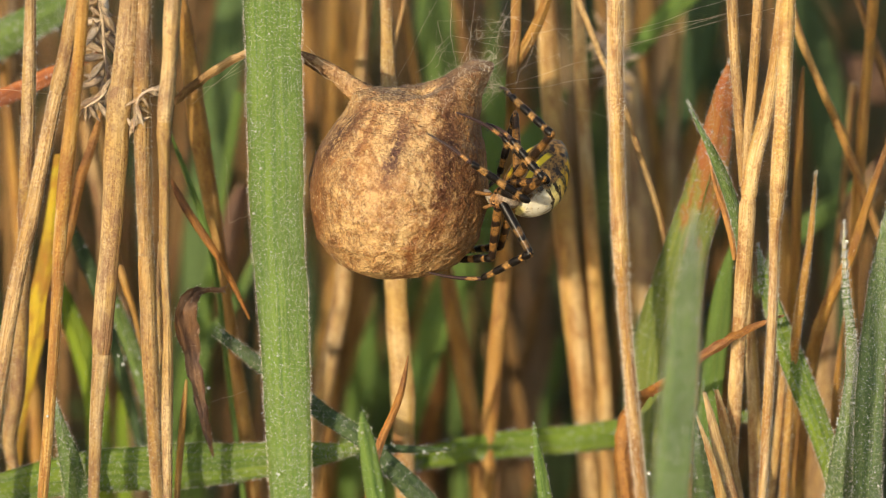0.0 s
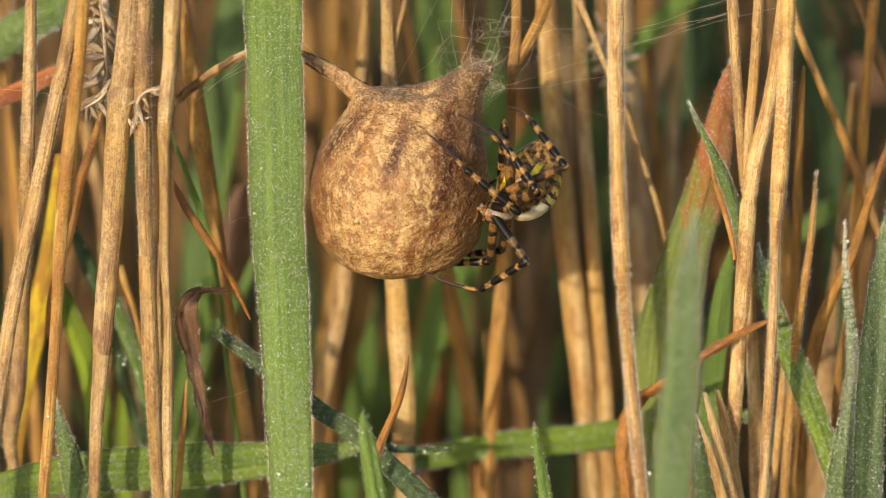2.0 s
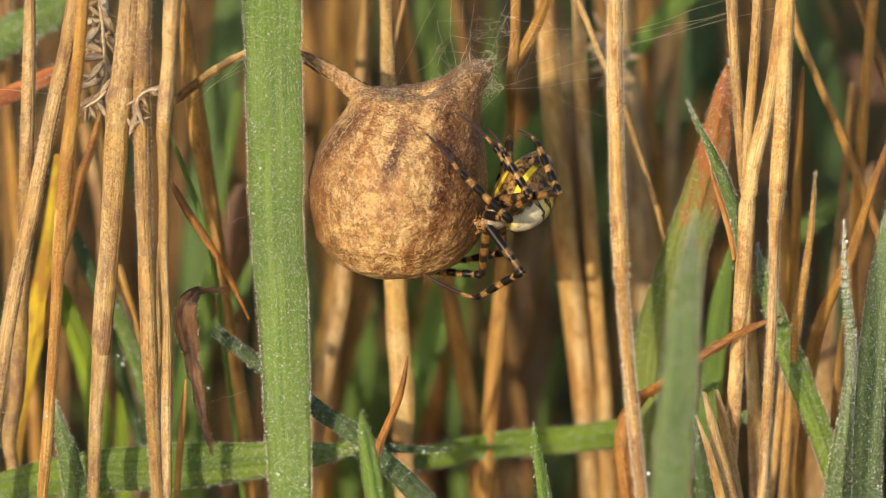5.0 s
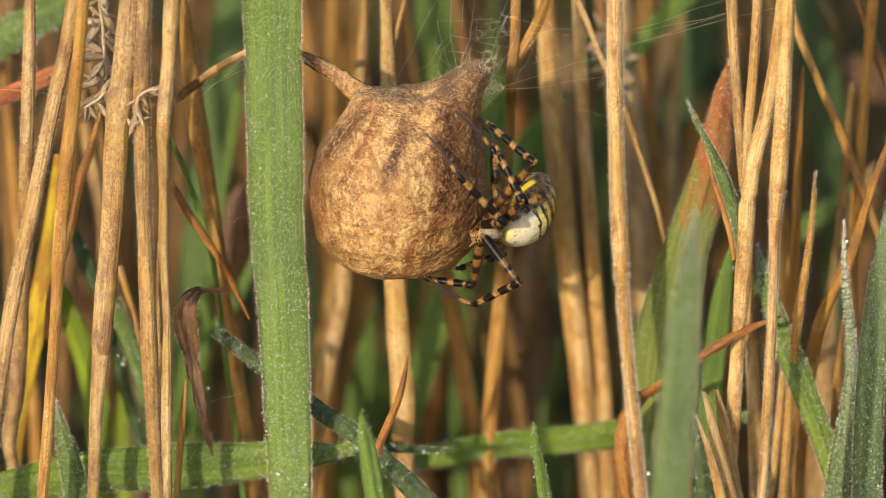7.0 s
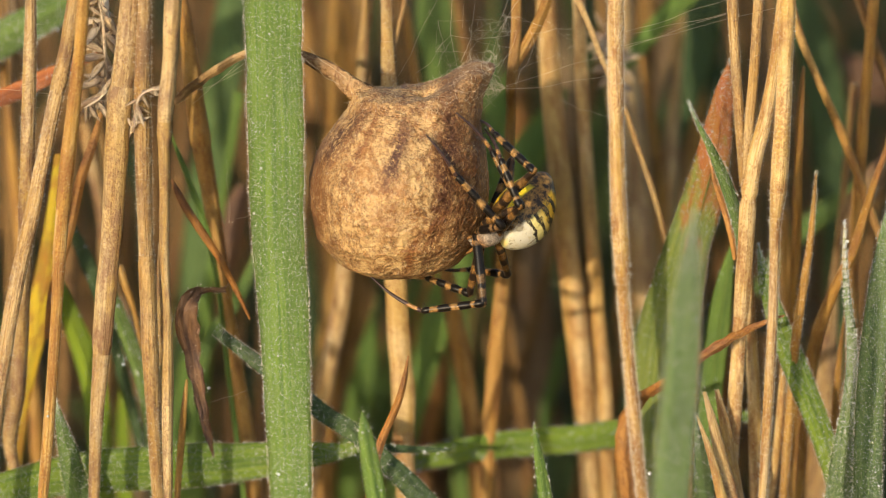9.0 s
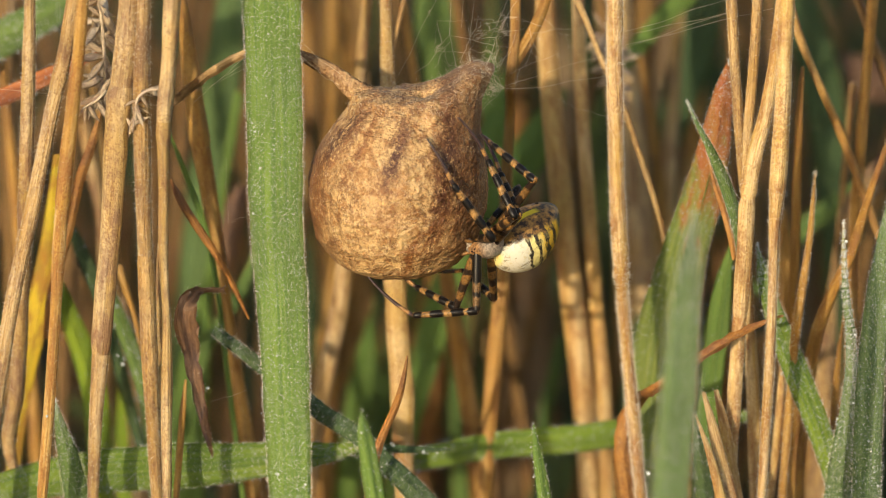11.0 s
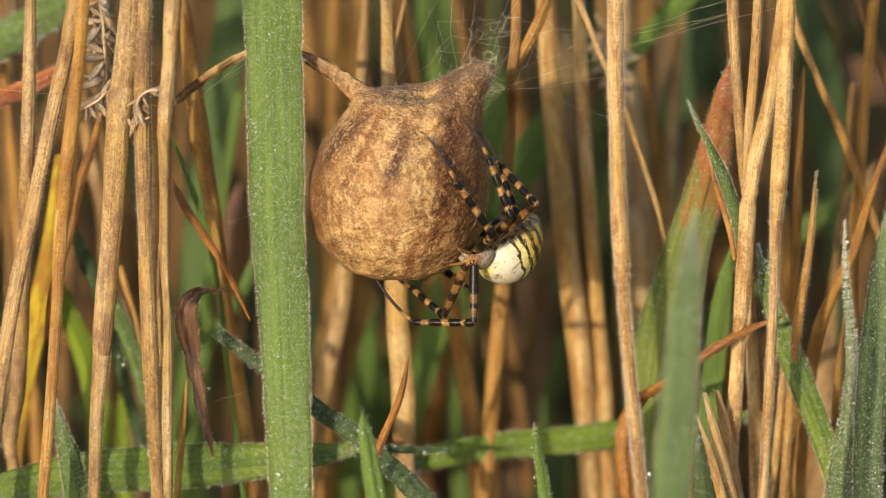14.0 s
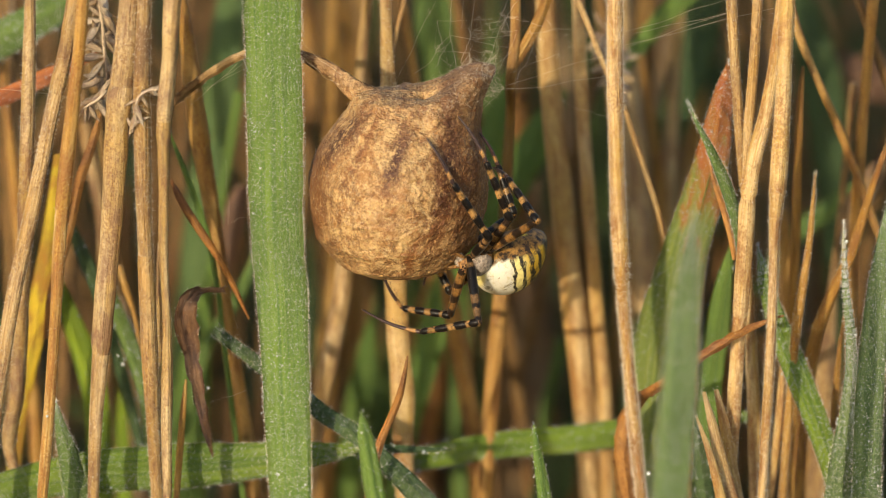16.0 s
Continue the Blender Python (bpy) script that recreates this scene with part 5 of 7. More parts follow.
# ---- loose silk ----
def web():
    root = new("spider_web")
    tagged(root, "loose pale silk threads above the egg sac", "spider web")

    def thread(a, b, sag, radius, kinks=3):
        a, b = np.array(a), np.array(b)
        n = 22
        ph = rng.uniform(0, 9)
        verts, faces = [], []
        for i in range(n):
            f = i / (n - 1)
            c = a * (1 - f) + b * f + np.array([0, 0, -sag * 4 * f * (1 - f)])
            c = c + np.array(noise.noise_vector(Vector((ph, f * kinks, 1)))) * (0.14 if kinks > 3 else 0.4) * math.sin(math.pi * f)
            for q in range(4):
                verts.append(c + np.array([math.cos(q * 1.571), 0.3, math.sin(q * 1.571)]) * radius)
        for i in range(n - 1):
            for q in range(4):
                faces.append((i * 4 + q, i * 4 + (q + 1) % 4, i * 4 + 4 + (q + 1) % 4, i * 4 + 4 + q))
        mesh_object("thread", verts, faces, SILK, root)

    # the tangle over the crown, a net of short kinked threads, then single guy lines
    knots = []
    for _ in range(64):
        f = rng.uniform() ** 1.3
        base = np.array((3.59, 1, 201.5)) + np.array([rng.normal(0, 1.9 + 0.7 * f), rng.normal(0, 1.6), 0.0])
        knots.append(base + np.array([2.6 * f, 0, 6.4 * f]))
    for i, p in enumerate(knots):
        near = sorted(range(len(knots)), key=lambda q: float(np.linalg.norm(knots[q] - p)))
        for q in (near[1], near[2], near[rng.integers(3, 8)]):
            thread(p, knots[q], rng.uniform(-0.1, 0.2), rng.uniform(0.004, 0.008), 5)
    for a, b in (((3.85, 1, 211.03), (3.19, 1, 205)), ((2.52, 2, 210.88), (2.26, 2, 206.18)), ((1.07, 3, 210.4), (0.86, 1, 205.33)), ((8.06, 3, 210.4), (6.38, 1, 206.68)), ((9.74, 4, 210.59), (6.71, 1, 206.34)), ((0.86, 1, 205.53), (-0.93, 3, 203.66)), ((0.86, 1, 205.53), (4.05, 1, 205)),
                 ((4.05, 1, 205), (8.09, 4, 205.05)), ((3.72, 1, 204.86), (8.11, 5, 203.34)), ((0.86, 1, 205.53), (1.59, 0, 201.93)), ((6.38, 1, 206.68), (4.38, 0, 202.47)), ((6.71, 1, 206.34), (5.18, 0, 201.93)), ((3.19, 1, 205), (2.06, 1, 202.17)), ((5.71, 0, 201.8), (8.11, 5, 202.86))):
        thread(a, b, rng.uniform(-0.1, 0.3), rng.uniform(0.008, 0.015), 7)
    lines = [((6.72, 0, 199.24), (20.33, 0, 201.13)), ((6.38, 0, 199.37), (20.31, 0, 203.48)), ((20.44, 0, 203.82), (34.32, 2, 208.2)), ((20.42, 0, 205.83), (34.29, 2, 209.95)), ((20.44, 0, 204.22), (40.29, 2, 208.87)),
             ((-5.29, 4, 200.11), (-0.6, 6, 209.27)), ((-3.28, 3, 200.62), (1.07, 3, 204.67)), ((-0.93, 2, 201.46), (0.4, 4, 203.5)), ((-16.32, -6, 205.79), (-11.23, 0, 200.45)), ((-16.39, -4, 203.8), (-12.18, -2, 200.12)),
             ((-23.31, -4, 203.47), (-30.03, 8, 196)), ((-23.46, -4, 202.14), (-31.58, 9, 196.03)), ((-23.18, -4, 203), (-28.32, 8, 197.72)), ((-52.03, -1, 199.41), (-44.53, 4, 197.59)), ((-44.53, 4, 197.59), (-31.62, -9, 198.68)),
             ((-22.11, -8, 186.14), (-25.89, 10, 181.09)), ((-25.89, 10, 181.09), (-26.25, 12, 188.7)), ((-22.84, -8, 164.8), (-27.95, 2, 160.78)), ((10.18, 8, 204.55), (15.29, 10, 204.78)), ((10.38, 8, 205.1), (11.92, 10, 201.49)),
             ((13.9, 8, 202.16), (8.14, 6, 200.11)), ((14.43, 9, 196.17), (19.24, 5, 195.17)), ((10.86, 8, 203.19), (8.41, 2, 199.43)), ((8.83, 8, 204.89), (6.38, 0, 201.13)), ((11.9, 10, 206.28), (15.3, 10, 203.2)),
             ((40.68, -5, 172.96), (38.89, -2, 173.99)), ((34.32, 2, 208.2), (22.46, 4, 205.19))]
    lines += [((7.23, -1, 199.55), (4.89, -2, 202.67)), ((7.23, -1, 199.55), (5.15, -3, 202.04)), ((7.23, -1, 199.55), (5.42, -3, 201.24)), ((7.23, -1, 199.55), (5.42, -3, 200.57)), ((7.23, -1, 199.55), (5.29, -3, 199.76)), ((7.23, -1, 199.55), (5.16, -3, 198.96)), ((7.23, -1, 199.55), (4.88, -4, 198.2)), ((7.23, -1, 199.55), (4.62, -4, 197.39)), ((7.23, -1, 199.55), (5.71, -1, 199.95)), ((7.23, -1, 199.55), (5.58, 0, 200.46)), ((5.69, -2, 201.6), (5.96, -2, 198.92)), ((6.09, -2, 200.93), (6.23, -2, 199.05)), ((6.49, -2, 200.4), (6.62, -2, 199.32)), ((5.29, -2, 202.27), (5.56, -2, 200.13)), ((5.56, -2, 198.78), (6.36, -2, 199.46))]      # the torn corner of the collar
    for a, b in lines:
        thread(a, b, rng.uniform(-0.1, 0.35), rng.uniform(0.008, 0.015))
    for x, y, z in [(10.39, 8, 203.05), (11.53, 8, 203.87), (14.96, 10, 204.09), (15.17, 10, 202.59), (13.9, 8, 201.96), (8.56, 3, 199.4), (14.43, 9, 196.17), (-1.61, 6, 207.58), (-0.6, 4, 203.5), (11.22, 9, 201.66)]:
        wisps(root, [(x, y, z)], [(0, 0, 0.1)], 8, 0.5, 0.009, "silk_fluff", "tiny tufts of loose silk")


web()


# ---- the spider ----
def abdomen_material():
    """Wasp bands: white shoulders, then yellow, with wavy black cross lines; dark belly with two yellow stripes."""
    k = Mat("abdomen_bands", 0.42, 0.35)
    co = k.coord((1, 1, 1))
    sep = k.t.nodes.new("ShaderNodeSeparateXYZ")
    k.t.links.new(co, sep.inputs[0])
    x, y, z = sep.outputs
    wob = k.noise(k.coord((0.7, 0.7, 0.7)), 1.0, 3, 0.55)
    ay = k.math("ABSOLUTE", y)
    along = k.math("ADD", k.math("ADD", x, k.math("MULTIPLY", k.math("SUBTRACT", wob, 0.5), 1.4)), k.math("MULTIPLY", k.math("MULTIPLY", z, z), -0.045))
    along = k.math("ADD", along, k.math("MULTIPLY", z, 0.42))
    f = k.math("DIVIDE", along, 10.0)
    W, Y, B, L = (0.56, 0.53, 0.43), (0.62, 0.36, 0.015), (0.014, 0.011, 0.009), (0.68, 0.58, 0.22)
    band = k.ramp(f, (0.0, L), (0.05, W), (0.3, W), (0.39, L), (0.46, L), (0.6, Y), (0.86, Y), (0.92, B))
    lines = k.ramp(f, (0.325, 0.0), (0.335, 1.0), (0.37, 1.0), (0.38, 0.0), (0.445, 0.0), (0.455, 1.0), (0.505, 1.0), (0.515, 0.0), (0.575, 0.0), (0.585, 1.0), (0.645, 1.0), (0.655, 0.0), (0.715, 0.0), (0.725, 1.0), (0.79, 1.0), (0.8, 0.0))
    mark = k.noise(k.coord((0.22, 1.0, 1.0)), 1.0, 4, 0.6, 0.6)
    band = k.mix(k.ramp(mark, (0.56, 0.0), (0.62, 0.75)), band, (0.13, 0.09, 0.03))
    worn = k.ramp(k.noise(k.coord((0.8, 0.8, 0.8)), 1.0, 3, 0.6), (0.36, 0.5), (0.44, 1.0))
    band = k.mix(k.math("MULTIPLY", lines, worn), band, B)
    speck = k.noise(k.coord((2.2, 2.2, 2.2)), 1.0, 4, 0.6)
    band = k.mix(k.ramp(speck, (0.5, 0.0), (0.66, 0.45)), band, (0.4, 0.3, 0.1))
    belly = k.mix(k.ramp(k.noise(k.coord((1.3, 1.3, 1.3)), 1.0, 4, 0.6), (0.4, 0.0), (0.62, 1.0)), (0.022, 0.012, 0.006), (0.33, 0.175, 0.042))
    stripe = k.math("MULTIPLY", k.ramp(k.math("DIVIDE", ay, 4.0), (0.26, 0.0), (0.29, 1.0), (0.42, 1.0), (0.46, 0.0)), k.ramp(k.math("DIVIDE", x, 10.0), (0.3, 0.0), (0.36, 1.0), (0.74, 1.0), (0.8, 0.0)))
    belly = k.mix(stripe, belly, (0.68, 0.5, 0.02))
    low = k.math("ADD", k.math("SUBTRACT", z, k.math("MULTIPLY", k.math("SUBTRACT", x, 5.0), 0.3)), k.math("MULTIPLY", k.math("SUBTRACT", wob, 0.5), 2.6))
    col = k.mix(k.ramp(k.math("ADD", k.math("DIVIDE", low, 8.0), 0.5), (0.36, 1.0), (0.42, 0.0)), band, belly)
    k.bump(speck, 0.08, 0.5)
    k.b.inputs["Coat Weight"].default_value = 0.04
    return k.done(col)


def ceph_material():
    k = Mat("carapace", 0.5, 0.4)
    fur = k.ramp(k.noise(k.coord((4.0, 2.5, 2.5)), 1.0, 4, 0.65), (0.38, 0.0), (0.62, 1.0))
    sep = k.t.nodes.new("ShaderNodeSeparateXYZ")
    k.t.links.new(k.coord((1, 1, 1)), sep.inputs[0])
    grey = k.mix(fur, (0.16, 0.125, 0.095), (0.38, 0.31, 0.245))
    brown = k.mix(fur, (0.09, 0.04, 0.013), (0.38, 0.19, 0.06))
    col = k.mix(k.ramp(k.math("ADD", k.math("DIVIDE", sep.outputs[0], 8.0), 0.5), (0.3, 0.0), (0.42, 1.0)), brown, grey)
    k.bump(fur, 0.1, 0.6)
    return k.done(col)


def leg_material(name, base, dark, bands, spec=0.35):
    """bands: dark stretches (from, to) along a segment of unit length in its object's x, given per millimetre length."""
    k = Mat(name, 0.34, spec * 0.5)
    n = k.t.nodes.new("ShaderNodeUVMap")
    n.uv_map = "UVMap"
    sep = k.t.nodes.new("ShaderNodeSeparateXYZ")
    k.t.links.new(n.outputs[0], sep.inputs[0])
    mott = k.noise(k.coord((1.8, 1.8, 1.8)), 1.0, 5, 0.65)
    u = k.math("ADD", sep.outputs[0], k.math("MULTIPLY", k.math("SUBTRACT", mott, 0.5), 0.16))
    stops = [(0.0, 1.0 if bands[0][0] <= 0 else 0.0)]
    for lo, hi in bands:
        if lo > 0:
            stops += [(lo - 0.012, 0.0), (lo + 0.012, 1.0)]
        stops += [(hi - 0.012, 1.0), (hi + 0.012, 0.0)]
    grime = k.noise(k.coord((5.0, 5.0, 5.0)), 1.0, 3, 0.6)
    tan = k.mix(k.ramp(mott, (0.38, 0.0), (0.62, 1.0)), tuple(c * 0.45 for c in base), base)
    tan = k.mix(k.ramp(grime, (0.52, 0.0), (0.64, 0.8)), tan, tuple(c * 0.15 for c in base))
    col = k.mix(k.ramp(u, *stops), tan, dark)
    k.bump(mott, 0.06, 0.5)
    return k.done(col)


ABDOMEN, CEPH = abdomen_material(), ceph_material()
TAN, BLACK = (0.37, 0.2, 0.066), (0.008, 0.006, 0.005)
FEMUR_TAN = leg_material("femur_mottled", (0.24, 0.12, 0.036), (0.02, 0.012, 0.008), [(0.0, 0.12), (0.3, 0.4), (0.55, 0.7), (0.84, 1.0)])
FEMUR_DARK = leg_material("femur_dark", (0.2, 0.11, 0.045), BLACK, [(0.0, 0.1), (0.18, 0.6), (0.72, 0.8), (0.92, 1.0)], 0.45)
TIBIA = leg_material("tibia_banded", TAN, BLACK, [(0.0, 0.14), (0.2, 0.4), (0.52, 0.72), (0.86, 1.0)])
TARSUS = leg_material("tarsus_banded", (0.4, 0.21, 0.075), (0.045, 0.026, 0.024), [(0.0, 0.08), (0.24, 1.0)], 0.5)
PALP = leg_material("palp_tan", (0.3, 0.15, 0.05), BLACK, [(0.9, 1.0)])
EYE_M = Mat("eye_glossy", 0.08, 0.8).done((0.015, 0.01, 0.01))
BRISTLE = Mat("bristle", 0.4, 0.5).done((0.03, 0.022, 0.018))


def ring_mesh(name, stations, material, parent, label="", m=14, uv_len=1.0):
    """Rings along x: stations of x, z, ry, rz (mm)."""
    verts, faces, uvs = [], [], []
    for x, z, ry, rz in stations:
        for j in range(m):
            q = 2 * math.pi * j / m
            verts.append((x, ry * math.cos(q), z + rz * math.sin(q)))
            uvs.append((x / uv_len, j / m))
    n = len(stations)
    for i in range(n - 1):
        for j in range(m):
            faces.append((i * m + j, i * m + (j + 1) % m, (i + 1) * m + (j + 1) % m, (i + 1) * m + j))
    faces += [tuple(range(m))[::-1], tuple((n - 1) * m + j for j in range(m))]
    return mesh_object(name, verts, faces, material, parent, label, np.array(uvs))


def bristles(parent, length, radius, count, reach, name="bristles"):
    x = rng.uniform(0.05, 0.97, count) * length
    q = rng.uniform(0, 2 * math.pi, count)
    out = np.stack([np.zeros(count), np.cos(q), np.sin(q)], -1)
    way = out + np.array([0.55, 0, 0]) * rng.uniform(0.3, 1.4, count)[:, None] + rng.normal(0, 0.15, (count, 3))
    way /= np.linalg.norm(way, axis=1)[:, None]
    base = out * radius * 0.8 + np.stack([x, 0 * x, 0 * x], -1)
    v, f = spikes(base, way, rng.uniform(0.25, 1.0, count) * reach, 0.026)
    tagged(mesh_object(name, v, f, BRISTLE, parent, "fine dark bristles", smooth=False), kind="stuff")


def segment(kind, length, parent, material):
    """femur, tibia or tarsus along +x from its joint."""
    L = length
    if kind == "femur":
        prof = [(0, .36), (.04, .46), (.2, .57), (.5, .58), (.8, .49), (.93, .43), (.98, .48), (1.03, .38), (1.06, .16)]
    elif kind == "tibia":
        prof = [(-.05, .22), (0, .45), (.08, .47), (.16, .38), (.22, .4), (.3, .46), (.42, .42), (.5, .39), (.62, .43), (.74, .37), (.82, .33), (.92, .37), (.98, .33), (1.0, .25)]
    else:
        prof = [(-.02, .18), (0, .29), (.1, .27), (.4, .22), (.55, .2), (.75, .16), (.95, .11), (1.0, .06)]
    bow = 0.05 * L if kind == "tarsus" else 0.0
    fine = []
    xs = np.linspace(prof[0][0], prof[-1][0], 26)
    for a in xs:
        r = {"femur": 0.98, "tibia": 1.1, "tarsus": 0.95}[kind] * np.interp(a, [p[0] for p in prof], [p[1] for p in prof])
        fine.append((a * L, bow * math.sin(math.pi * min(1, max(0, a))), r, r))
    ob = ring_mesh(kind, fine, material, parent, "", 12, L)
    if kind != "femur":
        bristles(ob, L, 0.4 if kind == "tibia" else 0.2, 90 if kind == "tibia" else 70, 0.8 if kind == "tibia" else 0.5)
    else:
        bristles(ob, L, 0.6, 70, 0.6)
    return ob


def build_spider():
    root = new("spider")
    tagged(root, "female wasp spider, banded black and yellow, clinging to the egg sac", "spider")
    # head and chest: x runs from the brow to the waist, z up is the back
    prof = [(-2.9, .25, .45), (-2.6, .75, .7), (-2.0, 1.05, .95), (-1.1, 1.35, 1.1), (-.2, 1.75, 1.2), (.7, 1.85, 1.15), (1.5, 1.5, .95), (2.1, .8, .6), (2.5, .35, .35)]
    prof = [(a * 0.8, b * 0.95, c * 1.0) for a, b, c in prof]
    xs = np.linspace(-2.32, 2.0, 30)
    body = ring_mesh("cephalothorax", [(x, 0.15 * math.cos(x), np.interp(x, [p[0] for p in prof], [p[1] for p in prof]), np.interp(x, [p[0] for p in prof], [p[2] for p in prof])) for x in xs], CEPH, root, "grey furred carapace", 24)
    bristles(body, 2.2, 1.3, 60, 0.35)
    for ex, ey, ez, er in ((-2.2, 0.25, 0.4, 0.13), (-2.2, -0.25, 0.4, 0.13), (-2.05, 0.28, 0.68, 0.12), (-2.05, -0.28, 0.68, 0.12), (-1.97, 0.62, 0.45, 0.1), (-1.97, -0.62, 0.45, 0.1)):
        v, f = drops(np.array([[ex, ey, ez]]), np.array([er]))
        mesh_object("eye", v, f, EYE_M, root)
    for s in (-1, 1):
        jaw = ring_mesh("jaw", [(0, 0, .3, .3), (.3, 0, .48, .45), (.9, 0, .45, .42), (1.5, 0, .25, .25), (1.75, 0, .08, .08)], CEPH, root, "brown jaw", 12)
        jaw.matrix_basis = Matrix.Translation((-1.95 * MM, s * 0.42 * MM, -0.3 * MM)) @ pose(0, 0, 0, 0, 100, 0)
        palp = ring_mesh("palp", [(x, 0.5 * math.sin(x * 0.9), np.interp(x, [0, 1, 3, 3.9], [.22, .25, .2, .06]), np.interp(x, [0, 1, 3, 3.9], [.22, .25, .2, .06])) for x in np.linspace(0, 3.9, 16)], PALP, root, "tan feeler", 10, 3.9)
        palp.matrix_basis = Matrix.Translation((-1.8 * MM, s * 0.85 * MM, -0.5 * MM)) @ pose(0, 0, 0, 0, 0, 180 - s * 20) @ pose(0, 0, 0, 0, 38, 0)
    ax = np.linspace(0, 1, 44)
    st = [(10.4 * a, 0.25 * math.sin(a * 3.1), 3.7 * math.sin(math.pi * min(1, a ** 0.82)) ** 0.62 + 0.05, 3.45 * math.sin(math.pi * min(1, a ** 0.82)) ** 0.62 + 0.05) for a in ax]
    abd = ring_mesh("abdomen", st, ABDOMEN, root, "oval abdomen banded white, yellow and black", 40)
    nub = ring_mesh("spinneret", [(0, 0, .4, .4), (.25, 0, .4, .36), (.5, 0, .24, .24), (.62, 0, .08, .08)], FEMUR_DARK, abd, "small dark spinneret", 12)
    nub.matrix_basis = Matrix.Translation((8.4 * MM, 0, -1.55 * MM)) @ pose(0, 0, 0, 0, 65, 0)
    return root, abd


spider, abdomen = build_spider()

# ---- how things move: places in millimetres ----
BODY = [  # seconds; brow; front and tip of the abdomen; roll of the abdomen about its length
    (0, 5.58, -3.5, 186.58, 8.39, -2.5, 184.82, 13.42, 0.63, 192.09, 43),
    (0.5, 5.38, -3.5, 185.9, 8.59, -2.5, 185.09, 11.03, -1.44, 194.64, 59),
    (1, 5.05, -3.5, 185.56, 8.52, -2.5, 185.57, 11.33, -2.5, 195.64, 63),
    (1.5, 5.18, -3.5, 185.23, 8.52, -2.5, 184.34, 11.56, 1.03, 192.28, 43),
    (2, 4.72, -3.5, 184.89, 8.06, -2.5, 184.21, 12.6, -2.5, 194.16, 57),
    (2.5, 5.05, -3.5, 184.55, 7.86, -2.5, 184.21, 11.57, 1.13, 191.79, 45),
    (3, 4.39, -3.5, 184.55, 8.06, -2.5, 183.66, 13, -2.5, 192.94, 53),
    (3.5, 4.39, -3.5, 184.21, 7.73, -2.5, 183.46, 12.62, -1.9, 192.16, 47),
    (4, 4.25, -3.5, 184.07, 7.73, -2.5, 183.53, 11.22, 0.74, 191.52, 49),
    (6.5, 4.06, -3.5, 182.51, 7.07, -2.5, 181.83, 12.41, -0.29, 189.54, 39),
    (7, 3.72, -3.5, 182.17, 7.07, -2.5, 181.49, 11.41, 2.3, 187.27, 35),
    (7.5, 3.72, -3.5, 182.17, 6.93, -2.5, 181.14, 12.05, 1.14, 187.9, 35),
    (8, 3.86, -3.5, 181.83, 7.27, -2.5, 181.14, 12.17, 0.55, 188.56, 35),
    (8.5, 3.86, -3.5, 181.83, 7, -2.5, 181.01, 10.61, 2.3, 187.4, 39),
    (9, 3.59, -3.5, 181.49, 6.73, -2.5, 180.87, 11.89, -0.01, 188.54, 31),
    (11.5, 3.19, -3.5, 180.81, 6.14, -2.5, 178.42, 12.75, 1.21, 183.79, 18),
    (12, 3.06, -3.5, 180.13, 5.74, -2.5, 178.07, 11.3, 2.24, 183.17, 14),
    (12.5, 2.93, -3.5, 180.13, 5.47, -2.5, 177.73, 11.49, 1.92, 182.82, 12),
    (13, 2.93, -3.5, 180, 5.54, -2.5, 177.6, 10.63, 2.3, 182.47, 12),
    (13.5, 2.8, -3.5, 179.79, 5.14, -2.5, 177.39, 11.48, 1.56, 182.62, 12),
    (14, 2.8, -3.5, 179.59, 5.14, -2.5, 177.19, 9.82, 2.3, 182.19, 4),
    (14.5, 2.4, -3.5, 179.45, 4.27, -2.5, 176.78, 11.79, 0.11, 182.17, 12),
    (15, 2.4, -3.5, 179.31, 4.68, -2.5, 176.64, 9.96, 2.3, 181.3, 6),
    (15.5, 2.06, -3.5, 179.11, 4.21, -2.5, 175.82, 11.71, 1.92, 178.84, 10),
    (16, 2.06, -3.5, 179.11, 4.21, -2.5, 176.3, 11.28, 1.25, 181.04, 12),
]

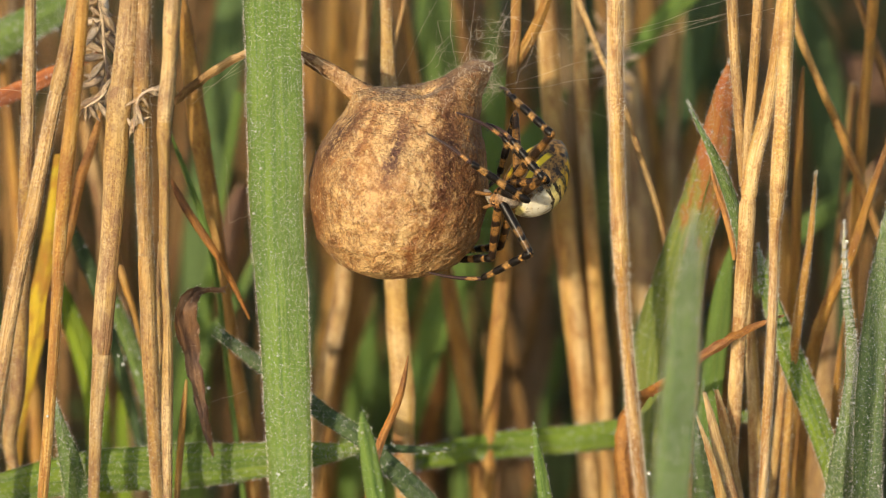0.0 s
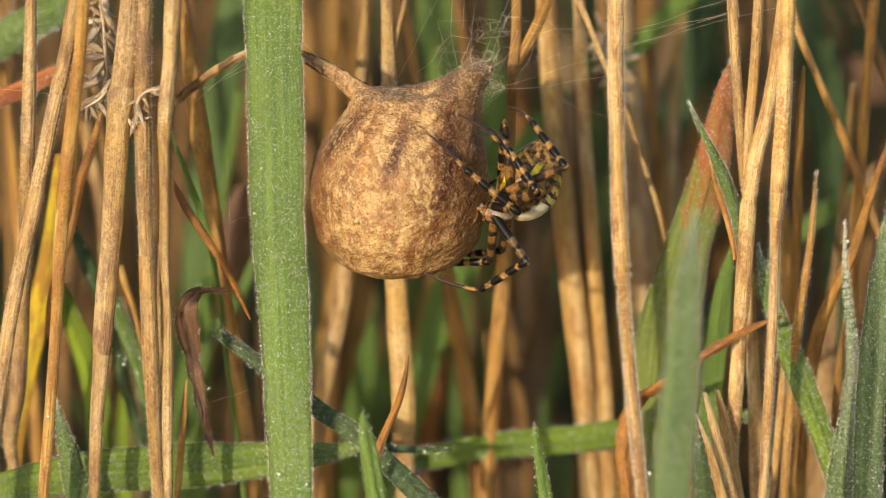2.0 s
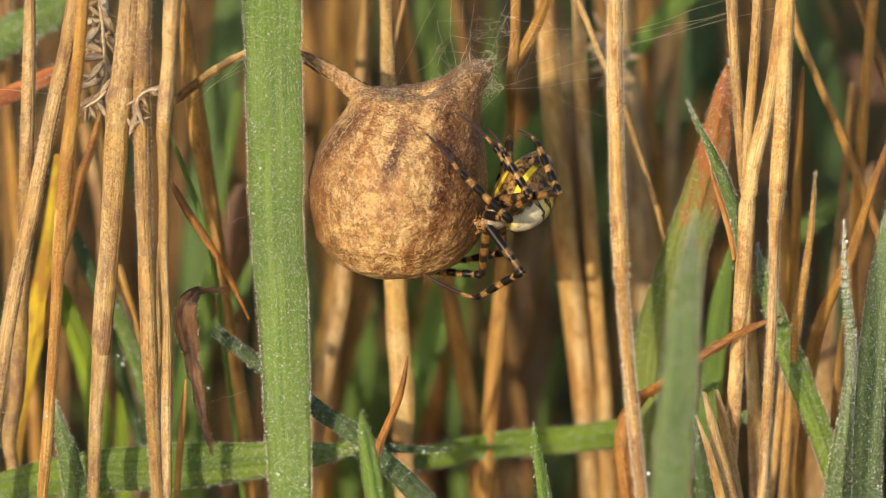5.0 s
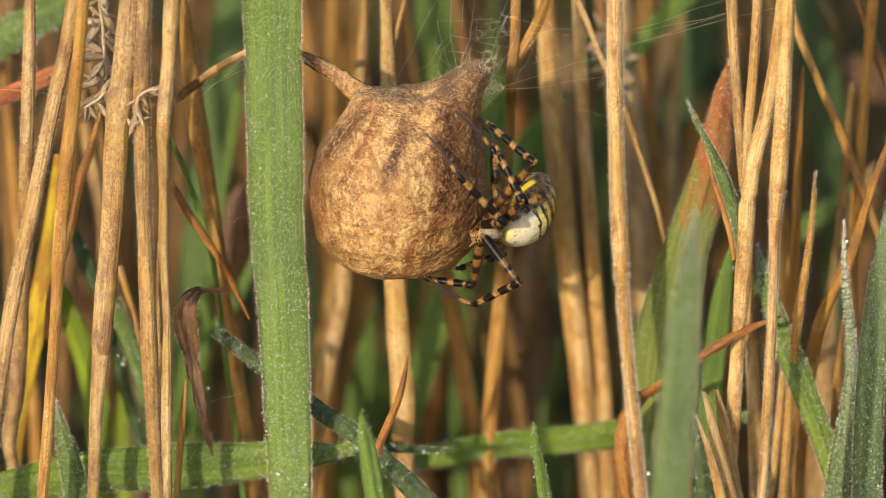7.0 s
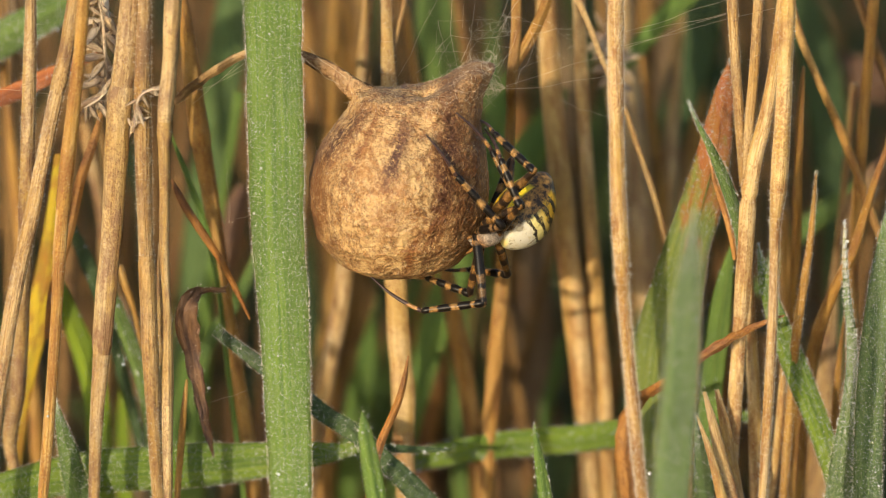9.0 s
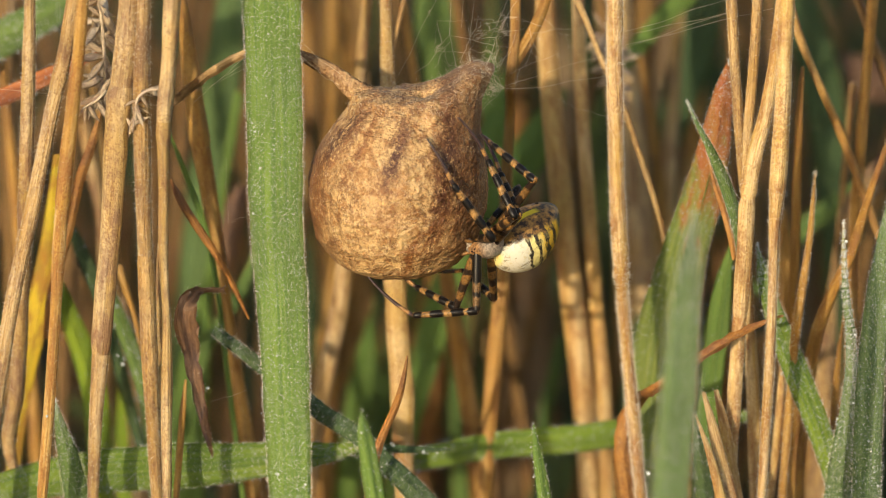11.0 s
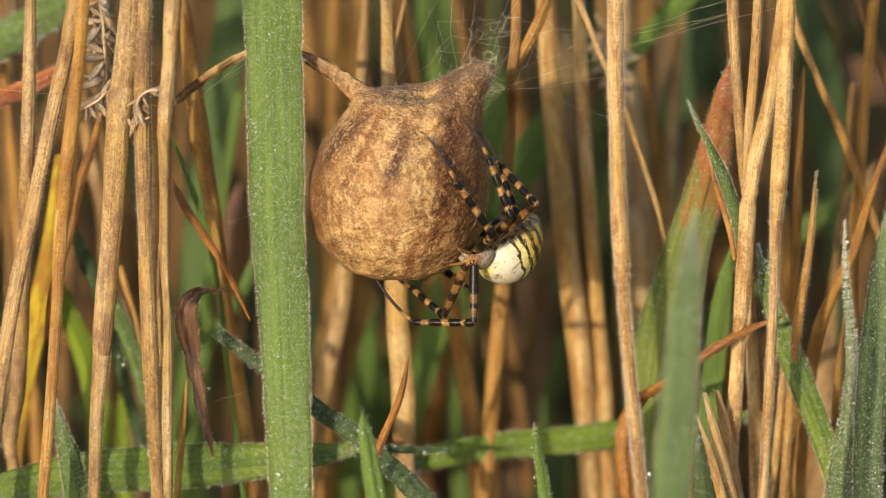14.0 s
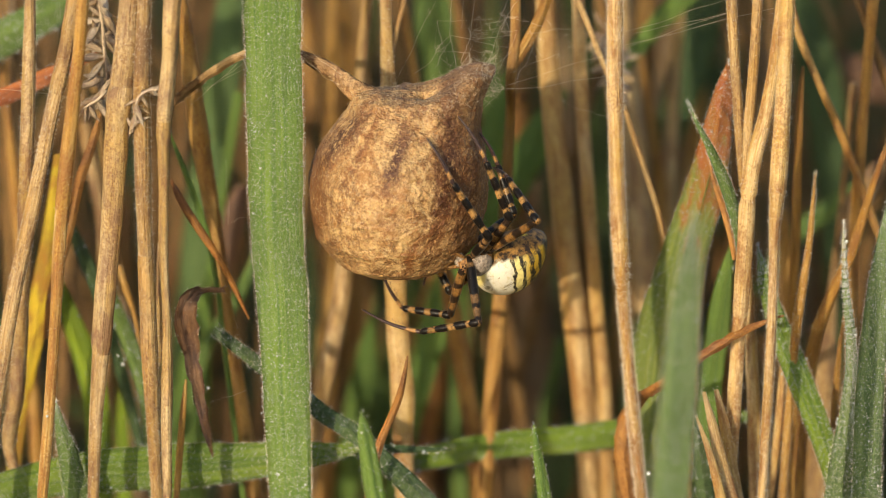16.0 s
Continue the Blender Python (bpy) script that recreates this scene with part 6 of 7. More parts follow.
LEGS = {  # seconds; knee; ankle; tip
    "front_near": [
        (0, 9.73, -8, 187.68, 3.21, -8.6, 192.22, -1.9, -8.9, 195.6), (0.5, 9.6, -8, 187.68, 3.15, -8.6, 192.08, -1.7, -8.9, 195.6),
        (1, 9.08, -8, 187.01, 2.69, -8.6, 191.68, -1.7, -8.9, 195.6), (1.5, 9.08, -8, 186.81, 2.89, -8.6, 191.55, -1.7, -8.9, 195.6),
        (2, 8.62, -8, 186.34, 2.49, -8.6, 191.28, -1.77, -8.9, 195.47), (2.5, 8.62, -8, 186.34, 2.56, -8.6, 191.42, -1.83, -8.9, 195.6),
        (3, 8.1, -8, 185.67, 2.1, -8.6, 191.15, -1.9, -8.9, 195.47), (3.5, 8.1, -8, 185.67, 2.23, -8.6, 191.15, -1.9, -8.9, 195.47),
        (4, 8.1, -8, 185.67, 2.1, -8.6, 191.08, -1.9, -8.9, 195.54), (6.5, 7.18, -8, 185, 1.84, -8.6, 190.75, -1.83, -8.9, 195.4),
        (7, 7.18, -8, 185, 1.84, -8.6, 190.68, -1.83, -8.9, 195.4), (7.5, 7.18, -8, 184.86, 1.84, -8.6, 190.55, -1.83, -8.9, 195.34),
        (8, 7.31, -8, 185, 1.97, -8.6, 190.61, -1.77, -8.9, 195.34), (8.5, 6.98, -8, 184.8, 1.71, -8.6, 190.61, -1.83, -8.9, 195.34),
        (9, 6.85, -8, 184.6, 1.57, -8.6, 190.48, -1.9, -8.9, 195.27), (11.5, 5.67, -8, 183.12, 1.05, -8.6, 189.81, -1.9, -8.9, 195.14),
        (12, 5.8, -8, 183.25, 1.25, -8.6, 189.95, -1.96, -8.9, 195.14), (12.5, 5.86, -8, 183.25, 1.25, -8.6, 189.95, -1.96, -8.9, 195.14),
        (13, 6, -8, 183.45, 1.38, -8.6, 189.95, -1.83, -8.9, 195.14), (13.5, 5.8, -8, 183.45, 1.25, -8.6, 189.95, -1.83, -8.9, 195.14),
        (14, 5.8, -8, 183.45, 1.44, -8.6, 190.08, -1.77, -8.9, 195.14), (14.5, 5.01, -8, 182.78, 0.92, -8.6, 189.48, -1.77, -8.9, 194.94),
        (15, 5.14, -8, 182.98, 1.05, -8.6, 189.68, -1.77, -8.9, 195.01), (15.5, 4.68, -8, 182.58, 0.85, -8.6, 189.48, -1.77, -8.9, 194.87),
        (16, 5.4, -8, 183.12, 1.18, -8.6, 189.81, -1.77, -8.9, 194.94),
    ],
    "second_near": [
        (0, 12.09, -8, 189.96, 7.17, -6.5, 194.49, 1.84, -6.8, 197.49), (0.5, 12.09, -8, 189.69, 7.3, -6.5, 194.09, 2.04, -6.8, 197.42),
        (1, 11.57, -8, 189.49, 7.17, -6.5, 194.09, 2.04, -6.8, 197.42), (1.5, 11.44, -8, 189.16, 7.17, -6.5, 193.76, 2.04, -6.8, 197.42),
        (2, 10.91, -8, 188.49, 6.78, -6.5, 193.69, 1.97, -6.8, 197.29), (2.5, 11.04, -8, 188.82, 6.97, -6.5, 193.69, 1.9, -6.8, 197.42),
        (3, 10.59, -8, 188.15, 6.32, -6.5, 193.42, 1.84, -6.8, 197.35), (3.5, 10.78, -8, 188.36, 6.45, -6.5, 193.42, 1.84, -6.8, 197.35),
        (4, 10.78, -8, 188.15, 6.32, -6.5, 193.56, 1.84, -6.8, 197.35), (6.5, 9.74, -8, 187.28, 5.79, -6.5, 193.22, 1.9, -6.8, 197.22),
        (7, 9.6, -8, 187.28, 5.79, -6.5, 193.22, 1.9, -6.8, 197.29), (7.5, 9.6, -8, 187.15, 5.79, -6.5, 193.16, 1.9, -6.8, 197.29),
        (8, 9.6, -8, 187.28, 5.92, -6.5, 193.16, 1.97, -6.8, 197.22), (8.5, 9.6, -8, 187.28, 5.79, -6.5, 193.16, 1.9, -6.8, 197.22),
        (9, 9.08, -8, 186.81, 5.66, -6.5, 193.02, 1.9, -6.8, 197.15), (11.5, 8.29, -8, 185.67, 5.2, -6.5, 191.88, 1.84, -6.8, 197.09),
        (12, 8.29, -8, 185.81, 5.33, -6.5, 191.88, 1.77, -6.8, 197.09), (12.5, 8.42, -8, 185.94, 5.33, -6.5, 191.88, 1.77, -6.8, 197.09),
        (13, 8.49, -8, 186.34, 5.53, -6.5, 192.02, 1.9, -6.8, 197.09), (13.5, 8.03, -8, 185.27, 5.47, -6.5, 191.88, 1.97, -6.8, 197.09),
        (14, 7.97, -8, 185.27, 5.4, -6.5, 191.88, 1.97, -6.8, 197.22), (14.5, 7.44, -8, 184.8, 4.74, -6.5, 191.55, 1.9, -6.8, 197.02),
        (15, 7.64, -8, 184.93, 4.87, -6.5, 191.68, 1.9, -6.8, 197.02), (15.5, 7.18, -8, 184.46, 4.54, -6.5, 191.55, 1.97, -6.8, 196.95),
        (16, 7.84, -8, 185, 5.14, -6.5, 191.75, 1.9, -6.8, 197.02),
    ],
    "second_far": [
        (0, 11.63, -5, 190.45, 7.87, -3.5, 194.81, 4.11, -2.5, 196.18), (0.5, 11.76, -5, 190.18, 8.01, -3.5, 194.34, 4.37, -2.5, 196.18),
        (1, 11.37, -5, 190.05, 7.87, -3.5, 194.34, 4.37, -2.5, 196.18), (1.5, 11.24, -5, 189.78, 7.81, -3.5, 194.01, 4.37, -2.5, 196.18),
        (2, 10.64, -5, 189.24, 7.48, -3.5, 193.94, 4.37, -2.5, 196.11), (2.5, 10.84, -5, 189.38, 7.68, -3.5, 193.94, 4.31, -2.5, 196.18),
        (3, 10.32, -5, 188.84, 7.15, -3.5, 193.53, 4.24, -2.5, 196.18), (3.5, 10.45, -5, 188.97, 7.21, -3.5, 193.67, 4.24, -2.5, 196.18),
        (4, 10.45, -5, 188.84, 7.15, -3.5, 193.67, 4.24, -2.5, 196.18), (6.5, 9.33, -5, 187.56, 6.69, -3.5, 192.86, 4.31, -2.5, 196.04),
        (7, 9.13, -5, 187.56, 6.62, -3.5, 192.86, 4.31, -2.5, 196.04), (7.5, 9.13, -5, 187.35, 6.62, -3.5, 192.86, 4.31, -2.5, 196.04),
        (8, 9.13, -5, 187.49, 6.75, -3.5, 192.86, 4.37, -2.5, 196.04), (8.5, 9.13, -5, 187.49, 6.62, -3.5, 192.86, 4.31, -2.5, 196.04),
        (9, 8.87, -5, 187.08, 6.62, -3.5, 192.46, 4.31, -2.5, 195.91), (11.5, 8.87, -5, 185.6, 6.76, -3.5, 189.96, 4.24, -2.5, 194.7),
        (12, 8.87, -5, 185.73, 6.89, -3.5, 189.96, 4.18, -2.5, 194.56), (12.5, 8.87, -5, 185.87, 6.89, -3.5, 189.96, 4.18, -2.5, 194.56),
        (13, 8.87, -5, 186, 7.03, -3.5, 190.1, 4.31, -2.5, 194.56), (13.5, 8.61, -5, 185.19, 6.89, -3.5, 189.96, 4.38, -2.5, 194.56),
        (14, 8.61, -5, 185.19, 6.76, -3.5, 189.96, 4.38, -2.5, 194.56), (14.5, 8.02, -5, 184.79, 6.23, -3.5, 189.96, 4.31, -2.5, 194.29),
        (15, 8.21, -5, 184.92, 6.36, -3.5, 190.1, 4.31, -2.5, 194.29), (15.5, 7.69, -5, 184.38, 5.97, -3.5, 189.89, 4.38, -2.5, 194.16),
        (16, 8.35, -5, 184.92, 6.63, -3.5, 190.1, 4.31, -2.5, 194.29),
    ],
    "hind_near": [
        (0, 12.54, -7, 195.79, 7.77, -5, 199.77, 6.24, -1, 199.95), (0.5, 14.41, -7, 192.05, 9.62, -5, 196.96, 5.84, -1, 197.93),
        (1, 12.21, -7, 196.19, 7.96, -5, 199.97, 7.17, -1, 199.95), (1.5, 12.42, -7, 194.45, 7.18, -5, 198.97, 5.71, -1, 198.94),
        (2, 14.08, -7, 191.98, 10.15, -5, 196.76, 6.57, -1, 198.06), (2.5, 11.89, -7, 194.19, 6.65, -5, 198.64, 5.04, -1, 198.94),
        (3, 14.08, -7, 191.11, 10.62, -5, 194.95, 7.25, -1, 195.1), (3.5, 11.57, -7, 194.12, 6.19, -5, 197.83, 4.38, -1, 197.93),
        (4, 13.57, -7, 188.29, 12.14, -5, 194.28, 9.04, -1, 195.23), (6.5, 13.23, -7, 190.17, 8.64, -5, 194.28, 5.59, -1, 194.69),
        (7, 10.59, -7, 192.18, 5.54, -5, 195.96, 3.72, -1, 196.04), (7.5, 13.11, -7, 187.95, 12.09, -5, 191.6, 10.05, -1, 191.51),
        (8, 10.79, -7, 191.98, 6, -5, 195.15, 4.05, -1, 195.57), (8.5, 13.05, -7, 187.75, 10.49, -5, 194.42, 7.5, -1, 198.06),
        (9, 10.46, -7, 191.31, 5.8, -5, 195.15, 4.05, -1, 195.91), (11.5, 10.67, -7, 189.97, 5.81, -5, 193.41, 4.06, -1, 193.88),
        (12, 12.61, -7, 183.92, 12.31, -5, 187.56, 9.73, -1, 188.12), (12.5, 10.61, -7, 188.29, 6.01, -5, 192.07, 4.39, -1, 192.39),
        (13, 12.81, -7, 183.04, 12.43, -5, 188.57, 10.05, -1, 191.17), (13.5, 10.94, -7, 187.62, 6.87, -5, 191.26, 5.06, -1, 191.44),
        (14, 10.74, -7, 187.28, 6.67, -5, 191.06, 5.06, -1, 191.17), (14.5, 11.28, -7, 184.93, 9.12, -5, 189.11, 5.59, -1, 190.49),
        (15, 10.81, -7, 186.61, 7, -5, 190.79, 5.19, -1, 191.04), (15.5, 11.96, -7, 181.89, 10.99, -5, 186.21, 7.27, -1, 186.9),
        (16, 10.95, -7, 185.47, 7.54, -5, 189.71, 5.86, -1, 190.09),
    ],
    "front_low": [
        (0, 10.18, -7, 181.22, 4.51, -6, 177.48, -2.93, -4, 178.88), (0.5, 10.04, -7, 181.08, 4.71, -6, 177.28, -2.73, -4, 178.74),
        (1, 9.85, -7, 181.29, 4.51, -6, 177.07, -2.6, -4, 178.67), (1.5, 10.05, -7, 180.54, 4.58, -6, 176.39, -2.53, -4, 178.67),
        (2, 9.65, -7, 180.54, 4.25, -6, 176.39, -2.79, -4, 178.74), (2.5, 9.65, -7, 180.2, 4.38, -6, 176.26, -2.79, -4, 178.74),
        (3, 9.32, -7, 180.07, 4.05, -6, 175.92, -2.93, -4, 178.74), (3.5, 9.46, -7, 179.39, 4.05, -6, 175.58, -2.93, -4, 178.74),
        (4, 9.39, -7, 179.53, 4.05, -6, 175.58, -2.93, -4, 178.74), (6.5, 9, -7, 178.31, 3.59, -6, 174.42, -2.93, -4, 178.74),
        (7, 8.87, -7, 177.83, 3.59, -6, 174.21, -2.93, -4, 178.74), (7.5, 9, -7, 177.63, 3.59, -6, 174.15, -2.73, -4, 178.74),
        (8, 9.13, -7, 177.36, 3.59, -6, 173.87, -2.6, -4, 178.74), (8.5, 8.54, -7, 176.95, 2.92, -6, 172.65, -4.8, -4, 173.28),
        (9, 4.7, -7, 175.33, -2.59, -6, 174.08, -8.92, -4, 177.92), (11.5, 3.91, -7, 173.63, -3.59, -6, 173.06, -8.92, -4, 177.92),
        (12, 3.84, -7, 173.76, -3.45, -6, 173.06, -8.79, -4, 177.92), (12.5, 3.58, -7, 173.56, -3.26, -6, 172.99, -8.79, -4, 177.92),
        (13, 3.91, -7, 173.08, -3.39, -6, 172.65, -8.39, -4, 177.72), (13.5, 3.38, -7, 172.88, -3.92, -6, 172.51, -8.52, -4, 177.92),
        (14, 3.58, -7, 172.61, -3.59, -6, 172.17, -8.12, -4, 177.86), (14.5, 2.92, -7, 172.4, -4.25, -6, 172.17, -8.59, -4, 177.92),
        (15, 3.25, -7, 172.54, -4.12, -6, 172.03, -8.25, -4, 177.79), (15.5, 2.72, -7, 172.74, -4.59, -6, 172.38, -8.59, -4, 177.92),
        (16, 4.18, -7, 173.29, -2.59, -6, 171.49, -8.6, -4, 173.21),
    ],
    "front_far": [
        (0, 5.76, -1, 179.25, 0.74, 0, 178.35, -0.94, 1, 177.79), (0.5, 5.96, -1, 179.39, 0.74, 0, 178.49, -0.94, 1, 177.93),
        (1, 5.95, -1, 179.73, 0.87, 0, 178.7, -0.81, 1, 178.14), (1.5, 5.62, -1, 178.36, -0.07, 0, 177.81, -1.28, 1, 177.66),
        (2, 5.49, -1, 178.57, -0.27, 0, 178.01, -1.48, 1, 177.79), (2.5, 5.22, -1, 178.02, -0.6, 0, 177.67, -1.75, 1, 177.66),
        (3, 5.22, -1, 178.09, -0.6, 0, 177.81, -1.95, 1, 177.66), (3.5, 4.96, -1, 177.34, -0.94, 0, 177.32, -2.62, 1, 177.45),
        (4, 4.96, -1, 177.54, -1.07, 0, 177.32, -2.62, 1, 177.45), (6.5, 4.09, -1, 175.96, -0.6, 0, 176.29, -2.82, 1, 177.45),
        (7, 3.62, -1, 175.62, -1.28, 0, 175.95, -2.96, 1, 177.45), (7.5, 3.62, -1, 175.62, -1.28, 0, 175.95, -2.76, 1, 177.45),
        (8, 3.62, -1, 175.35, -1.07, 0, 175.74, -2.62, 1, 177.11), (8.5, 3.28, -1, 175, -1.61, 0, 175.81, -2.96, 1, 176.42),
        (9, 3.08, -1, 174.8, -1.81, 0, 176.09, -3.09, 1, 176.56), (11.5, 1.41, -1, 173.29, -3.29, 0, 175.12, -4.17, 1, 176.07),
        (12, 0.94, -1, 173.08, -3.63, 0, 175.26, -4.64, 1, 176.07), (12.5, 0.6, -1, 173.08, -3.96, 0, 175.26, -4.98, 1, 176.28),
        (13, 0.54, -1, 172.74, -3.49, 0, 174.92, -4.64, 1, 175.94), (13.5, -0.13, -1, 172.6, -3.96, 0, 175.12, -5.11, 1, 176.28),
        (14, 0.07, -1, 172.39, -3.76, 0, 174.92, -4.84, 1, 176.07), (14.5, -0.07, -1, 172.53, -3.76, 0, 174.92, -4.84, 1, 176.07),
        (15, 0.87, -1, 171.91, -2.62, 0, 174.92, -3.77, 1, 176.07), (15.5, 1.07, -1, 172.18, -3.97, 0, 171.82, -6.86, 1, 176.42),
        (16, 0.87, -1, 172.05, -4.44, 0, 172.37, -6.86, 1, 176.42),
    ],
    "hind_low": [
        (0, 6.8, 2, 180.33, 3.1, 3, 179.09, 1.08, 3, 178.74), (0.5, 6.8, 2, 180.19, 3.1, 3, 178.95, 1.01, 3, 178.67),
        (1, 6.86, 2, 180.13, 3.1, 3, 178.88, 1.01, 3, 178.53), (1.5, 6.86, 2, 179.99, 3.1, 3, 178.74, 0.94, 3, 178.47),
        (2, 6.93, 2, 179.85, 3.1, 3, 178.6, 0.88, 3, 178.4), (2.5, 6.93, 2, 179.78, 3.1, 3, 178.53, 0.88, 3, 178.26),
        (3, 7, 2, 179.64, 3.1, 3, 178.4, 0.81, 3, 178.19), (3.5, 7, 2, 179.51, 3.1, 3, 178.26, 0.74, 3, 178.12),
        (4, 7.07, 2, 179.44, 3.1, 3, 178.19, 0.74, 3, 177.98), (6.5, 7.2, 2, 178.82, 3.1, 3, 177.57, 0.47, 3, 177.57),
        (7, 7.27, 2, 178.75, 3.1, 3, 177.5, 0.47, 3, 177.43), (7.5, 7.27, 2, 178.61, 3.1, 3, 177.36, 0.4, 3, 177.36),
        (8, 7.41, 2, 177.99, 3.24, 3, 177.15, 0.41, 3, 177.22), (8.5, 7.55, 2, 177.3, 3.31, 3, 176.88, 0.41, 3, 177.15),
        (9, 7.68, 2, 176.68, 3.44, 3, 176.67, 0.41, 3, 177.02), (11.5, 5.94, 2, 173.57, 2.43, 3, 176.67, -0.27, 3, 176.81),
        (12, 5.26, 2, 172.88, 2.09, 3, 176.32, -0.61, 3, 176.67), (12.5, 4.66, 2, 172.19, 1.76, 3, 175.98, -0.95, 3, 176.53),
        (13, 4.46, 2, 172.05, 1.42, 3, 175.63, -1.08, 3, 176.39), (13.5, 4.32, 2, 171.91, 1.08, 3, 175.29, -1.28, 3, 176.32),
        (14, 3.1, 2, 174.82, 0.41, 3, 176.67, -1.62, 3, 176.67), (14.5, 3.51, 2, 174.89, 0.41, 3, 176.67, -1.62, 3, 176.67),
        (15, 3.91, 2, 174.96, 0.41, 3, 176.67, -1.62, 3, 176.67), (15.5, 2.43, 2, 174.54, 0, 3, 176.67, -1.76, 3, 176.74),
        (16, 0.94, 2, 174.13, -0.41, 3, 176.67, -1.96, 3, 176.81),
    ],
    "hind_far": [
        (0, 8.55, 1.5, 195.86, 6.84, 2.5, 189.14, 5.1, 2, 187.19), (0.5, 8.15, 1.5, 196.07, 6.78, 2.5, 189.14, 5.1, 2, 187.19),
        (1, 7.81, 1.5, 196.27, 6.71, 2.5, 189.14, 5.03, 2, 187.19), (1.5, 7.41, 1.5, 196.54, 6.71, 2.5, 189.14, 5.03, 2, 187.19),
        (2, 7.08, 1.5, 196.74, 6.64, 2.5, 189.14, 4.96, 2, 187.19), (2.5, 6.68, 1.5, 196.95, 6.58, 2.5, 189.14, 4.96, 2, 187.19),
        (3, 7.35, 1.5, 195.52, 6.64, 2.5, 188.66, 4.97, 2, 186.85), (3.5, 8.09, 1.5, 194.03, 6.71, 2.5, 188.25, 4.97, 2, 186.5),
        (4, 8.76, 1.5, 192.6, 6.78, 2.5, 187.77, 4.97, 2, 186.16), (6.5, 6.49, 1.5, 192.74, 6.32, 2.5, 186.34, 4.5, 2, 184.72),
        (7, 6.02, 1.5, 192.74, 6.18, 2.5, 186.06, 4.43, 2, 184.45), (7.5, 6.56, 1.5, 192.06, 6.18, 2.5, 185.99, 4.43, 2, 184.45),
        (8, 7.09, 1.5, 191.38, 6.18, 2.5, 185.86, 4.37, 2, 184.45), (8.5, 7.56, 1.5, 190.7, 6.18, 2.5, 185.79, 4.3, 2, 184.45),
        (9, 8.1, 1.5, 190.02, 6.18, 2.5, 185.72, 4.3, 2, 184.45), (11.5, 9.12, 1.5, 185.92, 6.46, 2.5, 183.66, 4.1, 2, 182.74),
        (12, 8.99, 1.5, 185.58, 6.32, 2.5, 183.46, 3.97, 2, 182.53), (12.5, 8.92, 1.5, 185.24, 6.19, 2.5, 183.18, 3.9, 2, 182.32),
        (13, 8.79, 1.5, 184.89, 6.05, 2.5, 182.98, 3.76, 2, 182.19), (13.5, 8.66, 1.5, 184.55, 5.92, 2.5, 182.77, 3.63, 2, 181.98),
        (14, 8.59, 1.5, 184.21, 5.79, 2.5, 182.5, 3.56, 2, 181.77), (14.5, 8.46, 1.5, 183.87, 5.65, 2.5, 182.29, 3.43, 2, 181.57),
        (15, 8.32, 1.5, 183.52, 5.52, 2.5, 182.08, 3.3, 2, 181.43), (15.5, 8.26, 1.5, 183.18, 5.38, 2.5, 181.81, 3.23, 2, 181.23),
        (16, 8.12, 1.5, 182.84, 5.25, 2.5, 181.6, 3.09, 2, 181.02),
    ],
}
# where each leg leaves the chest (its own x, y, z), which way its knee stands off, how its thigh looks
HIPS = {"front_near": ((-0.9, 1.3, -0.3), -1, FEMUR_DARK), "second_near": ((0.2, 1.7, -0.3), -1, FEMUR_TAN), "second_far": ((-0.2, -1.4, -0.2), -1, FEMUR_TAN),
        "hind_near": ((1.2, 1.9, -0.4), -1, FEMUR_TAN), "front_low": ((-1.2, 0.9, -0.5), -1, FEMUR_DARK), "front_far": ((-1.3, -1.0, -0.5), 1, FEMUR_TAN),
        "hind_low": ((0.6, -1.3, -0.4), 1, FEMUR_TAN), "hind_far": ((0.9, -1.4, 0.2), 1, FEMUR_TAN)}


def coxae():
    """Short hip joints from the chest out to each leg."""
    for hip, _, _ in HIPS.values():
        a, b = Vector((hip[0] * 0.7, 0, -0.2)), Vector(hip)
        n = (b - a).length
        ob = ring_mesh("hip", [(-0.2, 0, .3, .3), (0, 0, .55, .55), (n * 0.6, 0, .58, .55), (n, 0, .45, .45), (n + 0.25, 0, .2, .2)], FEMUR_TAN, spider, "brown hip joint", 12, n)
        ob.matrix_basis = to_metres(frame_from(b - a, (0.1, 0.2, 1), a))


def glide(rows, t):
    """Smooth, never overshooting, between the rows of a table."""
    ts = [r[0] for r in rows]
    if t <= ts[0]:
        return np.array(rows[0][1:], float)
    for a, b in zip(rows[:-1], rows[1:]):
        if t <= b[0]:
            f = (t - a[0]) / (b[0] - a[0])
            f = f * f * (3 - 2 * f)
            return np.array(a[1:], float) * (1 - f) + np.array(b[1:], float) * f
    return np.array(rows[-1][1:], float)


def frame_from(x_way, up, at):
    x = Vector(x_way).normalized()
    z = (Vector(up) - x * Vector(up).dot(x)).normalized()
    y = z.cross(x)
    m = Matrix((x, y, z)).transposed().to_4x4()
    m.translation = Vector(at)
    return m


NEAR = Vector((0, -1, 0))


def body_at(t):
    """Poses of the chest and the abdomen, in millimetres."""
    v = glide(BODY, t)
    brow, front, tip, roll = Vector(v[0:3]), Vector(v[3:6]), Vector(v[6:9]), radians(v[9])
    axis = (tip - front).normalized()
    flat = Vector((axis.z, 0, -axis.x)).normalized()               # the back's side, square to the axis
    back = flat * math.cos(roll) - NEAR * math.sin(roll)
    abd = frame_from(axis, back, front)
    waist = abd @ Vector((2.2, 0, -2.0))
    way = (waist - brow).normalized()
    flat2 = Vector((way.z, 0, -way.x)).normalized()
    chest = frame_from(way, flat2 * 0.6 + NEAR * 0.8, brow + way * 2.3 + NEAR * 1.7)
    return chest, abd


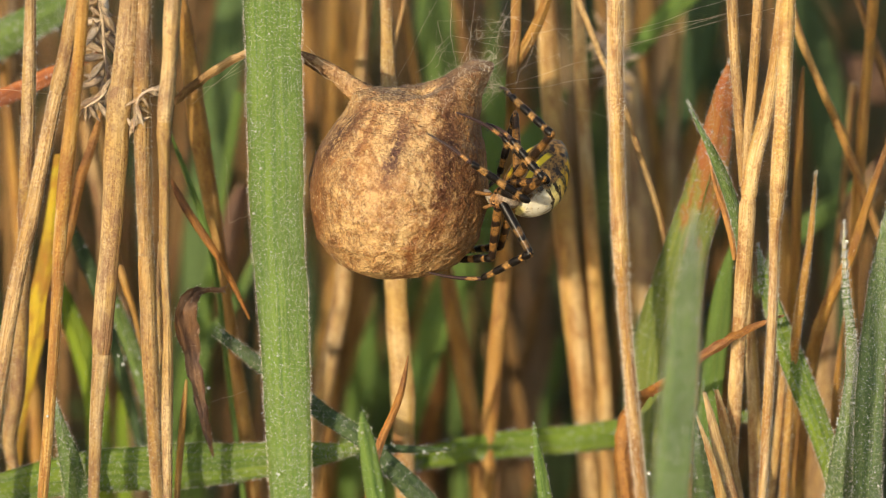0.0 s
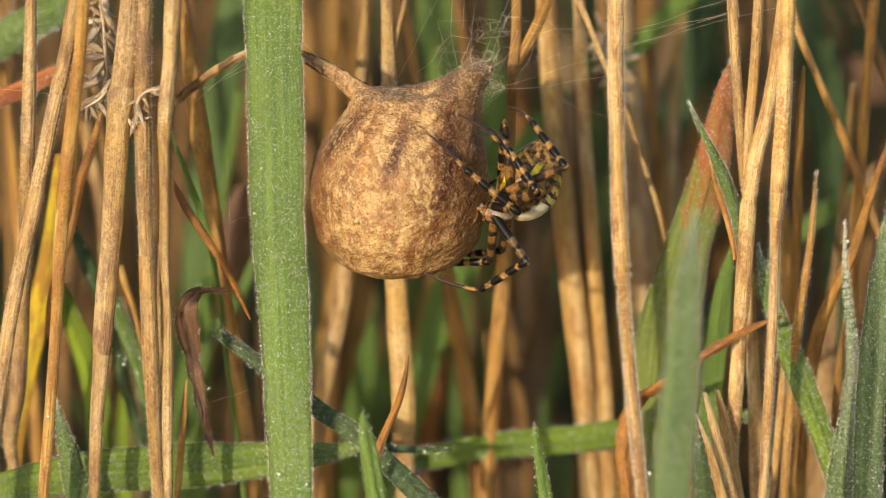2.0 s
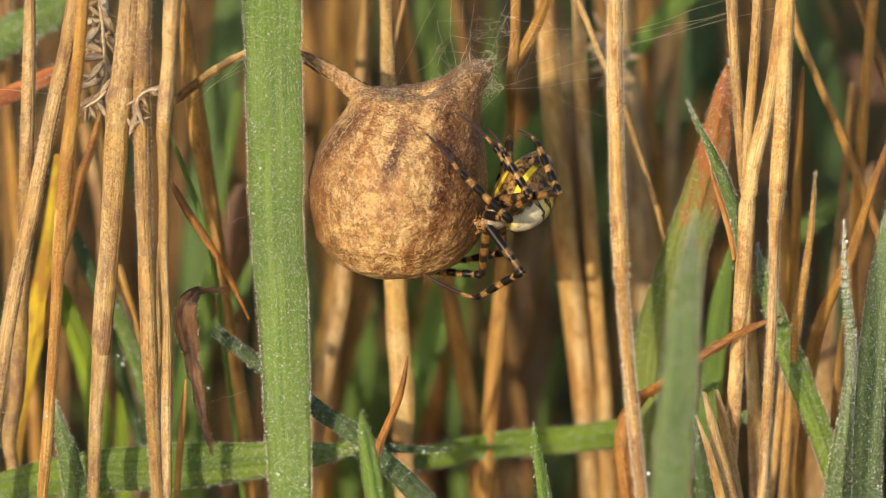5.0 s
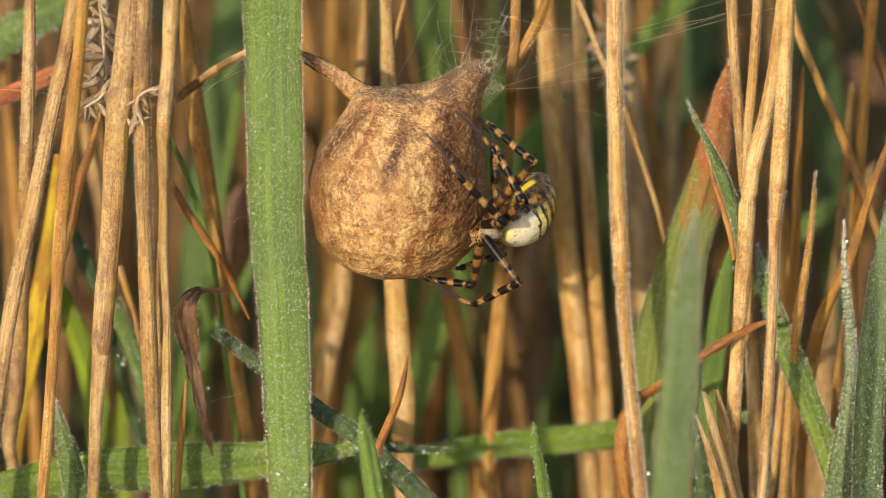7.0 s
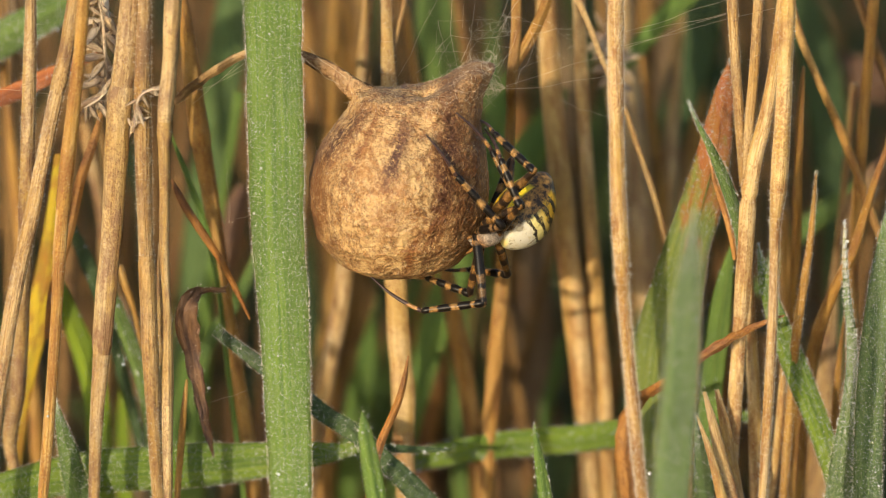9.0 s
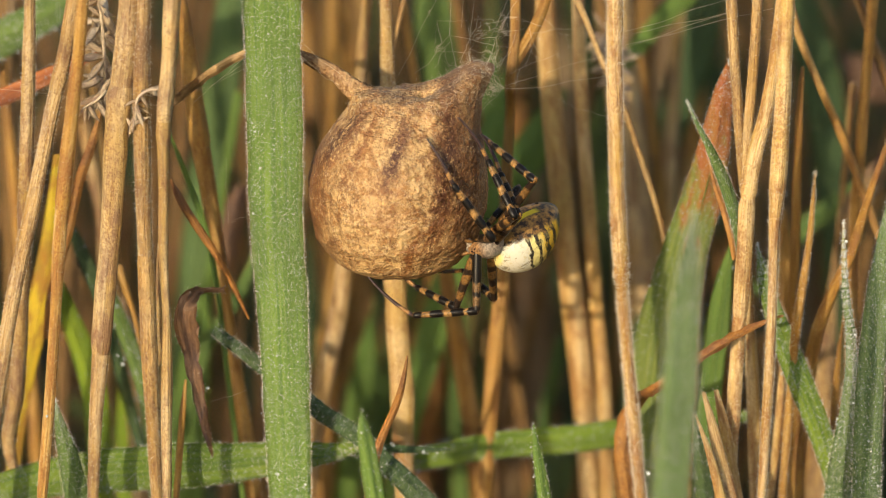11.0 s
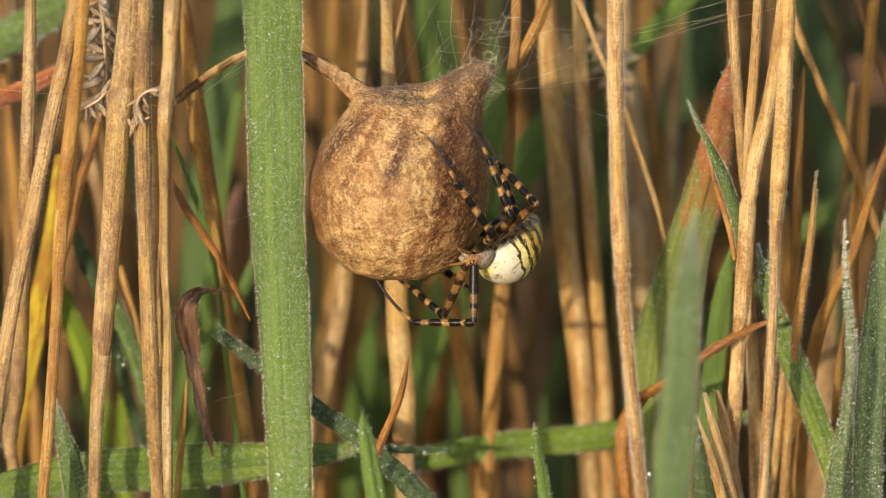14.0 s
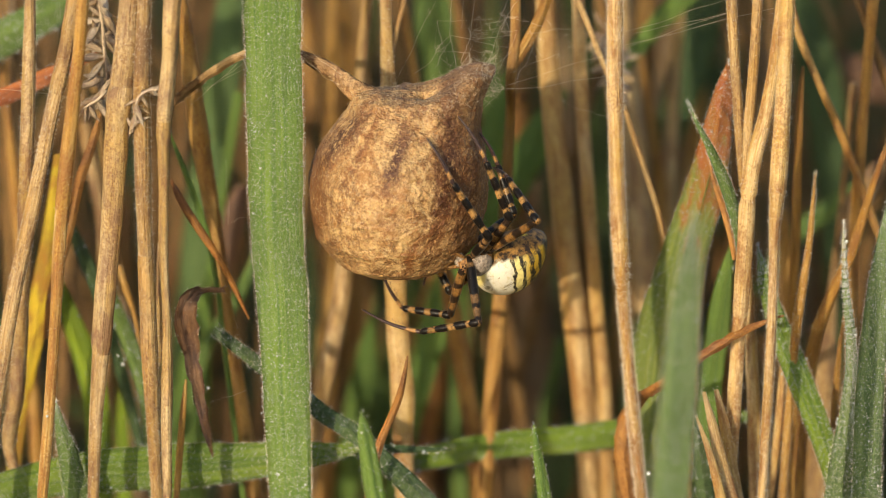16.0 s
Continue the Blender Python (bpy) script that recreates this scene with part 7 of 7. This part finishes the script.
TIMES = [i * 0.25 for i in range(65)]


def leg_lengths(name):
    hip = Vector(HIPS[name][0])
    a = b = c = 0.0
    for r in LEGS[name]:
        chest, _ = body_at(r[0])
        h, k, n, e = chest @ hip, Vector(r[1:4]), Vector(r[4:7]), Vector(r[7:10])
        flat = lambda v: math.hypot(v.x, v.z)
        a, b, c = max(a, flat(k - h)), max(b, flat(n - k)), max(c, flat(e - n))
    return min(max(a, 4.6), 10.6), min(max(b, 5.6), 8.0), min(max(c, 4.6), 8.2)


def pull(a, target, length, side):
    """The point at that length from a, seen in the target's direction, its depth to one side."""
    d = Vector((target.x - a.x, 0, target.z - a.z))
    if d.length >= length:
        return a + d.normalized() * length
    return a + d + NEAR * -side * math.sqrt(length ** 2 - d.length ** 2)


def leg_at(name, t, lens, chest):
    v = glide(LEGS[name], t)
    knee, ankle, tip = Vector(v[0:3]), Vector(v[3:6]), Vector(v[6:9])
    hip = chest @ Vector(HIPS[name][0])
    k = pull(hip, knee, lens[0], HIPS[name][1])
    s = 1 if tip.y > k.y else -1
    n = pull(k, ankle, lens[1], s)
    lim = abs(n.y - k.y)
    n = k + (Vector((n.x, k.y + s * min(lim, abs(tip.y - k.y) + 0.6), n.z)) - k).normalized() * lens[1]
    if HIPS[name][1] < 0:                                          # stay on the near side of the sac's skin
        n = outside(n, 0.75)
        tip = outside(tip, 0.15)
    e = n + (tip - n).normalized() * lens[2]
    return hip, k, n, e


def outside(p, gap):
    """Lift a point that would lie within the sac out to its near face."""
    d = p - Vector(SAC_AT)
    r = 10.55 + gap
    flat = math.hypot(d.x, d.z)
    if d.length < r and flat < r:
        return Vector((p.x, SAC_AT[1] - math.sqrt(r * r - flat * flat), p.z))
    return p


def to_metres(m):
    m = m.copy()
    m.translation = m.translation * MM
    return m


coxae()


def motions():
    sit = Matrix.Translation(Vector(SAC_AT) * MM)
    walk(sac, [(0.0, sit), (4.2, sit @ pose(0, 0, 0, 0.9, 0.1, 0)), (9.2, sit @ pose(0, 0, 0, 2.4, 0.4, 0)), (13.0, sit @ pose(0, 0, 0, 3.7, 0.7, 0.6)), (16.0, sit @ pose(0, 0, 0, 5.0, 0.9, 0.6))])
    poses = {t: body_at(t) for t in TIMES}
    walk(spider, [(t, to_metres(poses[t][0])) for t in TIMES])
    walk(abdomen, [(t, to_metres(poses[t][0].inverted() @ poses[t][1])) for t in TIMES])
    for name in HIPS:
        lens = leg_lengths(name)
        bones = [segment("femur", lens[0], spider, HIPS[name][2]), segment("tibia", lens[1], spider, TIBIA), segment("tarsus", lens[2], spider, TARSUS)]
        rows = [[], [], []]
        for t in TIMES:
            chest = poses[t][0]
            j = leg_at(name, t, lens, chest)
            inv = chest.inverted()
            for i in range(3):
                up = (j[i + 1] - j[i]).cross(NEAR) if i < 2 else (j[i] + j[i + 1]) * 0.5 - Vector(SAC_AT)
                rows[i].append((t, to_metres(inv @ frame_from(j[i + 1] - j[i], up if up.length > 1e-4 else (0, 0, 1), j[i]))))
        for b, r in zip(bones, rows):
            walk(b, r)


motions()
